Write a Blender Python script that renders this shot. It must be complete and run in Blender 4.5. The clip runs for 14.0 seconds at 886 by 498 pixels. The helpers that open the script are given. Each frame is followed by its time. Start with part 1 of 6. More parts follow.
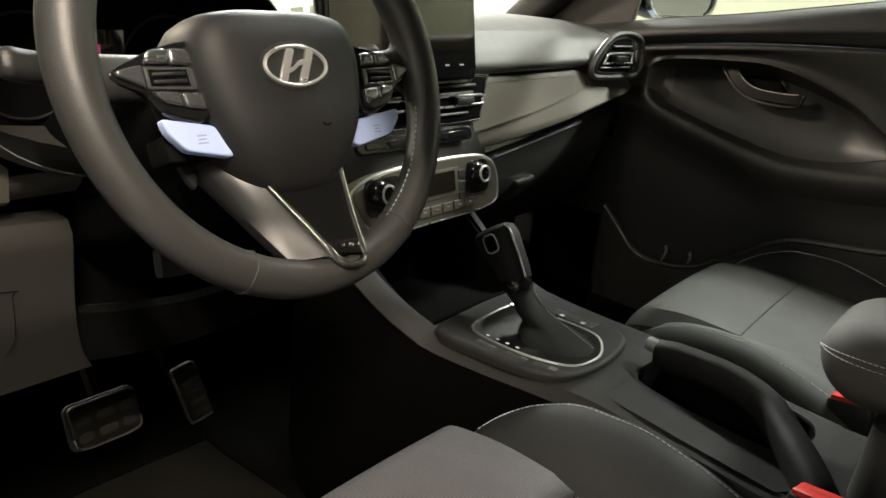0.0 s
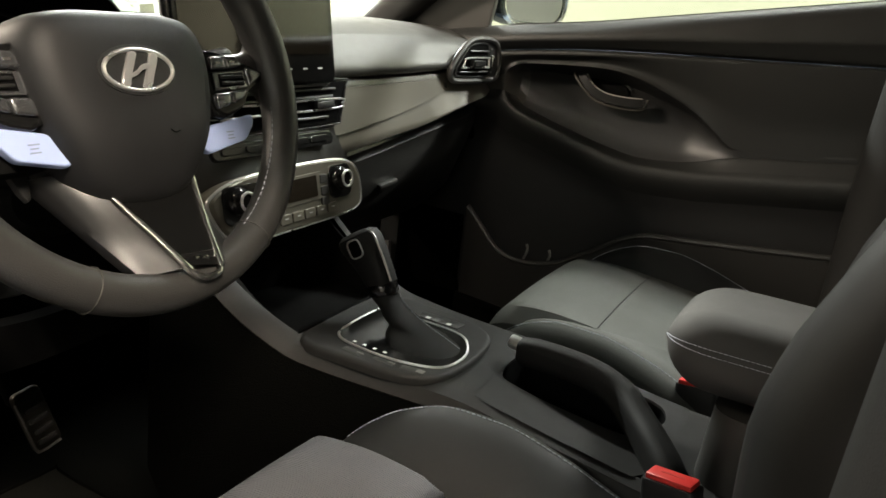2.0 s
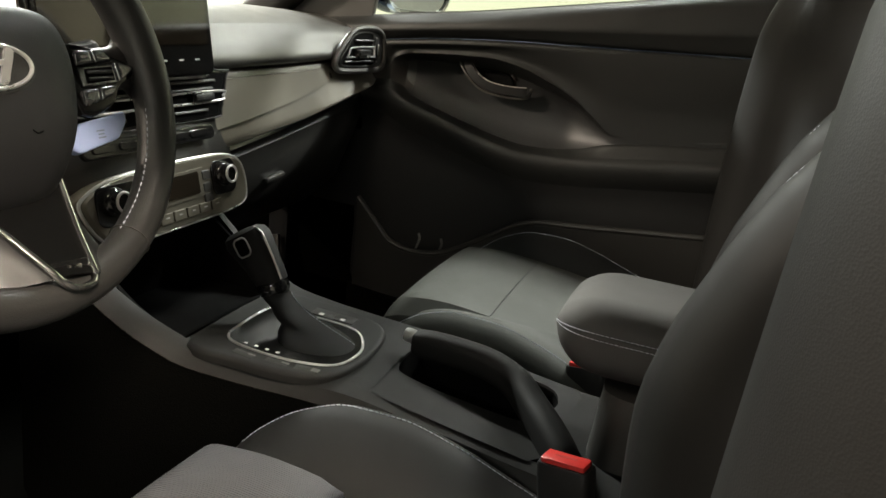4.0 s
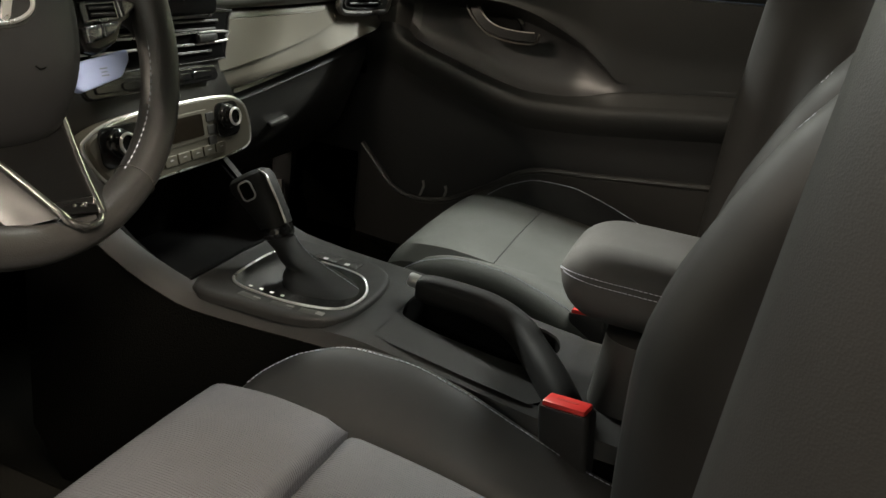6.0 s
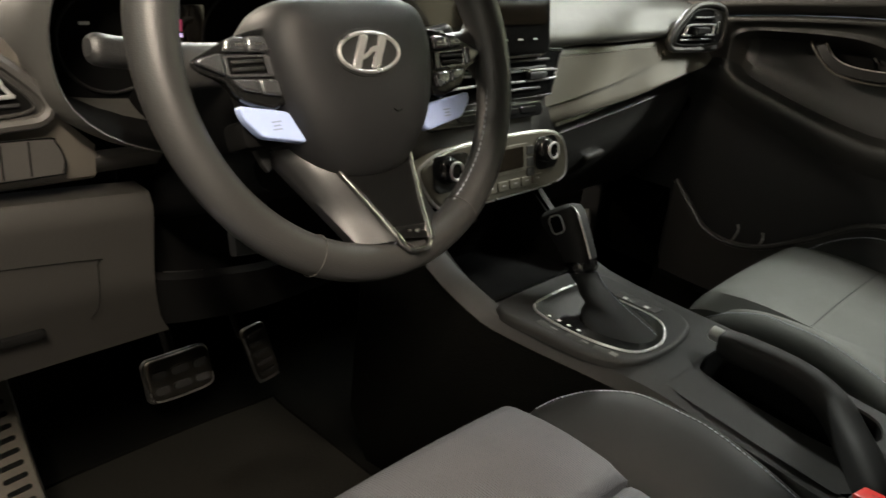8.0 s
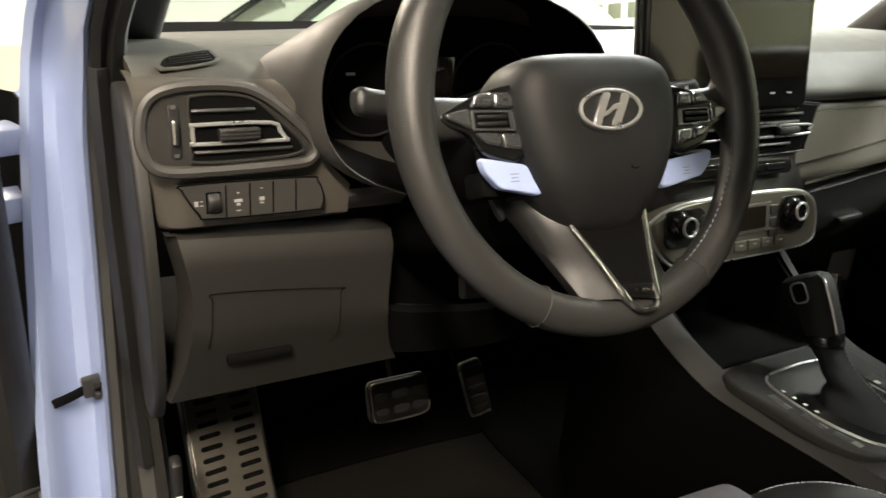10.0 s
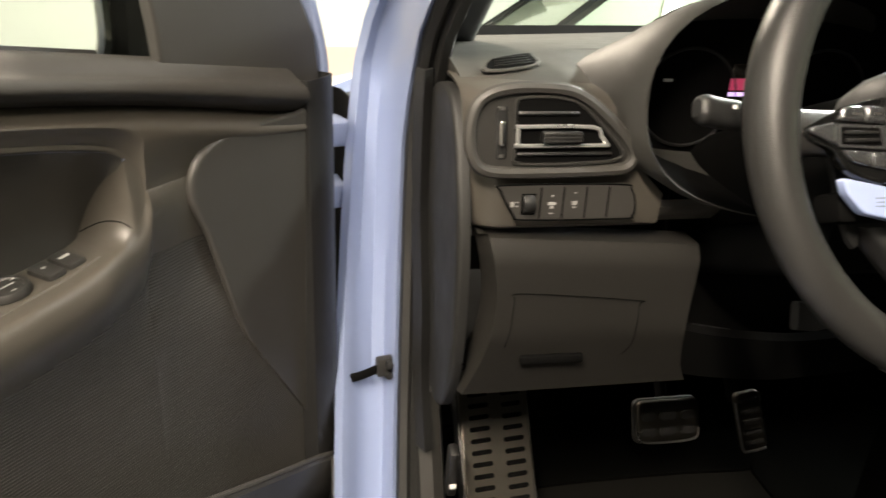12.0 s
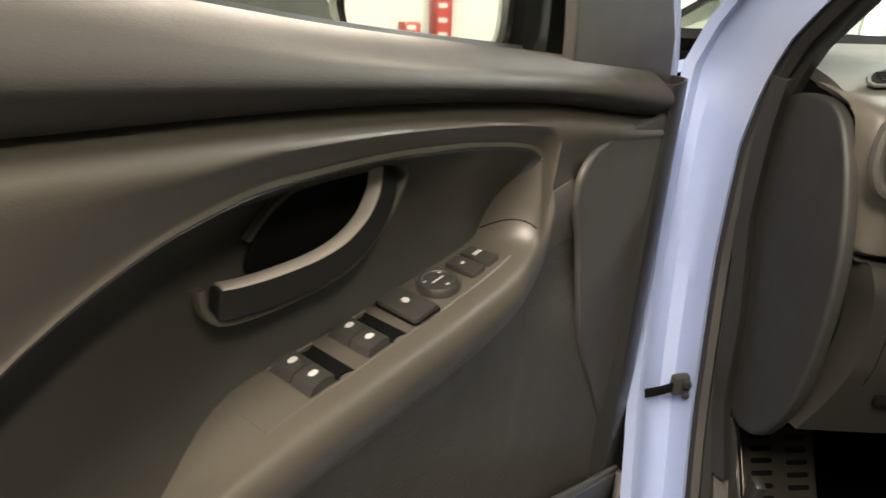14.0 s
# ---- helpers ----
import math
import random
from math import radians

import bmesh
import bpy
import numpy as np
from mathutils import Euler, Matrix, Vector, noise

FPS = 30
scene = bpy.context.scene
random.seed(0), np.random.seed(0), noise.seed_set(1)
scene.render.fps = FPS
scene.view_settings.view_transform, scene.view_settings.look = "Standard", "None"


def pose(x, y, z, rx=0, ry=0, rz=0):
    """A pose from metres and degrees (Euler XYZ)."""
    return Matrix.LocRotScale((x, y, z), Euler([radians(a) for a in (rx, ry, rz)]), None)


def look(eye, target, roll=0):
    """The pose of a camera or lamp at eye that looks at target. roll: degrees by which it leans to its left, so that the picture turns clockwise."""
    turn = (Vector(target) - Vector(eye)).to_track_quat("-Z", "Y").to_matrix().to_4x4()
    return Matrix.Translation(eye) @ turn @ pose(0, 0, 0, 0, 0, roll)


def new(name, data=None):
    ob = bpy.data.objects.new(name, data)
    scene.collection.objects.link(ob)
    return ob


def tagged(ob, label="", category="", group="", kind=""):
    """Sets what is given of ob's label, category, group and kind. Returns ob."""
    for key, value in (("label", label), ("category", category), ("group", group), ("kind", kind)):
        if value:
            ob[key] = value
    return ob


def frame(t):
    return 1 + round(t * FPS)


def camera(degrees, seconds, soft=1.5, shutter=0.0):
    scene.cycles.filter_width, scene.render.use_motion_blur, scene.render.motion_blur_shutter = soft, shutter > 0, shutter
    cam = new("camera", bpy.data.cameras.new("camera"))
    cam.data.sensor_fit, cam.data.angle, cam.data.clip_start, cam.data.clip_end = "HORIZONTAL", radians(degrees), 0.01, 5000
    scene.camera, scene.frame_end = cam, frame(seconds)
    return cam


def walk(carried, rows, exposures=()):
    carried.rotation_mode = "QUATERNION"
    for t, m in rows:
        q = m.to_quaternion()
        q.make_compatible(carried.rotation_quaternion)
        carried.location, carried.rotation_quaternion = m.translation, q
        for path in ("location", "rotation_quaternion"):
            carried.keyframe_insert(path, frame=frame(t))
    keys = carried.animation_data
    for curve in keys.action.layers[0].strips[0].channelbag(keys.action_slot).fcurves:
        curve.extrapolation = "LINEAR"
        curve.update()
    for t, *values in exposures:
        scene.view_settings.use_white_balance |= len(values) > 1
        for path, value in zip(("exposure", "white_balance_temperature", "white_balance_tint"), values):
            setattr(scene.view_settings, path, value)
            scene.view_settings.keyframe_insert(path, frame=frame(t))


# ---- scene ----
cam = camera(60.8, 14.0, shutter=0.4)
PATH = [
    (0, (-0.762, -0.465, 0.97), (0.732, 0.688, 0.308), 5.2),
    (0.5, (-0.761, -0.466, 0.97), (0.781, 0.628, 0.317), 5.6),
    (1, (-0.76, -0.467, 0.97), (0.833, 0.557, 0.325), 6.1),
    (1.5, (-0.759, -0.467, 0.972), (0.883, 0.481, 0.335), 6.5),
    (2, (-0.756, -0.468, 0.974), (0.932, 0.403, 0.349), 6.7),
    (2.5, (-0.755, -0.469, 0.976), (0.974, 0.327, 0.364), 6.9),
    (3, (-0.752, -0.468, 0.978), (1.014, 0.256, 0.378), 6.9),
    (3.5, (-0.75, -0.468, 0.98), (1.041, 0.191, 0.382), 7.1),
    (3.7, (-0.75, -0.467, 0.981), (1.049, 0.166, 0.377), 7.3),
    (5.8, (-0.748, -0.461, 0.977), (1.017, 0.111, 0.233), 8.1),
    (6, (-0.751, -0.464, 0.976), (1.008, 0.119, 0.225), 8.2),
    (6.5, (-0.752, -0.47, 0.979), (0.962, 0.204, 0.198), 8.1),
    (7, (-0.758, -0.466, 0.982), (0.85, 0.423, 0.192), 6.8),
    (7.5, (-0.759, -0.464, 0.99), (0.728, 0.618, 0.203), 6.4),
    (8, (-0.761, -0.461, 0.996), (0.594, 0.784, 0.211), 5.7),
    (10.3, (-0.771, -0.458, 1.009), (0.063, 1.203, 0.27), 3.2),
    (10.5, (-0.777, -0.454, 1.006), (0.0, 1.233, 0.265), 2.7),
    (11, (-0.787, -0.448, 1.01), (-0.146, 1.296, 0.271), 2.2),
    (11.5, (-0.804, -0.437, 1.008), (-0.31, 1.355, 0.27), 2.1),
    (12, (-0.832, -0.422, 1.003), (-0.481, 1.396, 0.245), 2.3),
    (12.5, (-0.886, -0.401, 1.003), (-0.672, 1.428, 0.224), 2.7),
    (13, (-0.942, -0.385, 0.999), (-0.827, 1.449, 0.209), 3.0),
    (13.5, (-0.992, -0.374, 0.996), (-0.925, 1.462, 0.206), 3.5),
    (14, (-1.046, -0.376, 0.994), (-0.996, 1.463, 0.209), 3.8),
]
# the fitted car frame, brought level
LEVEL = Matrix.Translation((0, -0.3, 0.35)) @ Matrix.Rotation(radians(8), 4, "X") @ Matrix.Translation((0, 0.3, -0.35))
walk(cam, [(t, LEVEL @ look(eye, target, roll)) for t, eye, target, roll in PATH])

# ---- light ----
world = bpy.data.worlds.new("world")
scene.world = world
world.use_nodes = True
world.node_tree.nodes["Background"].inputs[0].default_value = (0.9, 0.95, 1.0, 1)
world.node_tree.nodes["Background"].inputs[1].default_value = 0.02
scene.view_settings.exposure = 0.0


def lamp(x, y, z, sx, sy, watts, colour):
    data = bpy.data.lights.new("unseen_lamp", "AREA")
    data.shape, data.size, data.size_y, data.energy, data.color = "RECTANGLE", sx, sy, watts, colour
    ob = new("unseen_lamp", data)
    ob.matrix_world = pose(x, y, z)
    return ob


WARM = (1.0, 0.86, 0.69)
COOL = (0.97, 1.0, 0.92)
# unseen lamps; some are fill added for door, west wall and dash
for lx, ly, w, tint in ((-1.5, -0.75, 80, WARM), (-1.8, -2.4, 380, WARM), (-4.9, -1.2, 60, COOL), (-1.3, 2.7, 330, WARM), (2.0, 2.4, 480, COOL), (1.55, -0.75, 220, COOL), (2.6, -1.7, 300, COOL), (-0.35, -3.0, 200, WARM)):
    lamp(lx, ly, 2.86, 0.22, 1.4, w, tint)


# ---- materials ----
def material(name, base, rough=0.5, metal=0.0, var=0.25, scale=6.0, bump=0.0, bump_scale=400.0, cell=False, coat=0.0, spec=0.5, rough_var=0.1, stripes=0.0, stripe_axis=0):
    m = bpy.data.materials.new(name)
    m.use_nodes = True
    nt = m.node_tree
    b = nt.nodes["Principled BSDF"]
    b.inputs["Metallic"].default_value = metal
    b.inputs["Coat Weight"].default_value = coat
    b.inputs["Specular IOR Level"].default_value = spec
    co = nt.nodes.new("ShaderNodeTexCoord")
    n1 = nt.nodes.new("ShaderNodeTexNoise")
    n1.inputs["Scale"].default_value, n1.inputs["Detail"].default_value = scale, 6.0
    nt.links.new(co.outputs["Object"], n1.inputs["Vector"])
    mix = nt.nodes.new("ShaderNodeMix")
    mix.data_type = "RGBA"
    mix.inputs[6].default_value = (*[c * (1 - var) for c in base], 1)
    mix.inputs[7].default_value = (*[min(1, c * (1 + var)) for c in base], 1)
    nt.links.new(n1.outputs[0], mix.inputs[0])
    nt.links.new(mix.outputs[2], b.inputs["Base Color"])
    mr = nt.nodes.new("ShaderNodeMapRange")
    mr.inputs[3].default_value, mr.inputs[4].default_value = max(0.02, rough - rough_var), min(1, rough + rough_var)
    n2 = nt.nodes.new("ShaderNodeTexNoise")
    n2.inputs["Scale"].default_value, n2.inputs["Detail"].default_value = scale * 5, 4.0
    nt.links.new(co.outputs["Object"], n2.inputs["Vector"])
    nt.links.new(n2.outputs[0], mr.inputs[0])
    nt.links.new(mr.outputs[0], b.inputs["Roughness"])
    if bump:
        if stripes:
            t = nt.nodes.new("ShaderNodeTexWave")
            t.bands_direction = ("X", "Y", "Z")[stripe_axis]
            t.inputs["Scale"].default_value, t.inputs["Distortion"].default_value = stripes, 0.3
            out = t.outputs["Fac"]
        elif cell:
            t = nt.nodes.new("ShaderNodeTexVoronoi")
            t.inputs["Scale"].default_value = bump_scale
            out = t.outputs["Distance"]
        else:
            t = nt.nodes.new("ShaderNodeTexNoise")
            t.inputs["Scale"].default_value, t.inputs["Detail"].default_value = bump_scale, 3.0
            out = t.outputs[0]
        nt.links.new(co.outputs["Object"], t.inputs["Vector"])
        bp = nt.nodes.new("ShaderNodeBump")
        bp.inputs["Strength"].default_value, bp.inputs["Distance"].default_value = bump, 0.001
        nt.links.new(out, bp.inputs["Height"])
        nt.links.new(bp.outputs[0], b.inputs["Normal"])
    return m


def glow(name, colour, strength):
    m = bpy.data.materials.new(name)
    m.use_nodes = True
    b = m.node_tree.nodes["Principled BSDF"]
    b.inputs["Base Color"].default_value = (*colour, 1)
    b.inputs["Emission Color"].default_value = (*colour, 1)
    b.inputs["Emission Strength"].default_value = strength
    return m


def glass(name, tint, rough=0.0):
    m = bpy.data.materials.new(name)
    m.use_nodes = True
    nt = m.node_tree
    nt.nodes.remove(nt.nodes["Principled BSDF"])
    tr, gl, mx, fr, po, mu = (nt.nodes.new(k) for k in ("ShaderNodeBsdfTransparent", "ShaderNodeBsdfGlossy", "ShaderNodeMixShader", "ShaderNodeLayerWeight", "ShaderNodeMath", "ShaderNodeMath"))
    tr.inputs[0].default_value = (*tint, 1)
    gl.inputs["Roughness"].default_value = rough
    fr.inputs[0].default_value = 0.5
    po.operation, po.inputs[1].default_value = "POWER", 5.0
    mu.operation, mu.inputs[1].default_value, mu.inputs[2].default_value = "MULTIPLY_ADD", 0.5, 0.015
    nt.links.new(fr.outputs["Facing"], po.inputs[0])
    nt.links.new(po.outputs[0], mu.inputs[0])
    nt.links.new(mu.outputs[0], mx.inputs[0])
    nt.links.new(tr.outputs[0], mx.inputs[1])
    nt.links.new(gl.outputs[0], mx.inputs[2])
    nt.links.new(mx.outputs[0], nt.nodes["Material Output"].inputs[0])
    return m


M = dict(
    soft=material("soft_plastic", (0.042, 0.0400, 0.0368), 0.46, bump=0.10, bump_scale=1300, cell=True, var=0.12),
    hard=material("hard_plastic", (0.02646, 0.02558, 0.02394), 0.38, bump=0.10, bump_scale=1400, cell=True, var=0.12),
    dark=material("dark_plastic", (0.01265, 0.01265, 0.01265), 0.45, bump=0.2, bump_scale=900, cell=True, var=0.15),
    # also stands in for shade in hollows, gaps and under the dash
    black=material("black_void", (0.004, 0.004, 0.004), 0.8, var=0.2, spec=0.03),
    gloss=material("gloss_black", (0.008, 0.008, 0.008), 0.12, var=0.1, rough_var=0.04),
    leather=material("leather", (0.023, 0.0226, 0.0218), 0.42, bump=0.14, bump_scale=1000, cell=True, var=0.12),
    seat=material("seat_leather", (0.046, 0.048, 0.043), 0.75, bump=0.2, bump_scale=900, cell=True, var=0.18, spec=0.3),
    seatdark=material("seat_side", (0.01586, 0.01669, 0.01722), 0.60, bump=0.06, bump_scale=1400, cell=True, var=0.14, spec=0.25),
    # darker copy of the side leather: shade on the backrest is in the colour
    seatback=material("backrest_leather_shaded", (0.0085, 0.0086, 0.0083), 0.62, bump=0.06, bump_scale=1400, cell=True, var=0.14, spec=0.18),
    # lightened leather: the light on the armrest's top is in the colour
    armpad=material("armrest_leather_lit", (0.062, 0.061, 0.060), 0.75, bump=0.15, bump_scale=1100, cell=True, var=0.14, spec=0.3),
    grip=material("grip_leather", (0.007735, 0.007735, 0.007581), 0.68, bump=0.15, bump_scale=900, cell=True, var=0.12, spec=0.3),
    fabric=material("ribbed_fabric", (0.05581, 0.05753, 0.0658), 0.7, bump=0.45, stripes=120.0, stripe_axis=0, var=0.16),
    weave=material("woven_panel", (0.035, 0.033, 0.0295), 0.6, bump=0.55, stripes=105.0, stripe_axis=2, var=0.15),
    # carpet and mat are near black: the footwell's shade is in their colour
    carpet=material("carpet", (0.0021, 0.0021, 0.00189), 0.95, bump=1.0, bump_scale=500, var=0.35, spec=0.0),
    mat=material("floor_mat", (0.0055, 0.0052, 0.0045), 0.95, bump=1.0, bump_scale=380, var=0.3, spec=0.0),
    chrome=material("satin_chrome", (0.62, 0.61, 0.59), 0.22, 1.0, var=0.08),
    mirror=material("mirror_silver", (0.85, 0.86, 0.85), 0.02, 1.0, var=0.02, rough_var=0.01),
    silver=material("silver_plastic", (0.30, 0.29, 0.28), 0.3, 0.85, var=0.1, bump=0.1, bump_scale=900),
    spoke=material("spoke_grey", (0.021, 0.0212, 0.0215), 0.42, 0.4, var=0.08),
    # aluminium darkened: the footwell's shade is put into its colour
    alu=material("brushed_aluminium", (0.062, 0.058, 0.050), 0.42, 1.0, var=0.2, scale=30),
    blue=material("blue_paint", (0.216, 0.2646, 0.4158), 0.3, 0.0, var=0.0, scale=2, coat=0.4, rough_var=0.0),
    padblue=material("pale_blue_button", (0.3612, 0.448, 0.7225), 0.4, var=0.05),
    satin=material("satin_metal", (0.195, 0.1852, 0.1723), 0.36, 0.4, var=0.08),
    button=material("dark_silver_button", (0.23, 0.235, 0.245), 0.24, 0.85, var=0.08),
    carglass=material("green_car_glass", (0.22, 0.25, 0.20), 0.06, var=0.3, scale=1.5, rough_var=0.02),
    darkglass=material("dark_car_glass", (0.045, 0.044, 0.040), 0.10, var=0.3, scale=1.5, rough_var=0.03),
    emblem=material("bright_emblem", (0.70, 0.70, 0.69), 0.30, 0.8, var=0.04),
    # lighter than the other dash plastic: its sheen is put into the colour
    insert=material("trim_insert_lit", (0.118, 0.109, 0.089), 0.36, bump=0.08, bump_scale=1400, cell=True, var=0.1),
    # passenger door's darker copy of the trim: its shade is in the colour
    shadetrim=material("trim_plastic_shaded", (0.0175, 0.0178, 0.0168), 0.46, bump=0.10, bump_scale=1300, cell=True, var=0.12, spec=0.4),
    # darker than the door trim: the recess's shade is in the colour
    recess=material("recess_shade_plastic", (0.032, 0.031, 0.0275), 0.42, bump=0.10, bump_scale=1300, cell=True, var=0.12, spec=0.45),
    wing=material("spoke_wing_gloss", (0.0100, 0.0101, 0.0105), 0.36, var=0.08, spec=0.4),
    fascia=material("satin_bronze_fascia", (0.105, 0.096, 0.076), 0.36, 0.3, var=0.08),
    # lighter copy of the same trim, for the light on the driver's side
    doortrim=material("trim_plastic_lit", (0.058, 0.0525, 0.044), 0.43, bump=0.10, bump_scale=1200, cell=True, var=0.12, spec=0.5),
    # pale satin that holds the light on the handle's upper face
    handle=material("handle_lit_satin", (0.36, 0.34, 0.31), 0.34, 0.25, var=0.06),
    hoodpad=material("instrument_hood_pad", (0.031, 0.030, 0.027), 0.58, bump=0.10, bump_scale=1300, cell=True, var=0.12, spec=0.4),
    pad=material("dashboard_pad", (0.058, 0.056, 0.050), 0.45, bump=0.08, bump_scale=1300, cell=True, var=0.12, spec=0.6),
    beltpad=material("window_line_pad", (0.027, 0.0252, 0.0225), 0.66, bump=0.12, bump_scale=1100, cell=True, var=0.12, spec=0.4),
    hub=material("airbag_plastic", (0.0088, 0.0089, 0.0096), 0.58, bump=0.10, bump_scale=1300, cell=True, var=0.12, spec=0.35),
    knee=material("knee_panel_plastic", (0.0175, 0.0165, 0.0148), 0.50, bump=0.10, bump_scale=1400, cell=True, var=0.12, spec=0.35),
    consoleplastic=material("console_plastic", (0.0125, 0.0123, 0.0119), 0.60, bump=0.12, bump_scale=1200, cell=True, var=0.14, spec=0.35),
    red=material("red_plastic", (0.62, 0.035, 0.03), 0.35, var=0.08),
    rubber=material("rubber_seal", (0.0095, 0.0095, 0.0090), 0.6, bump=0.2, bump_scale=500, var=0.2),
    white=material("white_print", (0.75, 0.75, 0.73), 0.5, var=0.05),
    mutedprint=material("faint_blue_print", (0.22, 0.26, 0.36), 0.5, var=0.05),
    print=material("grey_print", (0.36, 0.36, 0.35), 0.5, var=0.05),
    stitch=material("stitch_thread", (0.55, 0.572, 0.66), 0.7, var=0.15, scale=300),
    peach=material("peach_wall_paint", (0.78, 0.60, 0.49), 0.6, var=0.12, scale=1.5, bump=0.2, bump_scale=90),
    yellow=material("yellow_wire", (0.65, 0.55, 0.08), 0.5, var=0.1),
    screen=material("screen_glass", (0.013, 0.010, 0.007), 0.07, var=0.1, rough_var=0.03, coat=0.35, spec=0.8),
    wall=material("wall_paint", (0.78, 0.78, 0.74), 0.6, var=0.05, scale=1.2, bump=0.2, bump_scale=90),
    cream=material("cream_wall_paint", (0.25, 0.238, 0.178), 0.6, var=0.05, scale=1.2, bump=0.2, bump_scale=90),
    plaster=material("low_bounce_plaster", (0.24, 0.235, 0.22), 0.7, var=0.08, scale=1.0, bump=0.2, bump_scale=70),
    concrete=material("painted_concrete", (0.10, 0.098, 0.092), 0.4, var=0.2, scale=2.0, bump=0.2, bump_scale=60),
    redpaint=material("red_paint", (0.50, 0.05, 0.04), 0.45, var=0.15),
    carwhite=material("white_car_paint", (0.75, 0.75, 0.74), 0.2, var=0.03, coat=0.7),
    carsilver=material("champagne_car_paint", (0.42, 0.38, 0.30), 0.25, 0.4, var=0.05, coat=0.7),
    tyre=material("tyre_rubber", (0.02, 0.02, 0.02), 0.8, bump=0.4, bump_scale=120),
    head=material("headlining", (0.03, 0.03, 0.0285), 0.9, bump=0.4, bump_scale=500, var=0.1),
    headlamp=material("headlamp_lens", (0.55, 0.55, 0.55), 0.08, 0.5, var=0.2),
    led=glow("lamp_tube", (1.0, 0.94, 0.83), 9.0),
    screenlit=glow("cluster_bar", (0.75, 0.55, 0.95), 1.2),
    screenred=glow("cluster_band", (0.45, 0.05, 0.12), 0.5),
    glass=glass("clear_glass", (0.86, 0.90, 0.87)),
)


# ---- mesh helpers ----
FRAME = [Matrix()]


def finish(bm, angle=38):
    bmesh.ops.recalc_face_normals(bm, faces=bm.faces)
    for f in bm.faces:
        f.smooth = len(f.verts) < 8
    for e in bm.edges:
        if len(e.link_faces) == 2 and e.calc_face_angle(0) > radians(angle):
            e.smooth = False
    return bm


def part(name, bm, mat, parent=None, label="", at=None, angle=38):
    me = bpy.data.meshes.new(name)
    finish(bm, angle).to_mesh(me)
    bm.free()
    me.materials.append(M[mat])
    ob = new(name, me)
    if parent is not None:
        ob.parent = parent
    if at is not None:
        ob.matrix_basis = at
    if label:
        ob["label"] = label
    return ob


def thing(name, label, category, at=None, group="", kind=""):
    ob = new(name)
    ob.empty_display_size = 0.05
    ob.matrix_world = FRAME[0] @ (at or Matrix())
    return tagged(ob, label, category, group, kind)


def single(name, bm, mat, label, category, at=None, group="", kind="", angle=38):
    ob = part(name, bm, mat, None, "", FRAME[0] @ (at or Matrix()), angle)
    return tagged(ob, label, category, group, kind)


def spl(pts, n=6, closed=False):
    """A smooth curve through the points, n steps to each span."""
    p = [Vector(q) for q in pts]
    k, out = len(p), []
    for i in range(k if closed else k - 1):
        if closed:
            a, b, c, d = p[i - 1], p[i], p[(i + 1) % k], p[(i + 2) % k]
        else:
            a, b, c, d = p[max(i - 1, 0)], p[i], p[i + 1], p[min(i + 2, k - 1)]
        for j in range(n):
            t = j / n
            out.append(0.5 * ((2 * b) + (c - a) * t + (2 * a - 5 * b + 4 * c - d) * t * t + (3 * b - a - 3 * c + d) * t ** 3))
    if not closed:
        out.append(p[-1].copy())
    return out


def lerp(table, x):
    xs = [r[0] for r in table]
    vals = np.array([r[1:] for r in table], dtype=float)
    out = [float(np.interp(x, xs, vals[:, i])) for i in range(vals.shape[1])]
    return out if len(out) > 1 else out[0]


def smooth_lerp(table, x):
    """Interpolation with eased tangents."""
    xs = [r[0] for r in table]
    if x <= xs[0]:
        return table[0][1]
    if x >= xs[-1]:
        return table[-1][1]
    i = next(k for k in range(len(xs) - 1) if xs[k] <= x <= xs[k + 1])
    p = [Vector((r[0], r[1])) for r in table]

    def slope(k):
        if k == 0 or k == len(p) - 1:
            j = min(max(k, 0), len(p) - 2)
            return (p[j + 1].y - p[j].y) / (p[j + 1].x - p[j].x)
        a, b = (p[k].y - p[k - 1].y) / (p[k].x - p[k - 1].x), (p[k + 1].y - p[k].y) / (p[k + 1].x - p[k].x)
        return 0.0 if a * b <= 0 else 2 * a * b / (a + b)
    h = xs[i + 1] - xs[i]
    t = (x - xs[i]) / h
    m0, m1 = slope(i), slope(i + 1)
    return (2 * t ** 3 - 3 * t * t + 1) * p[i].y + (t ** 3 - 2 * t * t + t) * h * m0 + (-2 * t ** 3 + 3 * t * t) * p[i + 1].y + (t ** 3 - t * t) * h * m1


def surf(rows, thick=0.0, close=False, bm=None):
    """A sheet over rows of points; thick gives it a back."""
    bm = bm or bmesh.new()
    vs = [[bm.verts.new(p) for p in r] for r in rows]
    faces = []
    for a, b in zip(vs, vs[1:]):
        m = len(a)
        for i in range(m if close else m - 1):
            j = (i + 1) % m
            if (a[i].co - a[j].co).length < 1e-6 and (b[i].co - b[j].co).length < 1e-6:
                continue
            faces.append(bm.faces.new((a[i], a[j], b[j], b[i])))
    if thick:
        bmesh.ops.recalc_face_normals(bm, faces=bm.faces)
        bmesh.ops.solidify(bm, geom=faces, thickness=thick)
    return bm


def loft(rings, caps=True, bm=None):
    bm = bm or bmesh.new()
    vs = [[bm.verts.new(p) for p in r] for r in rings]
    for a, b in zip(vs, vs[1:]):
        m = len(a)
        for i in range(m):
            bm.faces.new((a[i], a[(i + 1) % m], b[(i + 1) % m], b[i]))
    if caps:
        bm.faces.new(list(reversed(vs[0])))
        bm.faces.new(vs[-1])
    return bm


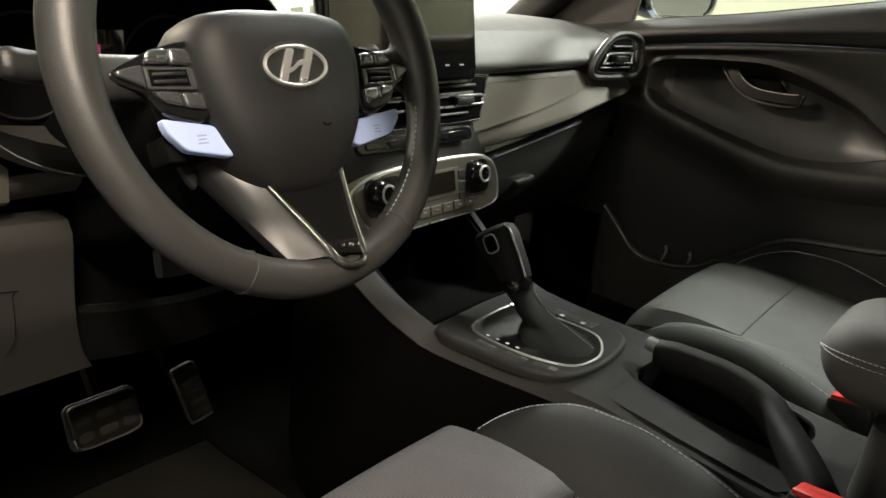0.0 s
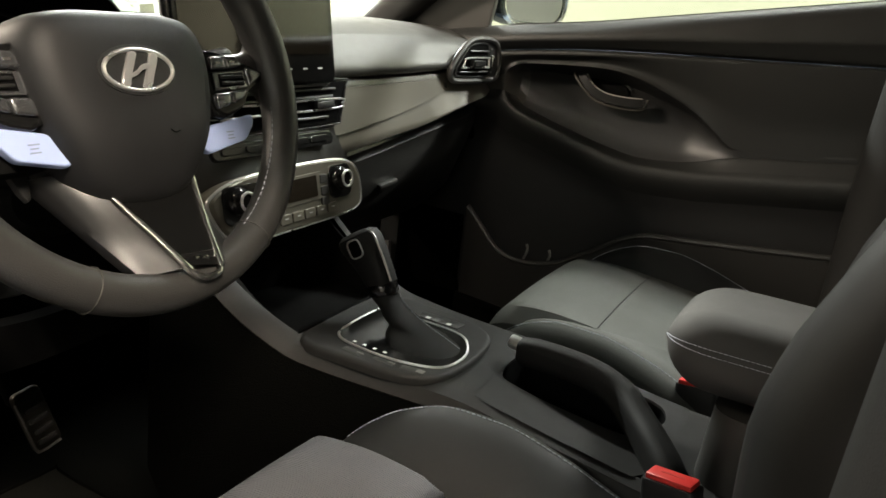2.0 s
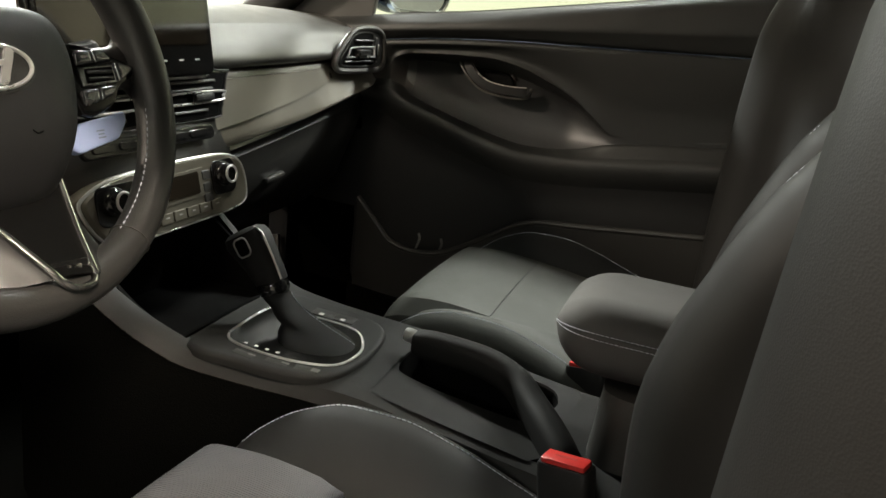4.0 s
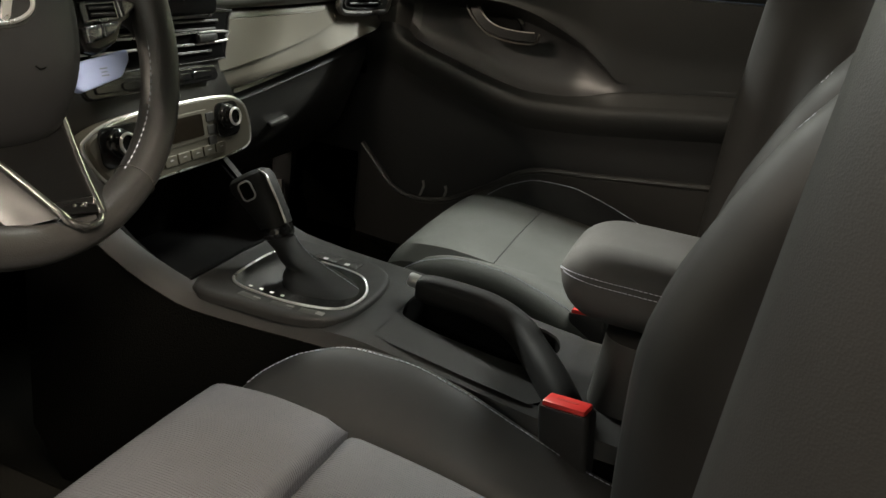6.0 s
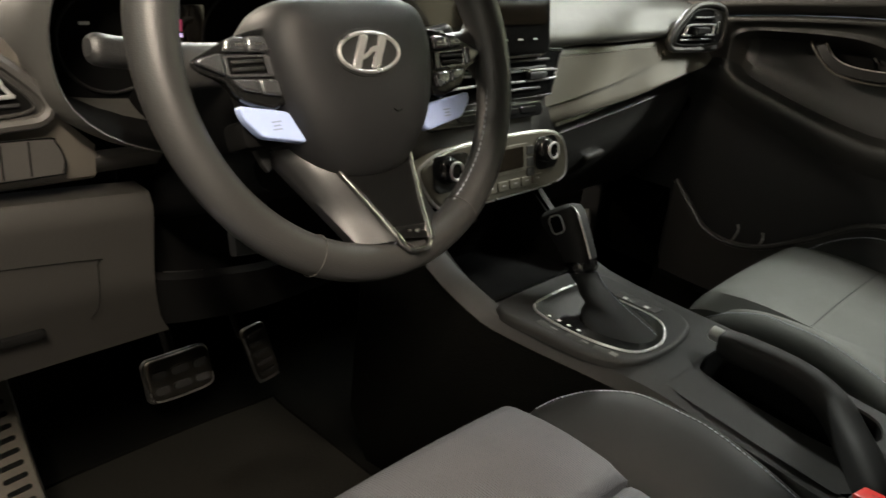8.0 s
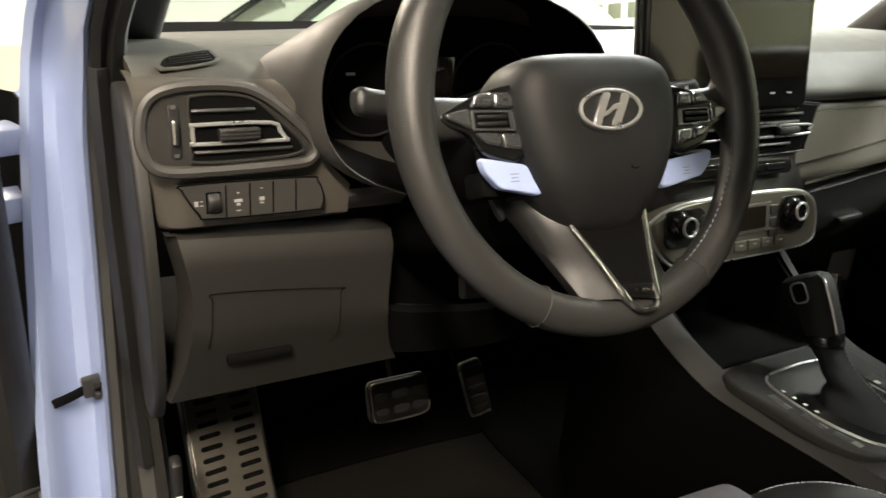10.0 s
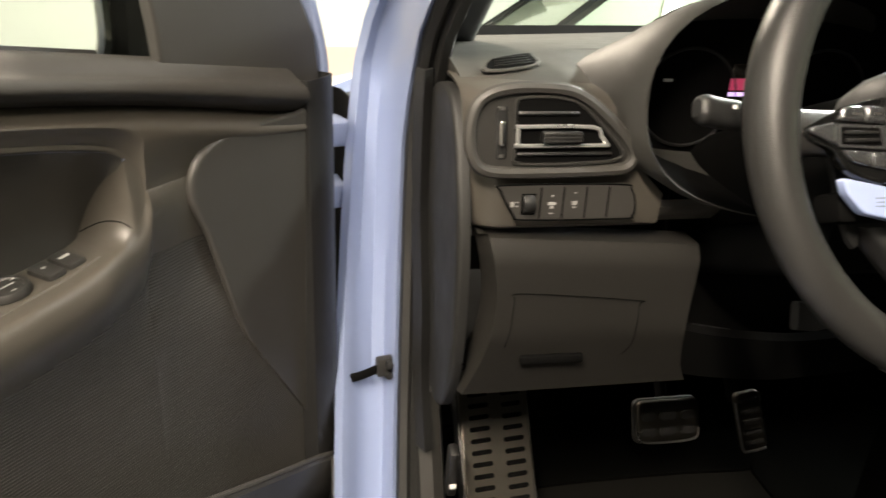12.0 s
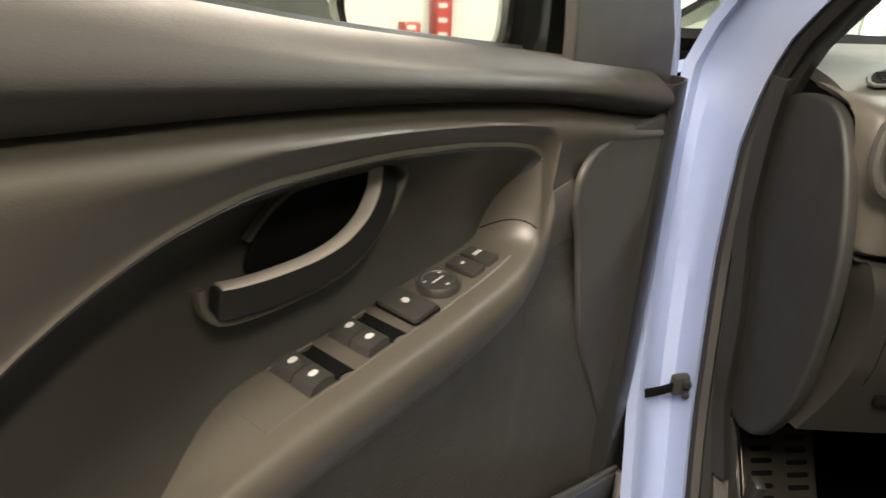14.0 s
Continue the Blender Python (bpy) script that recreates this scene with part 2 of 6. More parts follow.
def box(sx, sy, sz, bevel=0.0, at=None, seg=2, bm=None):
    bm = bm or bmesh.new()
    r = bmesh.ops.create_cube(bm, size=1.0, matrix=(at or Matrix()) @ Matrix.Diagonal((sx, sy, sz, 1)))
    if bevel:
        es = list({e for v in r["verts"] for e in v.link_edges})
        bmesh.ops.bevel(bm, geom=es, offset=bevel, segments=seg, affect="EDGES", profile=0.5)
    return bm


def plate(outline, thick, bevel=0.0, seg=3, bm=None, at=None):
    """A flat outline in local xy, thick along z, its front edge rounded."""
    bm = bm or bmesh.new()
    at = at or Matrix()
    pts = [Vector((p[0], p[1], 0)) for p in outline]
    c = sum(pts, Vector()) / len(pts)
    rings = [[at @ p for p in pts]]
    hx, hy = max(abs(p.x - c.x) for p in pts), max(abs(p.y - c.y) for p in pts)

    def inset(p, r):
        return Vector((c.x + (p.x - c.x) * max(0.2, 1 - r / hx), c.y + (p.y - c.y) * max(0.2, 1 - r / hy), 0))
    if bevel:
        for k in range(seg + 1):
            a = math.pi / 2 * k / seg
            rings.append([at @ (inset(p, bevel * (1 - math.cos(a))) + Vector((0, 0, thick - bevel + bevel * math.sin(a)))) for p in pts])
        # a narrow flat band keeps the front face level in the shading
        rings.append([at @ (inset(p, bevel * 1.6) + Vector((0, 0, thick))) for p in pts])
    else:
        rings.append([at @ (p + Vector((0, 0, thick))) for p in pts])
    return loft(rings, True, bm)


def sweep(path, prof, closed=False, up=(0, 0, 1), caps=True, bm=None, scale=None):
    """A profile (x across, y up) carried along a path."""
    bm = bm or bmesh.new()
    path = [Vector(p) for p in path]
    k = len(path)
    rings = []
    for i, p in enumerate(path):
        if closed:
            t = path[(i + 1) % k] - path[i - 1]
        else:
            t = path[min(i + 1, k - 1)] - path[max(i - 1, 0)]
        t.normalize()
        u = Vector(up)
        side = t.cross(u)
        if side.length < 1e-4:
            side = t.cross(Vector((0, 1, 0.01)))
        side.normalize()
        u = side.cross(t).normalized()
        s = scale(i / max(1, k - 1)) if scale else 1.0
        rings.append([p + side * q[0] * s + u * q[1] * s for q in prof])
    if closed:
        rings.append(rings[0])
        vs = [[bm.verts.new(p) for p in r] for r in rings[:-1]]
        vs.append(vs[0])
        for a, b in zip(vs, vs[1:]):
            m = len(a)
            for i in range(m):
                bm.faces.new((a[i], a[(i + 1) % m], b[(i + 1) % m], b[i]))
        return bm
    return loft(rings, caps, bm)


def circle(r, n=10, ry=None, a0=0.0):
    return [(r * math.cos(a0 + 2 * math.pi * i / n), (ry or r) * math.sin(a0 + 2 * math.pi * i / n)) for i in range(n)]


def tube(path, r, n=8, closed=False, bm=None, up=(0, 0, 1)):
    return sweep(path, circle(r, n), closed, up, True, bm)


def lathe(prof, n=24, bm=None, at=None):
    """(r, z) turned round the local z axis."""
    at = at or Matrix()
    rings = [[at @ Vector((r * math.cos(2 * math.pi * i / n), r * math.sin(2 * math.pi * i / n), z)) for i in range(n)] for r, z in prof]
    return loft(rings, True, bm)


def rounded(w, h, r, n=4):
    out = []
    for cx, cy, a in ((w / 2 - r, h / 2 - r, 0), (-w / 2 + r, h / 2 - r, 90), (-w / 2 + r, -h / 2 + r, 180), (w / 2 - r, -h / 2 + r, 270)):
        for k in range(n + 1):
            t = radians(a + 90 * k / n)
            out.append((cx + r * math.cos(t), cy + r * math.sin(t)))
    return out


def poly_round(pts, r, n=3):
    """A polygon with its corners rounded."""
    out, k = [], len(pts)
    for i in range(k):
        a, b, c = (Vector(pts[j % k]) for j in (i - 1, i, i + 1))
        u, v = (a - b), (c - b)
        q = min(r, u.length * 0.45, v.length * 0.45)
        p0, p1 = b + u.normalized() * q, b + v.normalized() * q
        for j in range(n + 1):
            t = j / n
            w = p0 * (1 - t) ** 2 + b * 2 * t * (1 - t) + p1 * t * t
            out.append((w.x, w.y))
    return out


def basis(o, x, y, z):
    return Matrix(((x[0], y[0], z[0], o[0]), (x[1], y[1], z[1], o[1]), (x[2], y[2], z[2], o[2]), (0, 0, 0, 1)))


def facing(x, y, z, tilt=0.0, turn=0.0):
    """A frame on a panel that faces the rear of the car: local x right, local y up, local z out of the panel."""
    return pose(x, y, z, 90 - tilt, 0, turn)


def dashes(path, parent, name="stitching", gap=0.0035, length=0.0045, r=0.0007, mat="stitch"):
    """A row of short thread stitches along a path, as one seam."""
    pts = [Vector(p) for p in path]
    seg = [0.0]
    for a, b in zip(pts, pts[1:]):
        seg.append(seg[-1] + (b - a).length)

    def at_len(s):
        i = max(0, min(len(pts) - 2, int(np.searchsorted(seg, s)) - 1))
        f = (s - seg[i]) / max(1e-9, seg[i + 1] - seg[i])
        return pts[i].lerp(pts[i + 1], f)
    bm, s = bmesh.new(), 0.0
    while s + length < seg[-1]:
        tube([at_len(s), at_len(s + length)], r, 4, bm=bm)
        s += length + gap
    return part(name, bm, mat, parent, "pale thread stitching")


# ---- garage hall round the car ----
def slab(name, x0, x1, y0, y1, z0, z1, mat, label, cat):
    return single(name, box(x1 - x0, y1 - y0, z1 - z0, 0, pose((x0 + x1) / 2, (y0 + y1) / 2, (z0 + z1) / 2)), mat, label, cat, kind="structure")


slab("ground", -6.2, 3.8, -6.2, 6.7, -0.2, 0.0, "concrete", "grey painted concrete garage floor", "floor")
# unseen ceiling and south wall are greyed to cut bounced light
slab("ceiling", -6.2, 3.8, -6.2, 6.7, 3.0, 3.2, "plaster", "unseen hall ceiling, greyed to bounce little light", "ceiling")
slab("wall_north", -6.2, 3.8, 6.5, 6.7, 0.0, 3.0, "wall", "white painted garage wall", "wall")
slab("wall_south", -6.2, 3.8, -6.2, -6.0, 0.0, 3.0, "plaster", "unseen hall wall, greyed to bounce little light", "wall")
slab("wall_west", -6.2, -6.0, -6.0, 6.5, 0.0, 3.0, "wall", "white painted garage wall", "wall")
slab("wall_east", 3.6, 3.8, -6.0, 6.5, 0.0, 3.0, "cream", "cream painted garage wall", "wall")


slab("trim_dado", -2.6, 2.2, 6.47, 6.5, 0.62, 1.04, "peach", "peach painted band along the garage wall", "trim")


# battens out of view, added where the lamps hang
def unseen_batten(x, y):
    t = thing("unseen_batten", "white ceiling batten added out of view over a lamp", "lamp", pose(x, y, 3.0), "ceiling lights")
    part("housing", box(0.26, 1.5, 0.06, 0.01, pose(0, 0, -0.03)), "wall", t)
    for dx in (-0.07, 0.07):
        part("tube", tube([(dx, -0.7, -0.085), (dx, 0.7, -0.085)], 0.014, 8), "led", t, "glowing white tube")


for lx, ly in ((-1.5, -0.75), (-1.8, -2.4), (-4.9, -1.2), (-1.3, 2.7), (2.0, 2.4), (1.55, -0.75), (2.6, -1.7), (-0.35, -3.0)):
    unseen_batten(lx, ly)


# ---- car body shell ----
def body_shell():
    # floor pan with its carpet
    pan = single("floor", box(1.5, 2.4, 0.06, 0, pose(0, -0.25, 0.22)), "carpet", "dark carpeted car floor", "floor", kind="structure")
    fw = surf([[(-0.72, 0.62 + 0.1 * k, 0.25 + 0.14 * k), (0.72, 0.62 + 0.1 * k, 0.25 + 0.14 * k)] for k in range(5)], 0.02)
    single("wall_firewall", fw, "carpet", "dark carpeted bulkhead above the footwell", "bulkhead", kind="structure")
    # roof, rear wall and side walls behind the doors
    rows = []
    for y in np.linspace(0.02, -1.75, 12):
        zc = 1.46 - 0.05 * ((y + 0.7) / 1.0) ** 2
        rows.append([(x, y, zc - 0.09 * abs(x / 0.62) ** 2.5) for x in np.linspace(-0.62, 0.62, 15)])
    single("roof", surf(rows, 0.03), "head", "black cloth headlining under the roof", "roof", kind="structure")
    # unseen blank wall in place of the rear window keeps light out
    single("wall_rear_unseen", box(1.45, 0.05, 1.2, 0, pose(0, -1.78, 0.85)), "dark", "unseen dark wall closing the cabin's rear against light", "trim", kind="structure")
    for sgn, nm in ((-1, "wall_rear_left"), (1, "wall_rear_right")):
        bm = box(0.05, 1.0, 0.72, 0, pose(0.74 * sgn, -1.32, 0.61))
        sweep([(0.70 * sgn, -0.86, 0.92), (0.67 * sgn, -0.92, 1.15), (0.60 * sgn, -0.98, 1.40)], rounded(0.10, 0.16, 0.03), bm=bm, up=(1, 0, 0))
        single(nm, bm, "dark", "dark trimmed side wall and centre pillar", "pillar", kind="structure")
    # windscreen
    rows = [[(x * (0.70 - 0.12 * v), 0.86 - 0.80 * v - 0.10 * (x * x), 0.865 + 0.54 * v) for x in np.linspace(-1, 1, 13)] for v in np.linspace(0, 1, 8)]
    ob = single("windscreen", surf(rows, 0.005), "glass", "curved clear windscreen glass", "window", kind="structure")
    ob.visible_shadow = False
    # black frit band and scuttle at the windscreen's foot
    bm = surf([[(x * 0.72, 0.78 + 0.02 * v - 0.10 * x * x, 0.874 + 0.011 * v) for x in np.linspace(-1, 1, 17)] for v in (0, 1)], 0.02)
    single("scuttle", bm, "black", "black scuttle strip along the foot of the windscreen", "trim", kind="structure")
    # roof rails and slanting front pillars
    for sgn, nm in ((-1, "a_pillar_left"), (1, "a_pillar_right")):
        k = 0.0 if sgn > 0 else -0.030
        path = spl([((0.705 + k) * sgn, 0.52, 0.88), ((0.685 + k) * sgn, 0.37, 1.01), ((0.655 + k) * sgn, 0.19, 1.15), ((0.62 + k) * sgn, 0.01, 1.28), (0.585 * sgn, -0.25, 1.385), (0.575 * sgn, -0.8, 1.41)], 5)
        single(nm, sweep(path, rounded(0.075, 0.10, 0.025) if sgn > 0 else rounded(0.036, 0.09, 0.014), up=(1, 0, 0)), "dark", "black trimmed slanting front pillar and roof rail", "pillar", kind="structure")
    # passenger sill and kick panel
    # sill and kick panel borrow the near-black carpet colour as shade
    bm = box(0.14, 1.7, 0.20, 0.02, pose(0.755, -0.12, 0.27))
    single("sill_right", bm, "carpet", "passenger sill, darkened with the carpet colour for shade", "sill", kind="structure")
    single("kick_panel_right", box(0.03, 0.45, 0.50, 0.01, pose(0.70, 0.45, 0.52)), "carpet", "kick panel, darkened with the carpet colour for shade", "trim", kind="structure")
    # bonnet
    rows = [[(x, 0.93 + 0.95 * v, 0.850 - 0.22 * v - 0.20 * v ** 3 - 0.10 * (x / 0.8) ** 4) for x in np.linspace(-0.80, 0.80, 15)] for v in np.linspace(0, 1, 9)]
    single("bonnet", surf(rows, 0.02), "blue", "pale blue painted bonnet", "bonnet", kind="structure")


FRAME[0] = LEVEL
body_shell()


def hinge_pillar():
    """The painted post that carries the driver's door, with its seal."""
    inner = [(0.24, -0.752, 0.17), (0.30, -0.748, 0.222), (0.40, -0.742, 0.285), (0.454, -0.739, 0.311), (0.502, -0.736, 0.334), (0.587, -0.732, 0.36), (0.673, -0.728, 0.385), (0.741, -0.726, 0.391), (0.802, -0.724, 0.394), (0.847, -0.720, 0.387), (0.887, -0.716, 0.374), (0.925, -0.714, 0.346), (0.99, -0.70, 0.28), (1.10, -0.675, 0.14), (1.22, -0.645, -0.02), (1.33, -0.61, -0.25)]
    outer = [(0.24, -0.806, 0.16), (0.30, -0.804, 0.212), (0.40, -0.801, 0.275), (0.462, -0.798, 0.306), (0.502, -0.796, 0.331), (0.582, -0.791, 0.364), (0.673, -0.784, 0.398), (0.731, -0.779, 0.416), (0.784, -0.774, 0.432), (0.833, -0.768, 0.445), (0.874, -0.762, 0.455), (0.925, -0.752, 0.43), (0.99, -0.735, 0.37), (1.10, -0.705, 0.22), (1.22, -0.67, 0.05), (1.33, -0.63, -0.20)]
    zs = list(np.linspace(0.25, 1.33, 46))
    rows = []
    for z in zs:
        a, b = Vector((*lerp(inner, z), z)), Vector((*lerp(outer, z), z))
        back = Vector((0, 0.10, 0))
        o2 = b + Vector((-0.05, 0.14, 0))
        rows.append([a + Vector((0.012, 0.02, 0)) + back, a + Vector((0.012, 0.012, 0)), a, a + Vector((-0.003, 0.022, 0)), a + Vector((-0.009, 0.036, 0)), a.lerp(b, 0.45) + Vector((0, 0.040, 0)), a.lerp(b, 0.8) + Vector((0, 0.026, 0)), b + Vector((0.004, 0.008, 0)), b + Vector((-0.002, 0.003, 0)), b + Vector((-0.008, 0.012, 0)), o2])
    t = thing("door_pillar", "pale blue painted door pillar with a black rubber seal", "pillar", kind="structure")
    part("post", surf([r[:-1] for r in rows], 0.004), "blue", t)
    # the post's flank is black for both rubber and shade in the gap
    part("gap_rubber_shade", surf([[r[-2] + Vector((0.001, 0.004, 0)), r[-2].lerp(r[-1], 0.5) + Vector((0.01, 0.02, 0)), r[-1]] for r, z in zip(rows, zs) if z < 0.838], 0.003), "black", t, "black sheet for the rubber and shade in the door gap")
    # sill that the post runs into
    path = spl([(-0.775, 0.24, 0.27), (-0.782, 0.12, 0.235), (-0.788, -0.1, 0.225), (-0.79, -0.4, 0.225), (-0.79, -0.85, 0.23)], 6)
    part("sill", sweep(path, rounded(0.10, 0.12, 0.02), up=(0, 0, 1)), "blue", t, "pale blue painted door sill")
    # rubber seal with two lips
    seal = []
    for z in zs:
        a = Vector((*lerp(inner, z), z))
        seal.append(a + Vector((0.016, -0.004, 0)))
    path = [Vector((-0.725, -0.85, 0.295)), Vector((-0.730, -0.1, 0.29)), Vector((-0.733, 0.08, 0.275))] + seal
    prof = [(0.017, -0.012), (0.021, 0.0), (0.017, 0.011), (0.007, 0.014), (0.001, 0.006), (-0.004, 0.012), (-0.012, 0.009), (-0.015, -0.002), (-0.012, -0.012)]
    part("seal", sweep(path, prof, up=(0, -1, 0.001)), "rubber", t, "black double-lipped rubber door seal")
    # inner trim strip beside the seal
    strip = []
    for z in np.linspace(0.46, 0.88, 18):
        y = lerp([(0.43, 0.262), (0.458, 0.281), (0.532, 0.326), (0.631, 0.337), (0.736, 0.370), (0.83, 0.367), (0.88, 0.357)], z)
        strip.append([(-0.714, y + 0.010, z), (-0.708, y - 0.004, z), (-0.701, y + 0.002, z), (-0.697, y + 0.05, z)])
    part("pillar_trim", surf(strip, 0.003), "dark", t, "dark plastic pillar trim")
    # two round rubber bump stops
    for p in ((-0.709, 0.432, 0.790), (-0.714, 0.424, 0.662)):
        part("bump_stop", lathe([(0.001, 0.014), (0.008, 0.013), (0.012, 0.009), (0.0135, -0.004)], 16, at=Matrix.Translation(p) @ pose(0, 0, 0, 80, 0, -25)), "rubber", t, "round black rubber bump stop")
    # check strap
    strap = thing("check_strap", "black steel door check strap bolted to the pillar", "door hardware")
    part("arm", sweep(spl([(-0.750, 0.350, 0.533), (-0.775, 0.345, 0.526), (-0.800, 0.350, 0.518), (-0.83, 0.365, 0.510)], 4), rounded(0.004, 0.011, 0.0015, 2)), "black", strap)
    part("bracket", box(0.022, 0.012, 0.024, 0.003, Matrix.Translation((-0.747, 0.352, 0.533)) @ pose(0, 0, 0, 0, 0, 15)), "hard", strap, "black steel bracket")
    for dx, dz in ((0.004, 0.006), (0.004, -0.008)):
        part("bolt", lathe([(0.0055, 0), (0.0055, 0.005), (0.004, 0.007), (0.001, 0.007)], 6, at=Matrix.Translation((-0.747 + dx, 0.346, 0.533 + dz)) @ pose(0, 0, 0, 90, 0, 0)), "dark", strap, "hexagonal bolt head")
    # hinges between post and door
    for z in (0.715, 0.79):
        hg = thing("door_hinge", "pale blue painted steel door hinge", "hinge", group="door hinges")
        bm = box(0.044, 0.05, 0.030, 0.006, pose(-0.804, 0.462, z, 0, 0, 20))
        lathe([(0.010, -0.034), (0.010, 0.034)], 12, bm, pose(-0.816, 0.434, z) @ Matrix.Diagonal((0.8, 0.8, 0.55, 1)))
        part("leaf", bm, "blue", hg)
    # kick panel below
    kick = []
    for z in np.linspace(0.27, 0.512, 8):
        y0 = 0.326 - (0.512 - z) * 0.55
        kick.append([(-0.712, y0, z), (-0.700, y0 - 0.006, z), (-0.690, y0 + 0.002, z), (-0.680, y0 + 0.06, z), (-0.676, y0 + 0.35, z)])
    k = single("kick_panel", surf(kick, 0.004), "hard", "dark plastic kick panel beside the footwell", "trim", kind="structure")
    rel = thing("bonnet_release", "small black bonnet release lever on the kick panel", "lever")
    part("lever", box(0.012, 0.02, 0.07, 0.004, pose(-0.678, 0.268, 0.44, 10, 0, 0)), "dark", rel)
    part("mark", box(0.008, 0.002, 0.006, 0.0008, pose(-0.678, 0.2575, 0.425)), "white", rel)


hinge_pillar()


# ---- dashboard ----
dash = thing("dashboard", "dark soft-touch dashboard with chrome-edged vents", "dashboard")


def dash_body():
    # top pad, full width
    rows = []
    for x in np.linspace(-0.684, 0.70, 57):
        drop = 0.030 * smooth_lerp([(-0.70, 1.0), (-0.52, 0.6), (-0.30, 0.0), (0.7, 0.0)], x)
        near_y = smooth_lerp([(-0.70, 0.285), (-0.56, 0.27), (-0.53, 0.325), (-0.22, 0.325), (-0.19, 0.27), (0.2, 0.26), (0.55, 0.25), (0.70, 0.27)], x)
        bow = 0.10 * x * x
        up = smooth_lerp([(-0.2, 0.0), (0.05, 0.012), (0.25, 0.026), (0.45, 0.030), (0.70, 0.022)], x)
        rows.append([(x, y, z) for y, z in ((0.86 - bow, 0.862 + 0.014 * math.exp(-(x / 0.4) ** 2)), (0.70 - bow, 0.876 + 0.010 * math.exp(-(x / 0.4) ** 2)), (0.52, 0.890 + up * 0.8), (0.42, 0.895 + up), (near_y + 0.08, 0.896 - drop * 0.1 + up * 0.95), (near_y + 0.03, 0.893 - drop * 0.2 + up * 0.75), (near_y, 0.888 - drop * 0.3 + up * 0.55))])
    part("top_pad", surf([spl(r, 3) for r in rows], 0.012), "pad", dash)
    # passenger side: upper band, ledge, lower pad
    xs = np.linspace(0.10, 0.70, 31)
    rows, low, glove = [], [], []
    for x in xs:
        end = smooth_lerp([(0.10, 0.0), (0.60, 0.0), (0.70, 0.03)], x)
        ny = smooth_lerp([(-0.70, 0.285), (-0.50, 0.27), (-0.20, 0.27), (0.2, 0.26), (0.55, 0.25), (0.70, 0.27)], x)
        zl = smooth_lerp([(0.10, 0.852), (0.3, 0.853), (0.5, 0.857), (0.70, 0.862)], x)
        up = smooth_lerp([(-0.2, 0.0), (0.05, 0.012), (0.25, 0.026), (0.45, 0.030), (0.70, 0.022)], x)
        rows.append([(x, ny, 0.888 + up * 0.55), (x, ny - 0.016 + end, 0.883 + up * 0.35), (x, 0.224 + end, 0.876 + up * 0.12), (x, 0.213 + end, 0.867), (x, 0.209 + end, zl + 0.004), (x, 0.216 + end, zl - 0.002), (x, 0.235 + end, zl - 0.004)])
        zb = smooth_lerp([(0.10, 0.728), (0.2, 0.737), (0.27, 0.744), (0.374, 0.754), (0.535, 0.779), (0.65, 0.796), (0.70, 0.800)], x)
        low.append([(x, 0.235 + end, zl - 0.007), (x, 0.220 + end, zl - 0.009), (x, 0.213 + end, zl - 0.016), (x, 0.201 + end, lerp([(0, zl - 0.016), (1, zb)], 0.4)), (x, 0.190 + end, lerp([(0, zl - 0.016), (1, zb)], 0.7)), (x, 0.186 + end, zb + 0.008), (x, 0.212 + end, zb), (x, 0.25 + end, zb - 0.004)])
        if x > 0.16:
            zg = smooth_lerp([(0.10, 0.706), (0.2, 0.716), (0.273, 0.7235), (0.434, 0.744), (0.624, 0.768), (0.70, 0.776)], x)
            glove.append([(x, 0.255 + end, zg + 0.004), (x, 0.222 + end, zg + 0.003), (x, 0.212 + end, zg - 0.006), (x, 0.214 + end, zg - 0.04), (x, 0.225 + end, zg - 0.08), (x, 0.26 + end, 0.60), (x, 0.32 + end, 0.54), (x, 0.40 + end, 0.50)])
    part("upper_band", surf([spl(r, 3) for r in rows], 0.004), "pad", dash)
    part("lower_pad", surf([spl(r, 3) for r in low], 0.004), "insert", dash, "satin passenger trim panel, lightened for its sheen")
    # decor panel standing a little proud, its outer end rounded
    decor = []
    for x in np.linspace(0.135, 0.484, 44):
        zl = smooth_lerp([(0.10, 0.852), (0.3, 0.853), (0.5, 0.857), (0.70, 0.862)], x) - 0.016
        zb = smooth_lerp([(0.10, 0.728), (0.2, 0.737), (0.27, 0.744), (0.374, 0.754), (0.535, 0.779), (0.65, 0.796), (0.70, 0.800)], x)
        z0 = smooth_lerp([(0.13, 0.764), (0.19, 0.770), (0.266, 0.779), (0.349, 0.7905), (0.422, 0.804), (0.465, 0.816), (0.480, 0.824), (0.484, 0.830)], x)
        z1 = zl - 0.002 - 0.018 * max(0.0, (x - 0.444) / 0.04) ** 3
        row = []
        for f in (0.0, 0.03, 0.1, 0.25, 0.45, 0.65, 0.85, 0.96, 1.0):
            z = z1 + (z0 - z1) * f
            q = (zl - z) / max(1e-4, zl - zb)
            y = lerp([(0.0, 0.213), (0.4, 0.201), (0.7, 0.190), (0.95, 0.186)], q)
            row.append((x, y - (0.0032 if 0.02 < f < 0.97 else -0.002), z))
        decor.append(row)
    part("decor_panel", surf(decor), "insert", dash, "smooth decor panel, lightened for its sheen")
    gb = part("glovebox", surf(glove, 0.006), "hard", dash, "dark plastic glovebox lid")
    part("latch", box(0.055, 0.012, 0.010, 0.004, pose(0.335, 0.219, 0.659, 8, -5, 0)), "hard", gb)
    # driver's outer face with vent and switches
    rows = []
    for x in np.linspace(-0.690, -0.505, 21):
        wrap = smooth_lerp([(-0.690, 0.030), (-0.680, 0.010), (-0.66, 0.0), (-0.505, 0.0)], x)
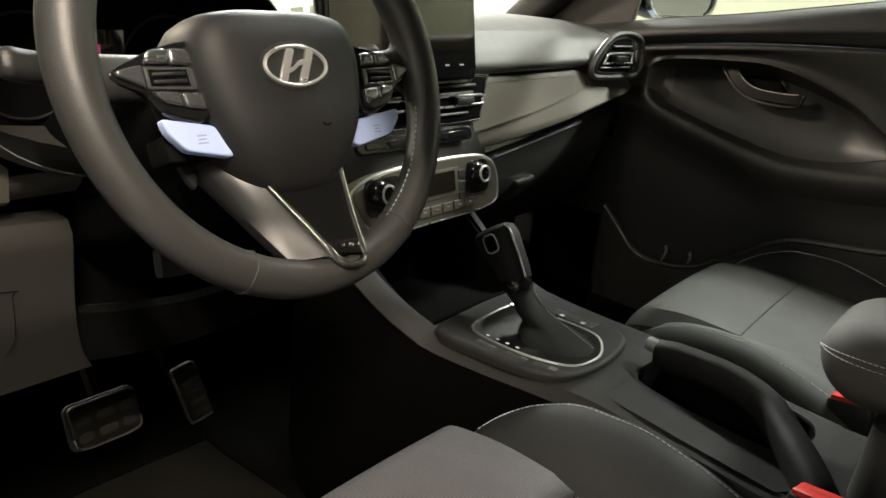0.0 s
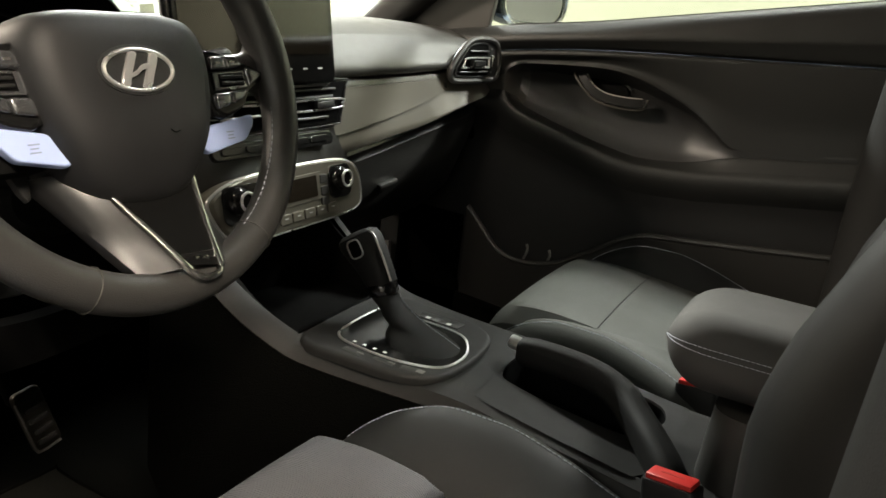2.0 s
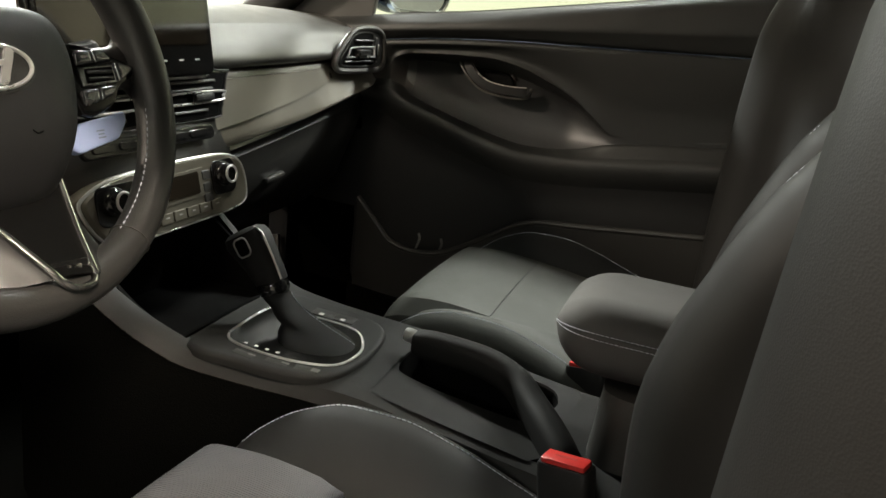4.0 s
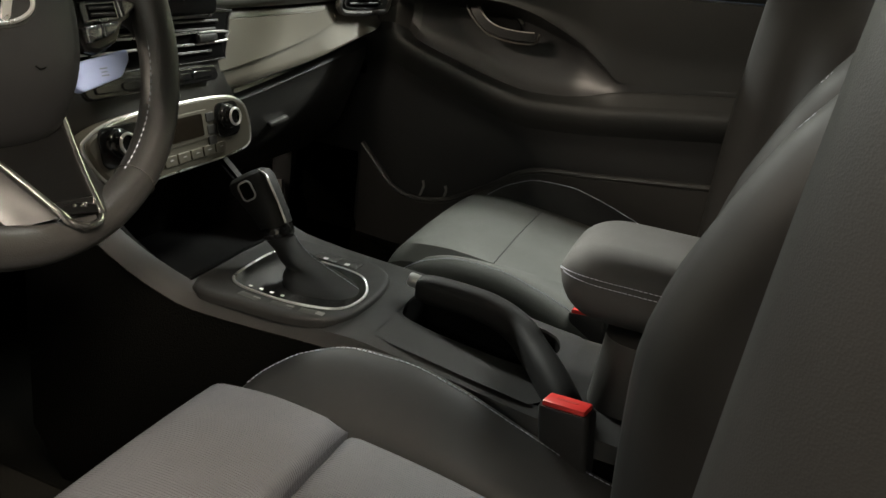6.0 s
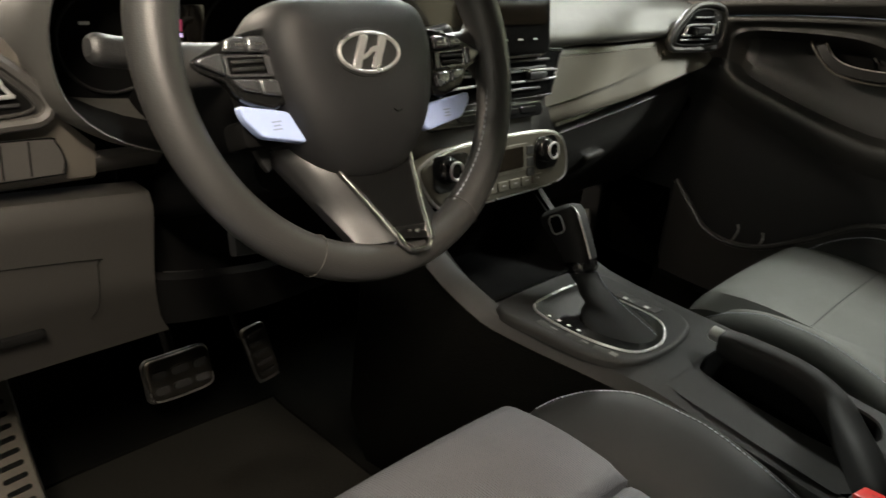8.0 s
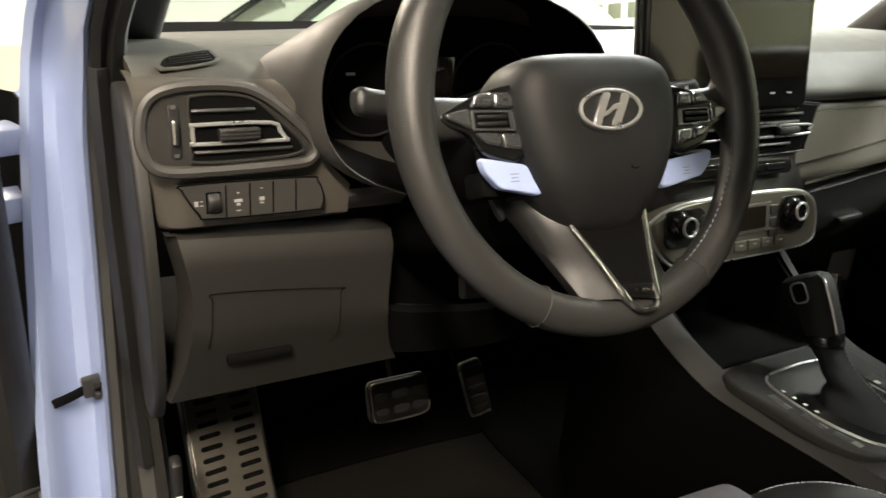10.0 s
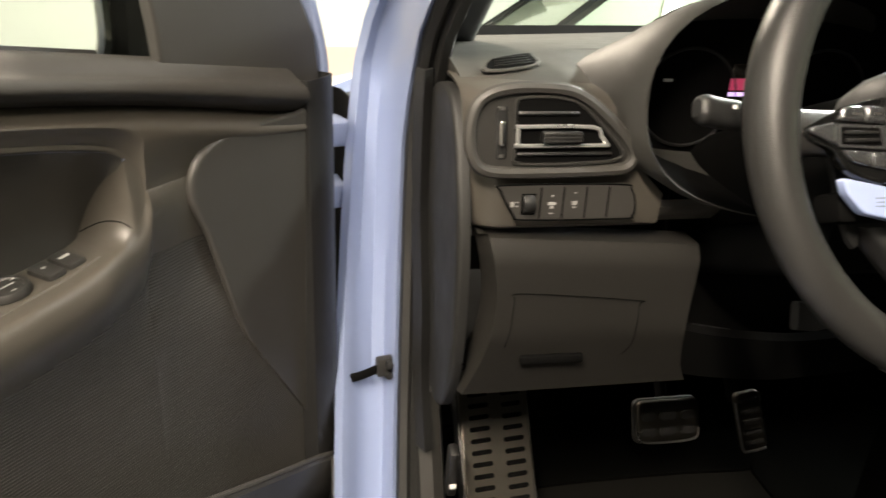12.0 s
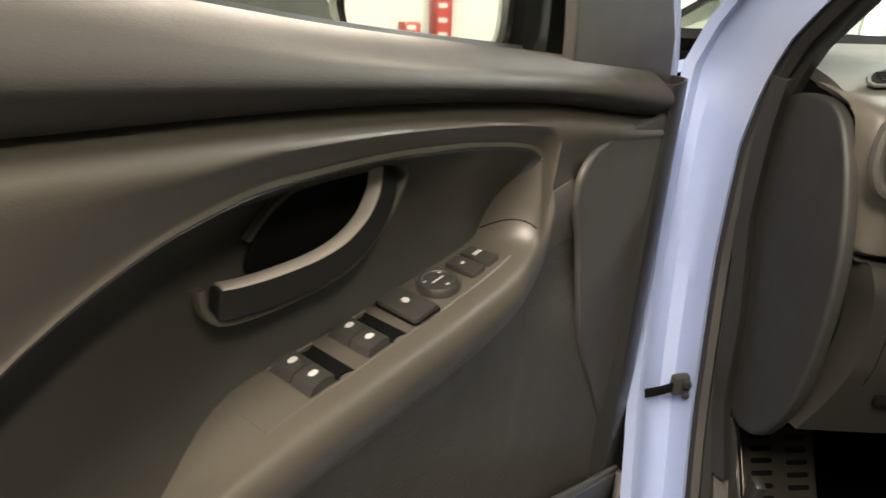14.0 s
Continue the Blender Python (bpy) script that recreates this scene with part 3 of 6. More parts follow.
        wide = lambda z: (lerp([(0.77, 0.185), (0.80, 0.187), (0.82, 0.157), (0.84, 0.144), (0.89, 0.144)], z)) / 0.185
        rows.append([(-0.690 + (x + 0.690) * wide(z), y + wrap, z) for y, z in ((0.30, 0.883), (0.262, 0.881), (0.238, 0.877), (0.222, 0.868), (0.212, 0.85), (0.208, 0.82), (0.205, 0.79), (0.2045, 0.770), (0.206, 0.7615), (0.214, 0.7565), (0.25, 0.754))])
    part("outer_face", surf(rows, 0.004), "doortrim", dash)
    # knee panel
    rows = []
    for u in np.linspace(0, 1, 25):
        row = []
        for v in np.linspace(0, 1, 15):
            z = 0.752 - 0.014 * u - v * (0.176 - 0.014 * u)
            x0 = smooth_lerp([(0, -0.677), (0.35, -0.668), (0.7, -0.676), (1, -0.694)], v)
            x1 = smooth_lerp([(0, -0.458), (0.5, -0.462), (0.85, -0.452), (1, -0.44)], v)
            y = 0.194 + 0.022 * max(0, v - 0.55) / 0.45 + 0.010 * math.exp(-((v) / 0.05) ** 2)
            if u < 0.04:
                y += 0.03
            row.append((x0 + u * (x1 - x0), y, z))
        rows.append([(row[0][0], 0.236, row[0][2] + 0.0015), (row[0][0], 0.212, row[0][2] + 0.001)] + row)
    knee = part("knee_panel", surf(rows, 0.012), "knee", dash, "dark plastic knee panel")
    # the panel runs on below the column, its shade put in as black
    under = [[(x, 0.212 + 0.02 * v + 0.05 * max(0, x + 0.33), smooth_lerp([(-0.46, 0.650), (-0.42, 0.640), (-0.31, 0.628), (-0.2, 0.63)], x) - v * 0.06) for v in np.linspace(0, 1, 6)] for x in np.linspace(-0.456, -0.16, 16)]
    part("column_panel", surf(under, 0.012), "black", dash, "panel below the steering column, blackened for its shade")
    for path in ([(-0.644, 0.1935, 0.66), (-0.642, 0.1930, 0.690), (-0.635, 0.1925, 0.6985), (-0.52, 0.1925, 0.686), (-0.516, 0.1930, 0.680), (-0.517, 0.1940, 0.64), (-0.525, 0.198, 0.6235)], [(-0.644, 0.1935, 0.66), (-0.648, 0.196, 0.640)]):
        part("fuse_lid_seam", tube(spl(path, 4), 0.0004, 6), "black", knee)
    part("grip_slot", box(0.066, 0.008, 0.010, 0.003, pose(-0.598, 0.200, 0.622, 0, 1, 0)), "black", knee)
    # knee panel's lower side and, to its right, a black sheet for shade
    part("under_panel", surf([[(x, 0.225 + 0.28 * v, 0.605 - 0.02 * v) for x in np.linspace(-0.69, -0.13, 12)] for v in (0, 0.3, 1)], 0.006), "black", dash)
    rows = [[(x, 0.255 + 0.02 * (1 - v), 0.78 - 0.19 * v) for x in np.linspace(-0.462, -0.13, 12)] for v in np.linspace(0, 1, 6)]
    part("recess_shade", surf(rows, 0.006), "black", dash)
    part("recess_trim", box(0.050, 0.012, 0.010, 0.003, pose(-0.418, 0.216, 0.633, 0, 12, 0)), "dark", dash)
    # end cap beside the door
    cap = spl([(0.360, 0.864), (0.30, 0.874), (0.262, 0.864), (0.230, 0.825), (0.205, 0.76), (0.200, 0.68), (0.215, 0.60), (0.26, 0.535), (0.315, 0.517), (0.350, 0.55), (0.375, 0.65), (0.395, 0.74), (0.385, 0.83)], 4, True)
    m = basis((-0.686, 0, 0), (0, 1, 0), (0, 0, 1), (-1, 0, 0))
    part("end_cap", plate([(p[0], p[1]) for p in [Vector((q[0], q[1], 0)) for q in cap]], 0.012, 0.005, 4, at=m), "rubber", dash, "matt dark dashboard end cap")
    rows = [[(x, y, z) for y, z in ((0.209, 0.783), (0.206, 0.777), (0.209, 0.770), (0.222, 0.758), (0.255, 0.752))] for x in np.linspace(-0.51, -0.440, 8)]
    part("lower_face", surf(rows, 0.004), "soft", dash)


def spl2(pts, n=4, closed=True):
    return [(p.x, p.y) for p in spl([(q[0], q[1], 0) for q in pts], n, closed)]


dash_body()


def side_vent(at, mirror=1):
    """Air vent with three slats, a chrome frame on the middle one and a thumb wheel."""
    def o(pts):
        return [(p[0] * mirror, p[1]) for p in pts]
    outer = spl2([(-0.075, 0.0), (-0.068, 0.024), (-0.045, 0.035), (0.0, 0.036), (0.028, 0.028), (0.058, 0.004), (0.076, -0.018), (0.072, -0.032), (0.05, -0.036), (-0.03, -0.037), (-0.062, -0.034), (-0.073, -0.020)], 4)
    inner = [(p[0] * 0.86 + 0.002, p[1] * 0.76) for p in outer]
    v = part("side_vent", plate(o(outer), 0.006, 0.003, 3, at=at), "hard", dash, "dark framed outer air vent")
    part("bezel", tube([at @ Vector((p[0] * mirror, p[1], 0.006)) for p in outer], 0.0055, 8, True, up=at.to_3x3() @ Vector((0, 0, 1))), "soft", v)
    mouth = spl2([(-0.035, 0.0), (-0.035, 0.022), (-0.029, 0.028), (0.0, 0.0285), (0.024, 0.022), (0.048, 0.0), (0.064, -0.018), (0.060, -0.026), (0.03, -0.029), (-0.030, -0.029), (-0.035, -0.02)], 4)
    part("mouth", plate(o(mouth), 0.0075, 0, at=at), "black", v, "black vent opening")
    part("bezel", tube([at @ Vector((p[0] * mirror, p[1], 0.0075)) for p in mouth], 0.0016, 6, True, up=at.to_3x3() @ Vector((0, 0, 1))), "hard", v)
    for y, x0, x1 in ((0.0150, -0.033, 0.022), (-0.0205, -0.033, 0.054)):
        part("slat", box(x1 - x0, 0.0032, 0.004, 0.001, at @ pose(mirror * (x0 + x1) / 2, y, 0.0085, -25, 0, 0)), "dark", v)
    ring = spl2([(-0.033, 0.002), (-0.030, 0.0035), (0.034, 0.003), (0.043, -0.005), (0.048, -0.012), (0.044, -0.013), (-0.030, -0.013), (-0.033, -0.011)], 3)
    part("slat_frame", tube([at @ Vector((p[0] * mirror, p[1], 0.0105)) for p in ring], 0.0019, 6, True, up=at.to_3x3() @ Vector((0, 0, 1))), "emblem", v, "chrome trim round the middle slat")
    tab = part("tab", box(0.036, 0.011, 0.010, 0.002, at @ pose(mirror * 0.006, -0.0055, 0.012)), "dark", v)
    for k in range(3):
        part("rib", box(0.034, 0.001, 0.0012, 0, at @ pose(mirror * 0.006, -0.0085 + 0.003 * k, 0.0172)), "hard", tab)
    part("wheel_slot", plate(o(rounded(0.010, 0.046, 0.003)), 0.007, 0.001, 2, at=at @ pose(mirror * -0.047, -0.002, 0)), "dark", v)
    part("thumb_wheel", box(0.006, 0.022, 0.006, 0.002, at @ pose(mirror * -0.047, -0.002, 0.009)), "chrome", v, "ribbed silver thumb wheel")
    for dy in (0.019, -0.022):
        part("mark", box(0.004, 0.003, 0.001, 0, at @ pose(mirror * -0.047, dy, 0.0072)), "silver", v)


side_vent(facing(-0.617, 0.2085, 0.851, 8, 0))
side_vent(facing(0.566, 0.199, 0.871, 4, -5) @ Matrix.Diagonal((1.14, 1.06, 1.4, 1)), -1)


def switch_panel():
    at = facing(-0.597, 0.2005, 0.787, -2)
    out = spl2([(-0.065, 0.012), (-0.060, 0.0170), (0.045, 0.0160), (0.058, 0.011), (0.064, -0.004), (0.062, -0.0150), (0.054, -0.0175), (-0.040, -0.0165), (-0.052, -0.011)], 4)
    p = part("switch_panel", plate(out, 0.0035, 0.0012, 2, at=at), "soft", dash, "dark panel of five dashboard switches")
    part("seam", tube([at @ Vector((q[0], q[1], 0.003)) for q in out], 0.0009, 6, True, up=(0, -1, 0)), "black", p)
    for k in range(4):
        part("seam", box(0.0012, 0.030, 0.001, 0, at @ pose(-0.028 + 0.0215 * k, -0.0005, 0.0036)), "black", p)
    wheel = part("dimmer_wheel", lathe([(0.009, -0.005), (0.0095, -0.003), (0.0095, 0.003), (0.009, 0.005)], 16, at=at @ pose(-0.039, -0.001, 0.001, 0, 90, 0)), "dark", p, "ribbed level wheel")
    part("slot", box(0.013, 0.020, 0.001, 0.0003, at @ pose(-0.039, -0.001, 0.0036)), "black", p)
    icons = []
    for cx, bits in ((-0.052, ((-0.002, 0, 0.004, 0.006), (0.0025, 0.002, 0.003, 0.001), (0.0025, -0.002, 0.003, 0.001))), (-0.017, ((0, 0.0, 0.009, 0.0035), (0, 0.0075, 0.002, 0.002), (0, -0.0035, 0.004, 0.003), (0, -0.0095, 0.005, 0.0012))), (0.0045, ((0, 0.0, 0.006, 0.0045), (-0.0, -0.004, 0.004, 0.0015), (0, 0.010, 0.003, 0.0008)))):
        for dx, dy, w, h in bits:
            part("print", box(w * 0.8, h * 0.8, 0.0004, 0, at @ pose(cx + dx, dy - 0.001, 0.0037)), "print", p)


switch_panel()


def defroster():
    at = basis((-0.630, 0.311, 0.8930), (0.97, 0.22, 0.07), (-0.22, 0.93, 0.28), (0.0, -0.28, 0.96))
    out = spl2([(-0.033, -0.014), (-0.020, 0.010), (0.025, 0.016), (0.030, 0.010), (0.024, -0.012)], 3)
    d = part("side_defroster", plate(out, 0.002, 0.0012, 2, at=at), "pad", dash, "small side window demister grille")
    inn = [(p[0] * 0.86, p[1] * 0.80) for p in out]
    part("mouth", plate(inn, 0.0024, 0, at=at), "black", d)
    for k in range(4):
        part("slat", box(0.042 - 0.001 * k, 0.0014, 0.0012, 0.0003, at @ pose(0.001 * k, -0.0075 + 0.0048 * k, 0.0030)), "dark", d)


defroster()


def binnacle():
    """Instrument cluster under its hood."""
    b = part("instrument_hood", bmesh.new(), "hoodpad", dash)
    cx, cz = -0.368, 0.862

    def arch(rx, rz, y, squash=0.0):
        out = []
        for k in range(48):
            a = 2 * math.pi * k / 48
            c, s = math.cos(a), math.sin(a)
            p = 2.4
            r = 1.0 / ((abs(c) ** p + abs(s) ** p) ** (1 / p))
            out.append((cx + rx * r * c, y + squash * s, cz + rz * r * s * (1.10 if s > 0 else 0.78)))
        return out
    rings = [arch(0.200, 0.062, 0.33, -0.01), arch(0.195, 0.087, 0.275, 0.0), arch(0.188, 0.101, 0.232, 0.02), arch(0.180, 0.107, 0.200, 0.034), arch(0.172, 0.105, 0.190, 0.035), arch(0.1705, 0.104, 0.1865, 0.037), arch(0.169, 0.103, 0.188, 0.037)]
    part("hood_lining", loft([arch(0.169, 0.103, 0.188, 0.037), arch(0.166, 0.100, 0.205, 0.03), arch(0.160, 0.095, 0.25, 0.015), arch(0.154, 0.090, 0.302, 0.0)], False), "black", b, "matt black hood lining")
    me = b.data
    bm = finish(loft(rings, False))
    bm.to_mesh(me)
    bm.free()
    part("face", loft([arch(0.156, 0.092, 0.302), arch(0.156, 0.092, 0.31)], True), "black", b, "black instrument face")
    for sx in (-0.075, 0.075):
        part("dial_ring", tube([(cx + sx + 0.052 * math.cos(a), 0.298, cz + 0.05 * math.sin(a)) for a in np.linspace(0, 2 * math.pi, 33)[:-1]], 0.0016, 6, True, up=(0, 1, 0)), "dark", b, "dark dial ring")
    part("display", box(0.055, 0.002, 0.07, 0.001, pose(cx - 0.002, 0.299, cz)), "screen", b)
    part("lit_bar", box(0.030, 0.001, 0.004, 0, pose(cx - 0.016, 0.2975, cz + 0.004)), "screenlit", b, "lit white bar on the display")
    part("lit_band", box(0.030, 0.001, 0.012, 0, pose(cx - 0.016, 0.2975, cz + 0.014)), "screenred", b, "dim red band on the display")
    part("lit_band", box(0.012, 0.001, 0.010, 0, pose(cx - 0.024, 0.2975, cz - 0.055)), "screenred", b)
    part("lit_bar", box(0.010, 0.001, 0.003, 0, pose(cx - 0.10, 0.2975, cz + 0.018)), "white", b)


binnacle()


def centre_stack():
    # panel behind vents, slot and climate unit
    rows = []
    for x in np.linspace(-0.165, 0.17, 21):
        w = 0.02 * (abs(x) / 0.17) ** 4
        rows.append([(x, y + w, z) for y, z in ((0.27, 0.888), (0.235, 0.882), (0.212, 0.868), (0.205, 0.85), (0.200, 0.82), (0.190, 0.79), (0.180, 0.765), (0.172, 0.745), (0.170, 0.72), (0.172, 0.69), (0.19, 0.665), (0.24, 0.655))])
    part("stack_panel", surf(rows, 0.005), "hard", dash)
    for sgn in (-1, 1):
        at = facing(0.084 * sgn, 0.1985, 0.818, 10) @ Matrix.Diagonal((1.28, 1.12, 1, 1))
        out = [(p[0] * sgn, p[1]) for p in spl2([(-0.056, 0.026), (0.056, 0.026), (0.060, 0.018), (0.046, -0.022), (0.036, -0.030), (-0.052, -0.030), (-0.058, -0.022)], 3)]
        v = part("centre_vent", plate(out, 0.006, 0.002, 2, at=at), "gloss", dash, "gloss black framed centre air vent")
        part("mouth", plate([(p[0] * 0.88, p[1] * 0.86) for p in out], 0.0065, 0, at=at), "black", v)
        for k, dy in enumerate((0.015, 0.006, -0.010, -0.019)):
            part("slat", box(0.086 - 0.011 * k, 0.0036, 0.003, 0.001, at @ pose(sgn * -0.006, dy, 0.009, -25, 0, 0)), "dark", v)
        ring = [(p[0] * sgn, p[1]) for p in spl2([(-0.046, 0.002), (0.044, 0.002), (0.046, -0.004), (0.040, -0.009), (-0.046, -0.009)], 3)]
        part("slat_frame", tube([at @ Vector((p[0], p[1], 0.011)) for p in ring], 0.0017, 6, True, up=(0, -1, 0)), "emblem", v, "chrome trim round the middle slat")
        part("bezel", tube([at @ Vector((p[0], p[1], 0.006)) for p in out], 0.0014, 6, True, up=(0, -1, 0)), "spoke", v, "thin silver vent rim")
        part("tab", box(0.030, 0.009, 0.008, 0.002, at @ pose(sgn * 0.012, -0.0035, 0.013)), "dark", v)
    # slim row of buttons
    at = facing(-0.01, 0.176, 0.772, 20)
    b = part("button_strip", plate(rounded(0.23, 0.020, 0.009), 0.005, 0.0015, 2, at=at), "gloss", dash, "slim gloss black button strip")
    for k in range(5):
        part("button", plate(rounded(0.036, 0.009, 0.003, 2), 0.0018, 0.0008, 2, at=at @ pose(-0.082 + 0.041 * k, 0, 0.005)), "gloss", b)
    # infotainment screen
    s = thing("infotainment_screen", "free-standing gloss black touch screen on the dashboard", "screen", facing(-0.026, 0.205, 0.928, 9.5))
    part("bezel", plate(rounded(0.285, 0.170, 0.012), 0.012, 0.004, 3), "gloss", s)
    part("display", plate(rounded(0.262, 0.118, 0.004, 2), 0.0006, 0, at=pose(0, 0.014, 0.0122)), "screen", s)
    part("trim", tube([(p[0], p[1], 0.003) for p in rounded(0.288, 0.173, 0.013, 4)], 0.0016, 6, True), "silver", s, "thin silver edge trim")
    for k in range(8):
        part("key_mark", box(0.009, 0.0022, 0.0005, 0, pose(-0.11 + 0.031 * k, -0.064, 0.0123)), "white", s)
    part("neck", box(0.16, 0.05, 0.05, 0.01, pose(0, -0.02, -0.02)), "dark", s)


centre_stack()


def climate_unit():
    c = thing("climate_control", "black climate control unit with two knobs and a chrome rim", "climate control", facing(-0.004, 0.150, 0.703, 12))
    out = spl2([(-0.146, 0.014), (-0.136, 0.028), (-0.095, 0.040), (0.0, 0.044), (0.095, 0.042), (0.134, 0.032), (0.148, 0.014), (0.150, -0.014), (0.140, -0.030), (0.10, -0.036), (0.0, -0.037), (-0.09, -0.036), (-0.125, -0.022)], 4)
    body = [[(p[0] * k, p[1] * k, z) for p in out] for k, z in ((0.93, -0.05), (1.0, -0.012), (1.0, 0.0), (0.985, 0.004), (0.95, 0.006))]
    part("body", loft(body), "fascia", c, "satin bronze climate fascia")
    part("rim", tube([(p[0], p[1], 0.002) for p in out], 0.0021, 8, True), "emblem", c, "polished chrome rim")
    part("fascia", plate(spl2([(-0.05, 0.030), (0.055, 0.031), (0.058, -0.006), (-0.052, -0.008)], 1), 0.0075, 0.001, 2), "fascia", c)
    part("display", plate(rounded(0.082, 0.028, 0.002, 2), 0.0085, 0, at=pose(0.004, 0.013, 0)), "screen", c, "dark climate display")
    for sx, w in ((-0.098, 0.066), (0.094, 0.050)):
        part("knob_panel", plate(rounded(w, 0.046, 0.012), 0.0078, 0.001, 2, at=pose(sx + 0.004, 0.012, 0)), "gloss", c, "gloss black panel round the knob")
    for sx in (-0.102, 0.094):
        k = part("knob", lathe([(0.0235, 0.004), (0.0235, 0.012), (0.021, 0.015), (0.0185, 0.0165), (0.0175, 0.022), (0.0165, 0.0235), (0.0120, 0.0235), (0.0105, 0.0215), (0.0005, 0.0215)], 32, at=pose(sx, 0.016, 0) @ Matrix.Diagonal((0.72, 0.72, 1, 1))), "gloss", c, "gloss black rotary knob")
        part("cap", tube([(sx + 0.0108 * math.cos(t), 0.016 + 0.0108 * math.sin(t), 0.0236) for t in np.linspace(0, 2 * math.pi, 29)[:-1]], 0.0017, 8, True), "emblem", k, "chrome knob ring")
    for sx in (-0.061, 0.061):
        for sy in (0.016, 0.0, -0.014):
            part("button", plate(rounded(0.016, 0.012, 0.002, 2), 0.0085, 0.001, 2, at=pose(sx, sy + 0.004, 0)), "hard", c)
    for k in range(7):
        b = part("button", plate(rounded(0.022, 0.013, 0.002, 2), 0.0085, 0.001, 2, at=pose(-0.072 + 0.0245 * k, -0.0215, 0)), "fascia", c)
        part("mark", box(0.006, 0.0014, 0.0005, 0, pose(-0.072 + 0.0245 * k, -0.0205, 0.0088)), "print", b)


climate_unit()


# ---- steering wheel ----
def steering_wheel():
    w = thing("steering_wheel", "dark leather sports steering wheel with pale blue drive buttons", "steering wheel", facing(-0.366, 0.0265, 0.889, 23))
    R = 0.1650
    rim = []
    for k in range(96):
        a = 2 * math.pi * k / 96
        rim.append((R * math.sin(a), -R * math.cos(a), 0))
    bm = bmesh.new()
    rings = []
    for k in range(96):
        a = 2 * math.pi * k / 96
        deg = math.degrees(a)
        grip = max(0, math.exp(-((abs(deg - 180) - 75) / 22) ** 2)) * 0.0022
        ra, rb = 0.0156 + grip, 0.0165 + grip
        c = Vector((R * math.sin(a), -R * math.cos(a), 0.008))
        e = Vector((math.sin(a), -math.cos(a), 0))
        rings.append([c + e * (ra * math.cos(t)) + Vector((0, 0, rb * math.sin(t))) for t in np.linspace(0, 2 * math.pi, 21)[:-1]])
    rings.append(rings[0])
    vs = [[bm.verts.new(p) for p in r] for r in rings[:-1]]
    vs.append(vs[0])
    for a, b in zip(vs, vs[1:]):
        for i in range(20):
            bm.faces.new((a[i], a[(i + 1) % 20], b[(i + 1) % 20], b[i]))
    r = part("rim", bm, "leather", w)
    for deg in (-28, 31, 150, -150):
        a = radians(deg)
        c = Vector((R * math.sin(a), -R * math.cos(a), 0.008))
        e = Vector((math.sin(a), -math.cos(a), 0))
        part("seam", tube([c + e * (0.0167 * math.cos(t)) + Vector((0, 0, 0.0172 * math.sin(t))) for t in np.linspace(0, 2 * math.pi, 17)[:-1]], 0.0005, 5, True, up=(0.3, 0.5, 0.8)), "soft", r)
    for s0, s1, rr, zz in ((30, 84, R - 0.0150, 0.004), (98, 150, R - 0.0155, 0.0)):
        pts = []
        for dg in np.linspace(s0, s1, 40):
            a = radians(dg)
            pts.append((math.sin(a) * rr, -math.cos(a) * rr, zz + 0.0085))
        dashes(pts, r, "rim_stitching", 0.0026, 0.0032, 0.0005)
    # airbag cover
    hub = spl2([(0, 0.050), (0.045, 0.049), (0.072, 0.041), (0.082, 0.018), (0.079, -0.014), (0.068, -0.048), (0.053, -0.076), (0.031, -0.096), (0, -0.102), (-0.031, -0.096), (-0.053, -0.076), (-0.068, -0.048), (-0.079, -0.014), (-0.082, 0.018), (-0.072, 0.041), (-0.045, 0.049)], 4)
    rings = []
    for k, z in ((0.92, -0.05), (1.0, -0.025), (1.01, -0.010), (0.995, 0.002), (0.955, 0.013), (0.88, 0.022), (0.74, 0.0275), (0.50, 0.0300), (0.25, 0.0305), (0.08, 0.0305)):
        rings.append([(p[0] * k, p[1] * k - 0.006 * (1 - k), z - (0.010 * max(0, -(p[1] * k) - 0.045) / 0.05)) for p in hub])
    h = part("airbag_cover", loft(rings), "hub", w, "smooth dark airbag cover")
    part("pry_mark", tube(spl([(0.012, -0.046, 0.0302), (0.015, -0.0485, 0.0302), (0.020, -0.0475, 0.0302)], 3), 0.0006, 5), "black", h)
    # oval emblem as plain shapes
    part("emblem_recess", plate([(0.034 * math.cos(t), 0.0215 * math.sin(t)) for t in np.linspace(0, 2 * math.pi, 33)[:-1]], 0.0012, 0.0005, 2, at=pose(-0.003, -0.001, 0.0300) @ Matrix.Diagonal((1, 0.88, 1, 1))), "dark", h)
    part("emblem_ring", tube([(-0.003 + 0.0300 * math.cos(t), -0.001 + 0.0152 * math.sin(t), 0.0318) for t in np.linspace(0, 2 * math.pi, 41)[:-1]], 0.0016, 8, True), "emblem", h, "chrome oval emblem ring")
    for q in (spl2([(-0.0170, -0.0110), (-0.0110, -0.0140), (-0.0085, -0.0060), (-0.0035, 0.0080), (-0.0020, 0.0140), (-0.0080, 0.0148), (-0.0115, 0.0060)], 3), spl2([(0.0170, 0.0110), (0.0110, 0.0140), (0.0085, 0.0060), (0.0035, -0.0080), (0.0020, -0.0140), (0.0080, -0.0148), (0.0115, -0.0060)], 3), spl2([(-0.0105, -0.0045), (-0.0020, 0.0000), (0.0030, 0.0045), (0.0105, 0.0050), (0.0095, 0.0015), (0.0020, -0.0005), (-0.0030, -0.0045), (-0.0100, -0.0070)], 3)):
        part("emblem_bar", plate([(a - 0.003 + 0.15 * b, 0.88 * b - 0.001) for a, b in q], 0.0030, 0.0008, 2, at=pose(0, 0, 0.0302)), "emblem", h, "chrome slanted emblem bar")
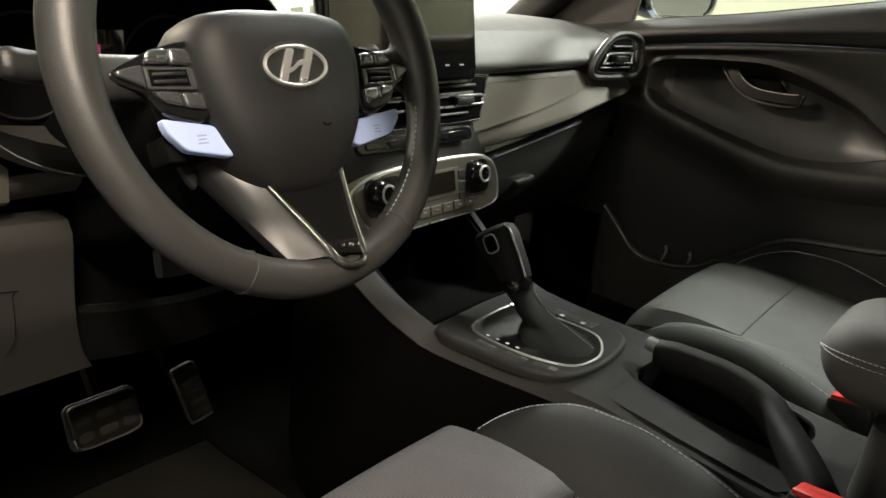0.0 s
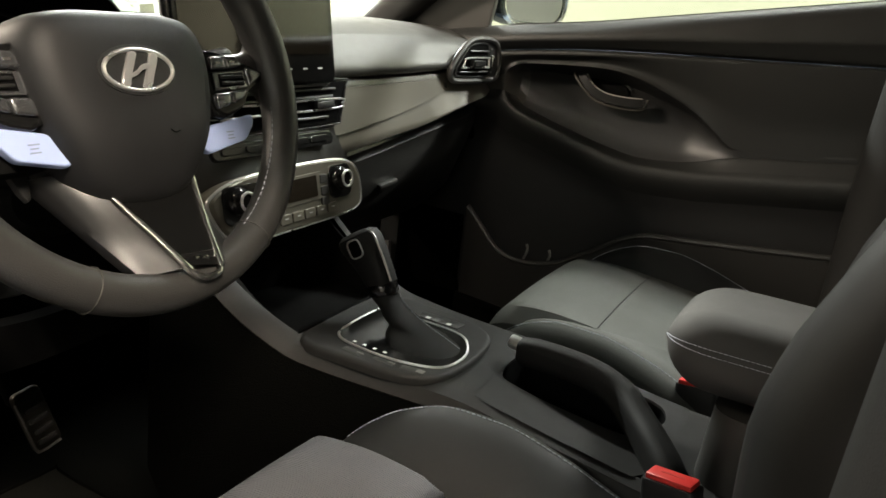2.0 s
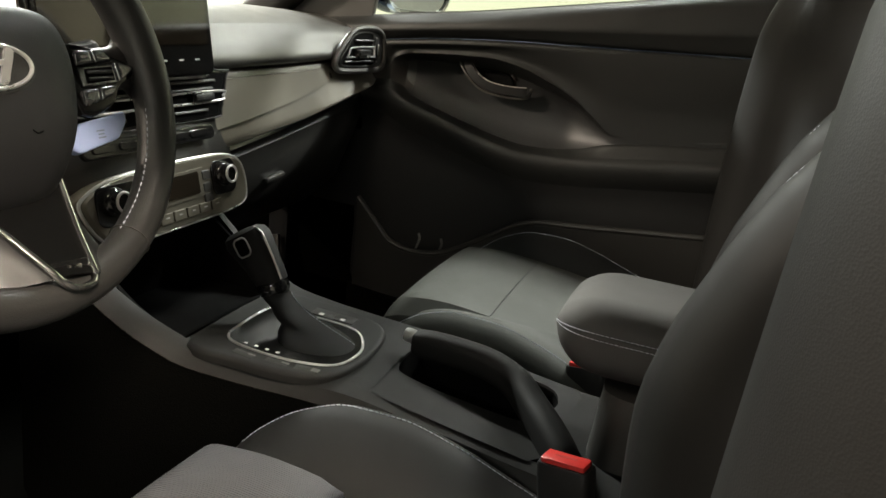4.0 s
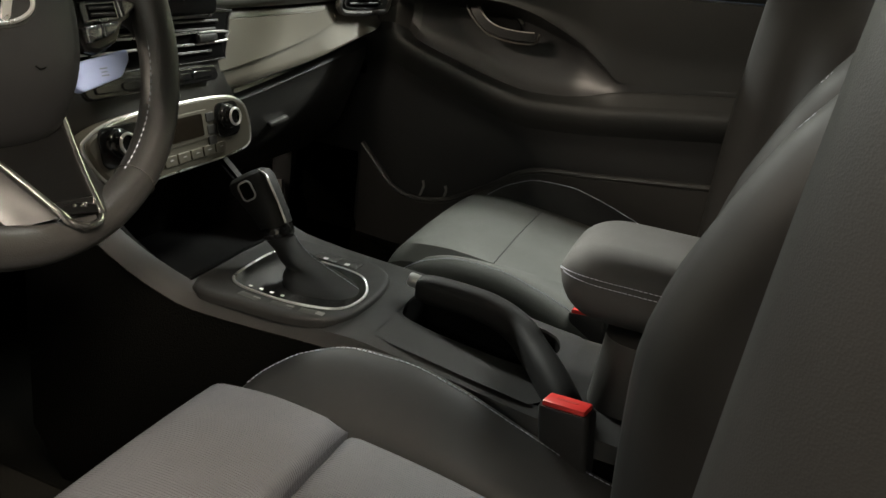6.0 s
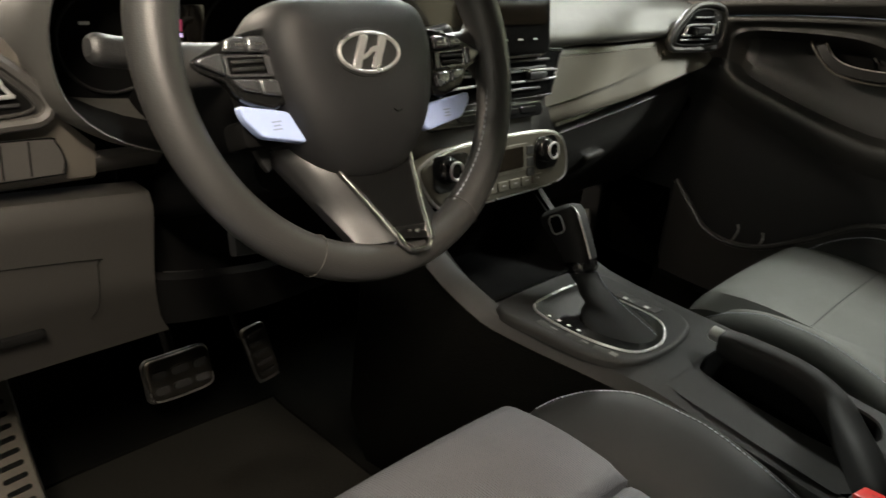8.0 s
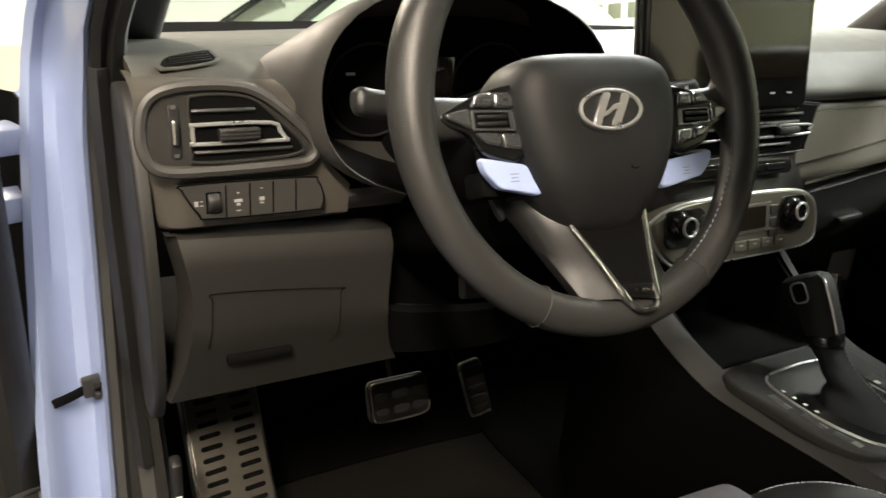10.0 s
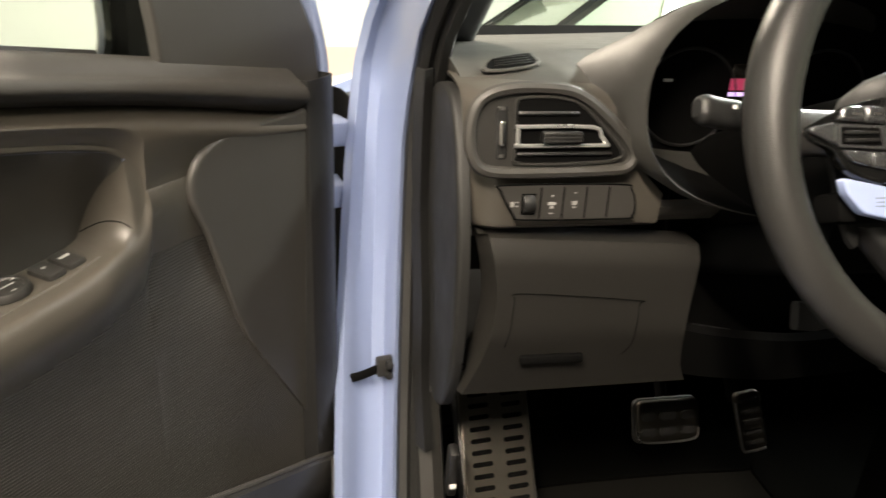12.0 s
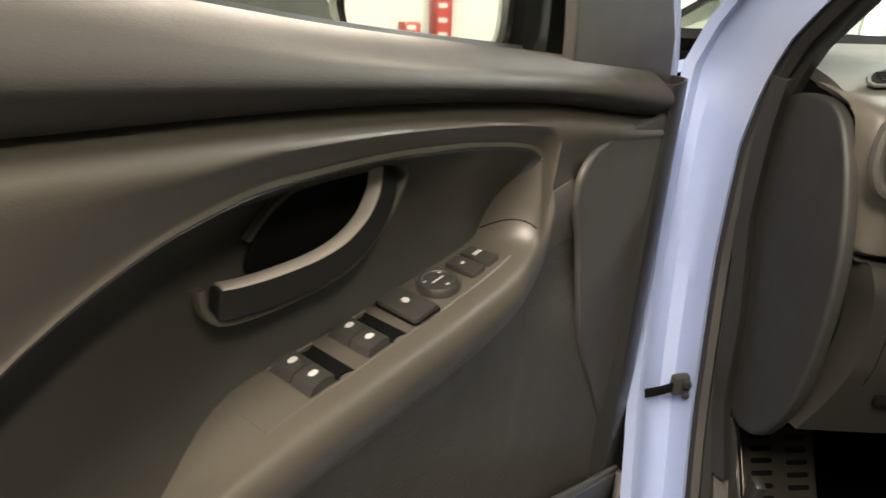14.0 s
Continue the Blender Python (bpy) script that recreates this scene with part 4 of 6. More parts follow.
    # side spokes with button groups
    for sgn in (-1, 1):
        rows = []
        for u in np.linspace(0, 1, 9):
            x = 0.078 + u * 0.084
            hw = smooth_lerp([(0, 0.022), (0.5, 0.016), (0.8, 0.017), (1, 0.034)], u)
            cy = smooth_lerp([(0, -0.004), (0.5, 0.003), (1, 0.004)], u)
            z = smooth_lerp([(0, 0.012), (0.6, 0.012), (1, 0.008)], u)
            rows.append([(sgn * x, cy + hw * math.cos(t), z - 0.016 + 0.012 * math.sin(t)) for t in np.linspace(0, 2 * math.pi, 17)[:-1]])
        sp = part("spoke", loft(rows), "leather", w, "dark leather side spoke")
        ox, oy = (0.0, 0.0) if sgn < 0 else (0.010, -0.005)

        def put(pts):
            return [(sgn * p[0] + ox, p[1] + oy) for p in pts]
        base = put(spl2([(0.070, 0.022), (0.098, 0.022), (0.118, 0.015), (0.136, 0.0075), (0.142, 0.003), (0.136, -0.004), (0.118, -0.012), (0.106, -0.026), (0.072, -0.031)], 3))
        g = part("button_base", plate(base, 0.008, 0.003, 3, at=pose(0, 0, 0.000)), "gloss", w, "gloss black button group")
        for o in ([(0.0800, 0.0195), (0.0955, 0.0198), (0.0965, 0.0080), (0.0775, 0.0070)], [(0.0970, 0.0196), (0.1100, 0.0190), (0.1165, 0.0095), (0.0980, 0.0080)], [(0.0755, -0.0125), (0.0930, -0.0112), (0.0915, -0.0225), (0.0745, -0.0255)], [(0.0945, -0.0110), (0.1145, -0.0098), (0.1070, -0.0185), (0.0930, -0.0222)], [(0.1180, 0.0090), (0.1380, 0.0048), (0.1380, 0.0018), (0.1180, -0.0080)]):
            part("button", plate(put(poly_round(o, 0.0025, 2)), 0.0050, 0.0028, 4, at=pose(0, 0, 0.0065)), "button", g, "dark silver button")
        part("roller_frame", plate(put(poly_round([(0.0785, 0.0060), (0.1165, 0.0075), (0.1165, -0.0085), (0.0775, -0.0105)], 0.002, 2)), 0.0025, 0.001, 2, at=pose(0, 0, 0.0070)), "button", g)
        part("roller_slot", plate(put([(0.0850, 0.0042), (0.1140, 0.0050), (0.1140, -0.0062), (0.0840, -0.0075)]), 0.0032, 0, at=pose(0, 0, 0.0068)), "black", g)
        for k in range(2):
            part("roller", box(0.026, 0.0028, 0.004, 0.001, pose(sgn * 0.0992 + ox, 0.0012 - 0.0052 * k + oy, 0.0098)), "dark", g)
        for k in range(2):
            part("print", box(0.005, 0.0016, 0.0004, 0, pose(sgn * (0.087 + 0.016 * k) + ox, 0.0135 + oy, 0.0116)), "silver", g)
        pad = [(-0.1110, -0.0280), (-0.0705, -0.0362), (-0.0560, -0.0548), (-0.0605, -0.0612), (-0.0970, -0.0528), (-0.1085, -0.0390)] if sgn < 0 else [(0.1280, -0.0365), (0.0738, -0.0428), (0.0602, -0.0602), (0.0685, -0.0664), (0.1130, -0.0585), (0.1262, -0.0450)]
        pd = part("drive_button", plate(poly_round(pad, 0.004), 0.008, 0.0022, 3, at=pose(0, 0, -0.002)), "padblue", w, "pale blue drive mode button")
        pc = Vector((-0.0830, -0.0455)) if sgn < 0 else Vector((0.0945, -0.0530))
        for k in range(3):
            part("print", box(0.008 - 0.002 * (k % 2), 0.0010, 0.0003, 0, pose(pc.x, pc.y + 0.0028 - 0.0028 * k, 0.0061)), "mutedprint", pd)
        part("pad_stem", box(0.040, 0.022, 0.03, 0.005, pose(sgn * 0.086, -0.048, -0.021)), "black", w)
        paddle = spl2([(0.070, 0.030), (0.092, 0.034), (0.102, 0.026), (0.096, 0.004), (0.085, -0.06), (0.074, -0.075), (0.070, -0.02)], 3)
        part("shift_paddle", plate([(sgn * a, b if sgn > 0 else min(b, 0.012)) for a, b in paddle], 0.006, 0.002, 2, at=pose(0, 0, -0.034)), "dark", w, "dark gearshift paddle")
    # lower spoke: grey wings, chrome V, dark core
    left = spl([(-0.040, -0.062, -0.006), (-0.0376, -0.080, 0.000), (-0.0215, -0.1145, 0.012), (-0.0060, -0.1500, 0.025)], 4)
    right = spl([(0.0430, -0.056, -0.006), (0.0425, -0.074, 0.000), (0.0335, -0.1220, 0.012), (0.0258, -0.1560, 0.025)], 4)
    for sgn, edge in ((-1, left), (1, right)):
        rows = []
        for u, q in zip(np.linspace(0, 1, len(edge)), edge):
            o = Vector((-0.074 + 0.038 * u, -0.062 - 0.086 * u, -0.030 + 0.040 * u)) if sgn < 0 else q + Vector((0.014 + 0.020 * u * u, 0.004, -0.030 + 0.012 * u))
            q = q + Vector((sgn * 0.001, 0, -0.001))
            bulge = Vector((0, 0, 0.005 * math.sin(math.pi * min(1, u + 0.3))))
            rows.append(spl([o + Vector((0, 0, -0.012)), o, o.lerp(q, 0.4) + bulge, o.lerp(q, 0.8) + bulge * 0.6, q, q + Vector((0, 0, -0.016))], 2))
        part("lower_spoke", surf(rows, 0.003), "wing", w, "glossy dark lower spoke")
    rows = [[a + Vector((0.001, 0, -0.003)), a.lerp(b, 0.5) + Vector((0, 0, -0.002)), b + Vector((-0.001, 0, -0.003))] for a, b in zip(left, right)]
    part("spoke_core", surf(rows, 0.004), "black", w, "black spoke core")
    left, right = ([p + Vector((0, 0, 0.0015)) for p in e] for e in (left, right))
    vpath = left + spl([(-0.0060, -0.1500, 0.025), (0.0000, -0.1580, 0.0285), (0.0090, -0.1615, 0.0290), (0.0200, -0.1605, 0.0285), (0.0258, -0.1560, 0.025)], 3)[1:-1] + right[::-1]
    part("spoke_trim", sweep(vpath, rounded(0.0042, 0.0045, 0.0016, 2), up=(0, 0, 1), scale=lambda f: 0.85 + 0.45 * min(1, f / 0.5)), "chrome", w, "satin chrome V-shaped spoke trim")
    bd = part("badge", plate([(-0.0065, -0.1385), (0.0270, -0.1420), (0.0250, -0.1545), (-0.0020, -0.1520)], 0.004, 0.001, 2, at=pose(0, 0, 0.0195)), "gloss", w, "small dark badge with a silver mark")
    for q in ((0.0065, -0.1475), (0.0160, -0.1485)):
        part("badge_bar", box(0.0034, 0.0075, 0.001, 0.0003, pose(q[0], q[1], 0.0240, 0, 0, -15)), "chrome", bd)
    part("badge_bar", box(0.0085, 0.0026, 0.001, 0.0003, pose(0.0112, -0.148, 0.0240, 0, 0, 28)), "chrome", bd)
    # column shroud and stalks
    col = thing("steering_column", "black steering column shroud with stalks", "steering column", facing(-0.366, 0.0265, 0.889, 23))
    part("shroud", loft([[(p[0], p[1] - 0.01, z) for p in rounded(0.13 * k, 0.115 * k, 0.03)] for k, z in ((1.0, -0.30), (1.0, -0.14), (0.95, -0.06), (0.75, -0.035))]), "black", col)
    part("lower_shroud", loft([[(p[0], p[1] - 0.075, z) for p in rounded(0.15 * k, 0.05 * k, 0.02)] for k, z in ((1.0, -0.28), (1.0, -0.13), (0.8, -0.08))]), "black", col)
    part("adjuster_lever", sweep(spl([(-0.05, -0.118, -0.10), (-0.075, -0.128, -0.07), (-0.105, -0.126, -0.06)], 4), rounded(0.022, 0.008, 0.003, 2), up=(0, 0, 1)), "dark", col, "dark column adjuster lever")
    for sgn, nm in ((-1, "light_stalk"), (1, "wiper_stalk")):
        st = part(nm, sweep(spl([(sgn * 0.05, 0.018, -0.075), (sgn * 0.10, 0.022, -0.070), (sgn * 0.146, 0.026, -0.062)], 4), rounded(0.020, 0.015, 0.006, 3), up=(0, 0, 1), scale=lambda f: 0.8 + 0.25 * f), "dark", col, "black plastic column stalk")
        part("stalk_end", sweep(spl([(sgn * 0.147, 0.026, -0.062), (sgn * 0.152, 0.0263, -0.061), (sgn * 0.168, 0.028, -0.058), (sgn * 0.178, 0.030, -0.0555), (sgn * 0.182, 0.0305, -0.0545)], 3), rounded(0.023, 0.018, 0.008, 4), up=(0, 0, 1), scale=lambda f: 1.0 - 0.45 * max(0, f - 0.7) / 0.3), "dark", st)
        for k in range(3):
            part("mark", box(0.003, 0.003, 0.0006, 0, pose(sgn * (0.130 + 0.014 * k), 0.027 + 0.001 * k, -0.0515 + 0.004 * k)), "white", st)


steering_wheel()


# ---- doors ----
def door(at, side, name, label):
    """side 1: the driver's open door; -1: the passenger's closed one, its mirror image. Local x from hinge to lock, y into the car, z up."""
    m = at @ Matrix.Diagonal((1, side, 1, 1))
    d = thing(name, label, "car door", m)
    S = np.concatenate([np.linspace(0.088, 0.25, 14), np.linspace(0.256, 0.37, 36), np.linspace(0.38, 1.0, 54)])
    tip = 0.2835
    if side > 0:
        S = np.concatenate([np.linspace(0.088, tip, 14), [tip + w * w for w in np.linspace(0, 0.33, 40)[1:]], np.linspace(0.402, 1.0, 54)])
    belt = [(0.03, 0.876), (0.07, 0.882), (0.272, 0.912), (0.462, 0.939), (0.591, 0.962), (1.0, 1.035)]
    line = [(0.03, 0.836), (0.10, 0.845), (0.216, 0.868), (0.30, 0.883), (0.42, 0.899), (0.537, 0.910), (0.658, 0.918), (1.0, 0.94)]
    rtop = [(0.03, 0.808), (0.15, 0.824), (0.22, 0.834), (0.278, 0.842), (0.296, 0.848), (0.315, 0.855), (0.34, 0.8605), (0.40, 0.868), (0.485, 0.875), (0.54, 0.8755), (0.59, 0.868), (0.64, 0.850), (0.70, 0.815), (0.75, 0.785), (0.80, 0.778), (1.0, 0.78)]
    shin = [(0.03, 0.770), (0.22, 0.782), (0.275, 0.788), (0.296, 0.789), (0.322, 0.793), (0.353, 0.798), (0.43, 0.793), (0.53, 0.786), (0.57, 0.770), (0.60, 0.752), (0.66, 0.745), (0.75, 0.755), (0.80, 0.760), (1.0, 0.765)]
    sout = [(0.03, 0.760), (0.22, 0.770), (0.267, 0.777), (0.29, 0.778), (0.33, 0.772), (0.365, 0.766), (0.395, 0.754), (0.45, 0.740), (0.495, 0.730), (0.56, 0.722), (0.64, 0.718), (0.75, 0.722), (1.0, 0.73)]
    if side > 0:
        shin = [(0.03, 0.770), (0.36, 0.771), (0.41, 0.766), (0.48, 0.757), (0.54, 0.752), (0.57, 0.742), (0.60, 0.722), (0.65, 0.700), (1.0, 0.690)]
        sout = [(0.03, 0.770), (0.35, 0.773), (0.385, 0.766), (0.469, 0.756), (0.536, 0.748), (0.597, 0.739), (0.70, 0.728), (1.0, 0.720)]
    if side < 0:
        belt = [(q, z + 0.024) for q, z in belt]
        line = [(q, z + 0.010) for q, z in line]
        rtop = [(0.03, 0.800), (0.24, 0.832), (0.290, 0.842), (0.306, 0.857), (0.335, 0.868), (0.367, 0.873), (0.45, 0.880), (0.507, 0.882), (0.565, 0.874), (0.623, 0.855), (0.681, 0.829), (0.729, 0.796), (0.754, 0.779), (0.80, 0.778), (1.0, 0.800)]
        shin = [(0.03, 0.790), (0.24, 0.806), (0.290, 0.812), (0.317, 0.804), (0.339, 0.787), (0.404, 0.766), (0.468, 0.749), (0.541, 0.733), (0.589, 0.727), (0.644, 0.730), (0.697, 0.740), (0.752, 0.759), (0.80, 0.768), (1.0, 0.795)]
        sout = [(0.03, 0.780), (0.24, 0.795), (0.290, 0.797), (0.338, 0.779), (0.415, 0.758), (0.477, 0.741), (0.55, 0.725), (0.597, 0.719), (0.704, 0.726), (0.805, 0.741), (0.917, 0.758), (1.0, 0.770)]
    front, back = 0.300, ((0.74, 1.0), (0.84, 0.0)) if side > 0 else ((0.66, 1.0), (0.77, 0.0))
    def opening(s, f):
        """How deep the pull recess is: its front end slopes out towards the switches."""
        if side > 0:
            e = max(0.0, min(1.0, (math.sqrt(max(0.0, s - tip)) - 0.116) / 0.074))
            return e * smooth_lerp([(0.0, 1.0), *back, (1.0, 0.0)], s)
        return max(0.0, min(1.0, (s - front) / (0.014 + 0.006 * f))) * smooth_lerp([(0.0, 1.0), *back, (1.0, 0.0)], s)
    # the driver's recess closes to a rounded tip: tables over the square root of the distance from it
    tip_top = [(0, 0.817), (0.0387, 0.826), (0.067, 0.8325), (0.089, 0.838), (0.116, 0.8445), (0.153, 0.850), (0.222, 0.857), (0.291, 0.8635), (0.34, 0.868)]
    tip_out = [(0, 0.817), (0.0387, 0.805), (0.067, 0.796), (0.089, 0.791), (0.116, 0.7865), (0.153, 0.782), (0.182, 0.780), (0.222, 0.777), (0.291, 0.769), (0.34, 0.765)]
    tip_in = [(0.116, 0.8445), (0.135, 0.829), (0.155, 0.808), (0.172, 0.790), (0.188, 0.780), (0.222, 0.775), (0.291, 0.770), (0.34, 0.767)]

    def heights(s):
        """Top of the recess, inner and outer edge of the armrest."""
        if side < 0 or s > 0.398:
            return tuple(smooth_lerp(q, s) for q in (rtop, shin, sout))
        if s <= tip:
            z = smooth_lerp([(0.03, 0.805), (tip, 0.817)], s)
            return z, z, z
        w = math.sqrt(s - tip)
        top = smooth_lerp(tip_top, w)
        return top, (top if w <= 0.116 else smooth_lerp(tip_in, w)), smooth_lerp(tip_out, w)

    def sunk(s, f, q):
        """Depth of the recess at the height share f: a scoop at its rounded front end, a steep wall further back."""
        deep = 0.042 * opening(s, f) * q
        if side < 0 or s > 0.44:
            return deep
        zr, zi = heights(s)[:2]
        e = max(0.0, min(1.0, (math.sqrt(max(0.0, s - tip)) - 0.116) / 0.02))
        b = smooth_lerp([(0.0, 0.0), (0.34, 0.0), (0.44, 1.0), (1.0, 1.0)], s)
        return deep * b + (1 - b) * e * 0.036 * math.sin(math.pi / 2 * min(1.0, (zr - zi) * f / 0.068))

    def depths(s):
        """Rim of the recess, inner and outer edge of the armrest, towards the cabin."""
        yr = 0.020 + 0.003 * opening(s, 0.0)
        if side > 0:
            yr = smooth_lerp([(0.03, 0.020), (0.225, 0.020), (tip, 0.029)], s) if s < tip else smooth_lerp([(0, 0.029), (0.116, 0.0245), (0.18, 0.023), (1, 0.023)], math.sqrt(s - tip))
        yi = yr - sunk(s, 1.0, ds[-1])
        yo = 0.011 + 0.019 * smooth_lerp(arm, s)
        if side > 0 and s < 0.34:
            e = smooth_lerp([(0.0, 0.0), (0.12, 0.55), (0.237, 1.0)], math.sqrt(max(0.0, s - tip)))
            yo = (yr if s < tip else 0.029) * (1 - e) + yo * e
        return yr, yi, yo
    arm = [(0.03, 0.45), (0.20, 0.45), (0.26, 0.5), (0.31, 0.85), (0.40, 1.0), (0.62, 1.15), (1.0, 1.6)] if side < 0 else [(0.03, 0.45), (0.20, 0.45), (0.255, 0.55), (0.30, 1.15), (0.34, 1.5), (0.60, 1.55), (1.0, 1.7)]
    ds = (0.0, 0.35, 0.85, 1.0, 1.05, 0.9, 0.5) if side < 0 else (0.0, 0.35, 0.85, 1.0, 1.04, 1.0, 0.833)
    pad, trim, pull, shelf, arms, lower = [], [], [], [], [], []
    for s in S:
        zb, zl = (smooth_lerp(q, s) for q in (belt, line))
        zr, zi, zo = heights(s)
        k, a = opening(s, 0.0), smooth_lerp(arm, s)
        fr = smooth_lerp([(0.03, 0.0), (0.3, 0.012), (1.0, 0.015)], s)
        soft_f = smooth_lerp([(0.03, 0.0), (0.26, 0.45), (0.36, 1.0), (1.0, 1.0)], s)
        pad.append([(s, y, z) for y, z in ((-0.030, zb - 0.004), (-0.010, zb + 0.002), (0.010, zb - 0.001), (0.024, zb - 0.010), (0.033, lerp([(0, zb), (1, zl)], 0.40)), (0.0365, lerp([(0, zb), (1, zl)], 0.62)), (0.033, lerp([(0, zb), (1, zl)], 0.74)), (0.026, zl + 0.005), (0.020, zl + 0.001), (0.012, zl))])
        h = zl - zr
        yr, yi, yo = depths(s)
        if side > 0:
            trim.append([(s, y, z) for y, z in ((-0.012, zl + 0.014), (0.008, zl + 0.004), (0.020, zl - 0.004), (0.0285, zl - 0.009), (0.0322, zl - min(0.018, h * 0.4)), ((0.0325 + yr) / 2, zl - h * 0.58), (yr + 0.001, zl - h * 0.8), (yr, zr + 0.005), (yr + 0.001 * k, zr + 0.002), (yr - 0.001 * k, zr))])
        else:
            trim.append([(s, y, z) for y, z in ((0.012, zl - 0.001), (0.024, zl - 0.0025), (0.0310, zl - 0.004), (0.0325, zl - 0.011 * min(1, h / 0.03)), (0.0265, zl - h * 0.45), (0.021, zl - h * 0.7), (yr, zr + 0.006), (yr + 0.002 * k, zr + 0.002), (yr, zr))])
        fs = (0.0, 0.06, 0.16, 0.30, 0.5, 0.8, 1.0)
        rise = 0.75 * smooth_lerp([(0.0, 0.0), (0.54, 0.0), (0.66, 1.0), (1.0, 1.0)], s) if side > 0 else 0.0
        pull.append([(s, yr - sunk(s, f, q) * (1 - rise * f), zr + (zi - zr) * f) for f, q in zip(fs, ds)])
        yi = pull[-1][-1][1]
        shelf.append([(s, y, z) for y, z in ((yi, zi), (lerp([(0, yi), (1, yo)], 0.18), lerp([(0, zi), (1, zo)], 0.10)), (lerp([(0, yi), (1, yo)], 0.5), lerp([(0, zi), (1, zo)], 0.45)), (lerp([(0, yi), (1, yo)], 0.92), lerp([(0, zi), (1, zo)], 0.88)))])
        y2, z2 = lerp([(0, yi), (1, yo)], 0.92), lerp([(0, zi), (1, zo)], 0.88)
        arms.append([(s, y, z) for y, z in ((y2, z2), (yo + 0.002 * soft_f, zo - 0.001), (yo + 0.006 * soft_f, zo - 0.008), (yo + 0.007 * soft_f, zo - 0.020), (yo + 0.002 * soft_f, zo - 0.036), (yo - 0.007 * a, zo - 0.056))])
        ye, ze = yo - 0.007 * a, zo - 0.056
        lower.append([(s, y, z) for y, z in ((ye, ze), (ye - 0.005 * a, ze - 0.03), (0.018, ze - 0.08), (0.016, 0.56), (0.014, 0.50), (0.014, 0.42), (0.010, 0.36), (-0.02, 0.34))])

    def smooth_rows(rows, n=3):
        return [spl(r, n) for r in rows]
    # the passenger side takes darker copies of the trim for its shade
    part("belt_pad", surf(smooth_rows(pad)), "beltpad" if side > 0 else "shadetrim", d, "soft dark plastic window-line pad")
    part("trim_panel", surf(smooth_rows(trim)), "doortrim" if side > 0 else "shadetrim", d)
    if side > 0:
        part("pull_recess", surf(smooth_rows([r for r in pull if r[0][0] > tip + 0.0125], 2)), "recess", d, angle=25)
        sh = part("armrest_top", surf(smooth_rows([r for r in shelf if r[0][0] > tip - 0.002])), "doortrim", d)
        rows = []
        for f in np.linspace(0.03, 0.88, 9):
            s = 0.316 - 0.017 * f
            (zr, zi, zo), (yr, yi, yo) = heights(s), depths(s)
            rows.append((s, yi + (yo - yi) * f, lerp([(0, zi), (0.18, zi + (zo - zi) * 0.10), (0.5, zi + (zo - zi) * 0.45), (0.92, zi + (zo - zi) * 0.88)], f) + 0.0002))
        part("seam", tube(rows, 0.0006, 5), "black", sh)
    else:
        # end wall paler for the light on it, the rest darker for shade
        part("recess_end_lit", surf(smooth_rows([r for r in pull if r[0][0] < 0.3405], 2)), "soft", d, angle=25)
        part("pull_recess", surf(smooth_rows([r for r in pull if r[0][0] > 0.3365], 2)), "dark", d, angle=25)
        sh = part("armrest_top", surf(smooth_rows(shelf)), "shadetrim", d)
    part("armrest", surf(smooth_rows(arms)), "doortrim" if side > 0 else "shadetrim", d)
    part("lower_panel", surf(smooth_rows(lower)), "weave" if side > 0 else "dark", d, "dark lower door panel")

    def shelf_frame(s):
        zi, zo = heights(s)[1:]
        yi, yo = depths(s)[1:]
        p, q = Vector((s, yi, zi)), Vector((s, yo, zo))
        c = p.lerp(q, 0.42)
        h = 0.01
        tz = (sum(heights(s + h)[1:]) - sum(heights(s - h)[1:])) / 2
        ex = Vector((2 * h, 0, tz)).normalized()
        ey = (p - q).normalized()
        ez = ex.cross(ey)
        ez = -ez if ez.z < 0 else ez
        return basis(c, ex, ey, ez.normalized())
    # door pull handle: a broad blade over a flat black plate for shade
    hs, hz = (0.0, 0.0) if side > 0 else (0.017, 0.012)
    rec = spl2([(0.532 + hs, 0.818 + hz), (0.526 + hs, 0.836 + hz), (0.512 + hs, 0.849 + hz), (0.491 + hs, 0.856 + hz), (0.465 + hs, 0.8575 + hz), (0.428 + hs, 0.853 + hz), (0.440 + hs, 0.838 + hz), (0.456 + hs, 0.822 + hz), (0.480 + hs, 0.812 + hz), (0.515 + hs, 0.810 + hz)], 4)
    part("scoop_shade", plate(rec, 0.0035, 0.002, 2, at=basis((0, -0.016, 0), (1, 0, 0), (0, 0, 1), (0, 1, 0))), "black", d, "flat black plate painted as the shaded hollow behind the handle")
    hp = spl([(q + hs, y, z + hz) for q, y, z in ((0.432, -0.012, 0.858), (0.437, -0.005, 0.852), (0.446, 0.000, 0.841), (0.460, 0.003, 0.829), (0.480, 0.004, 0.8195), (0.502, 0.004, 0.8155), (0.530, 0.003, 0.8145), (0.552, 0.002, 0.8155), (0.563, 0.000, 0.8165))], 5)
    blade = [(-0.0070, -0.0080), (0.0040, -0.0080), (0.0056, -0.0064), (0.0056, 0.0030), (0.0035, 0.0070), (-0.0010, 0.0078), (-0.0070, 0.0078)]
    part("door_handle", sweep(hp, [(y, -x) for x, y in blade], up=(0, 1, 0)), "grip", d, "inner door handle, darkened for its shaded front")
    # pale strip imitates light on the handle's top; the blade is darkened
    rim = []
    for p, q in zip(hp[4:], hp[5:]):
        n = Vector((p.z - q.z, 0, q.x - p.x)).normalized()
        rim.append(p + n * 0.0068 + Vector((0, 0.0016, 0)))
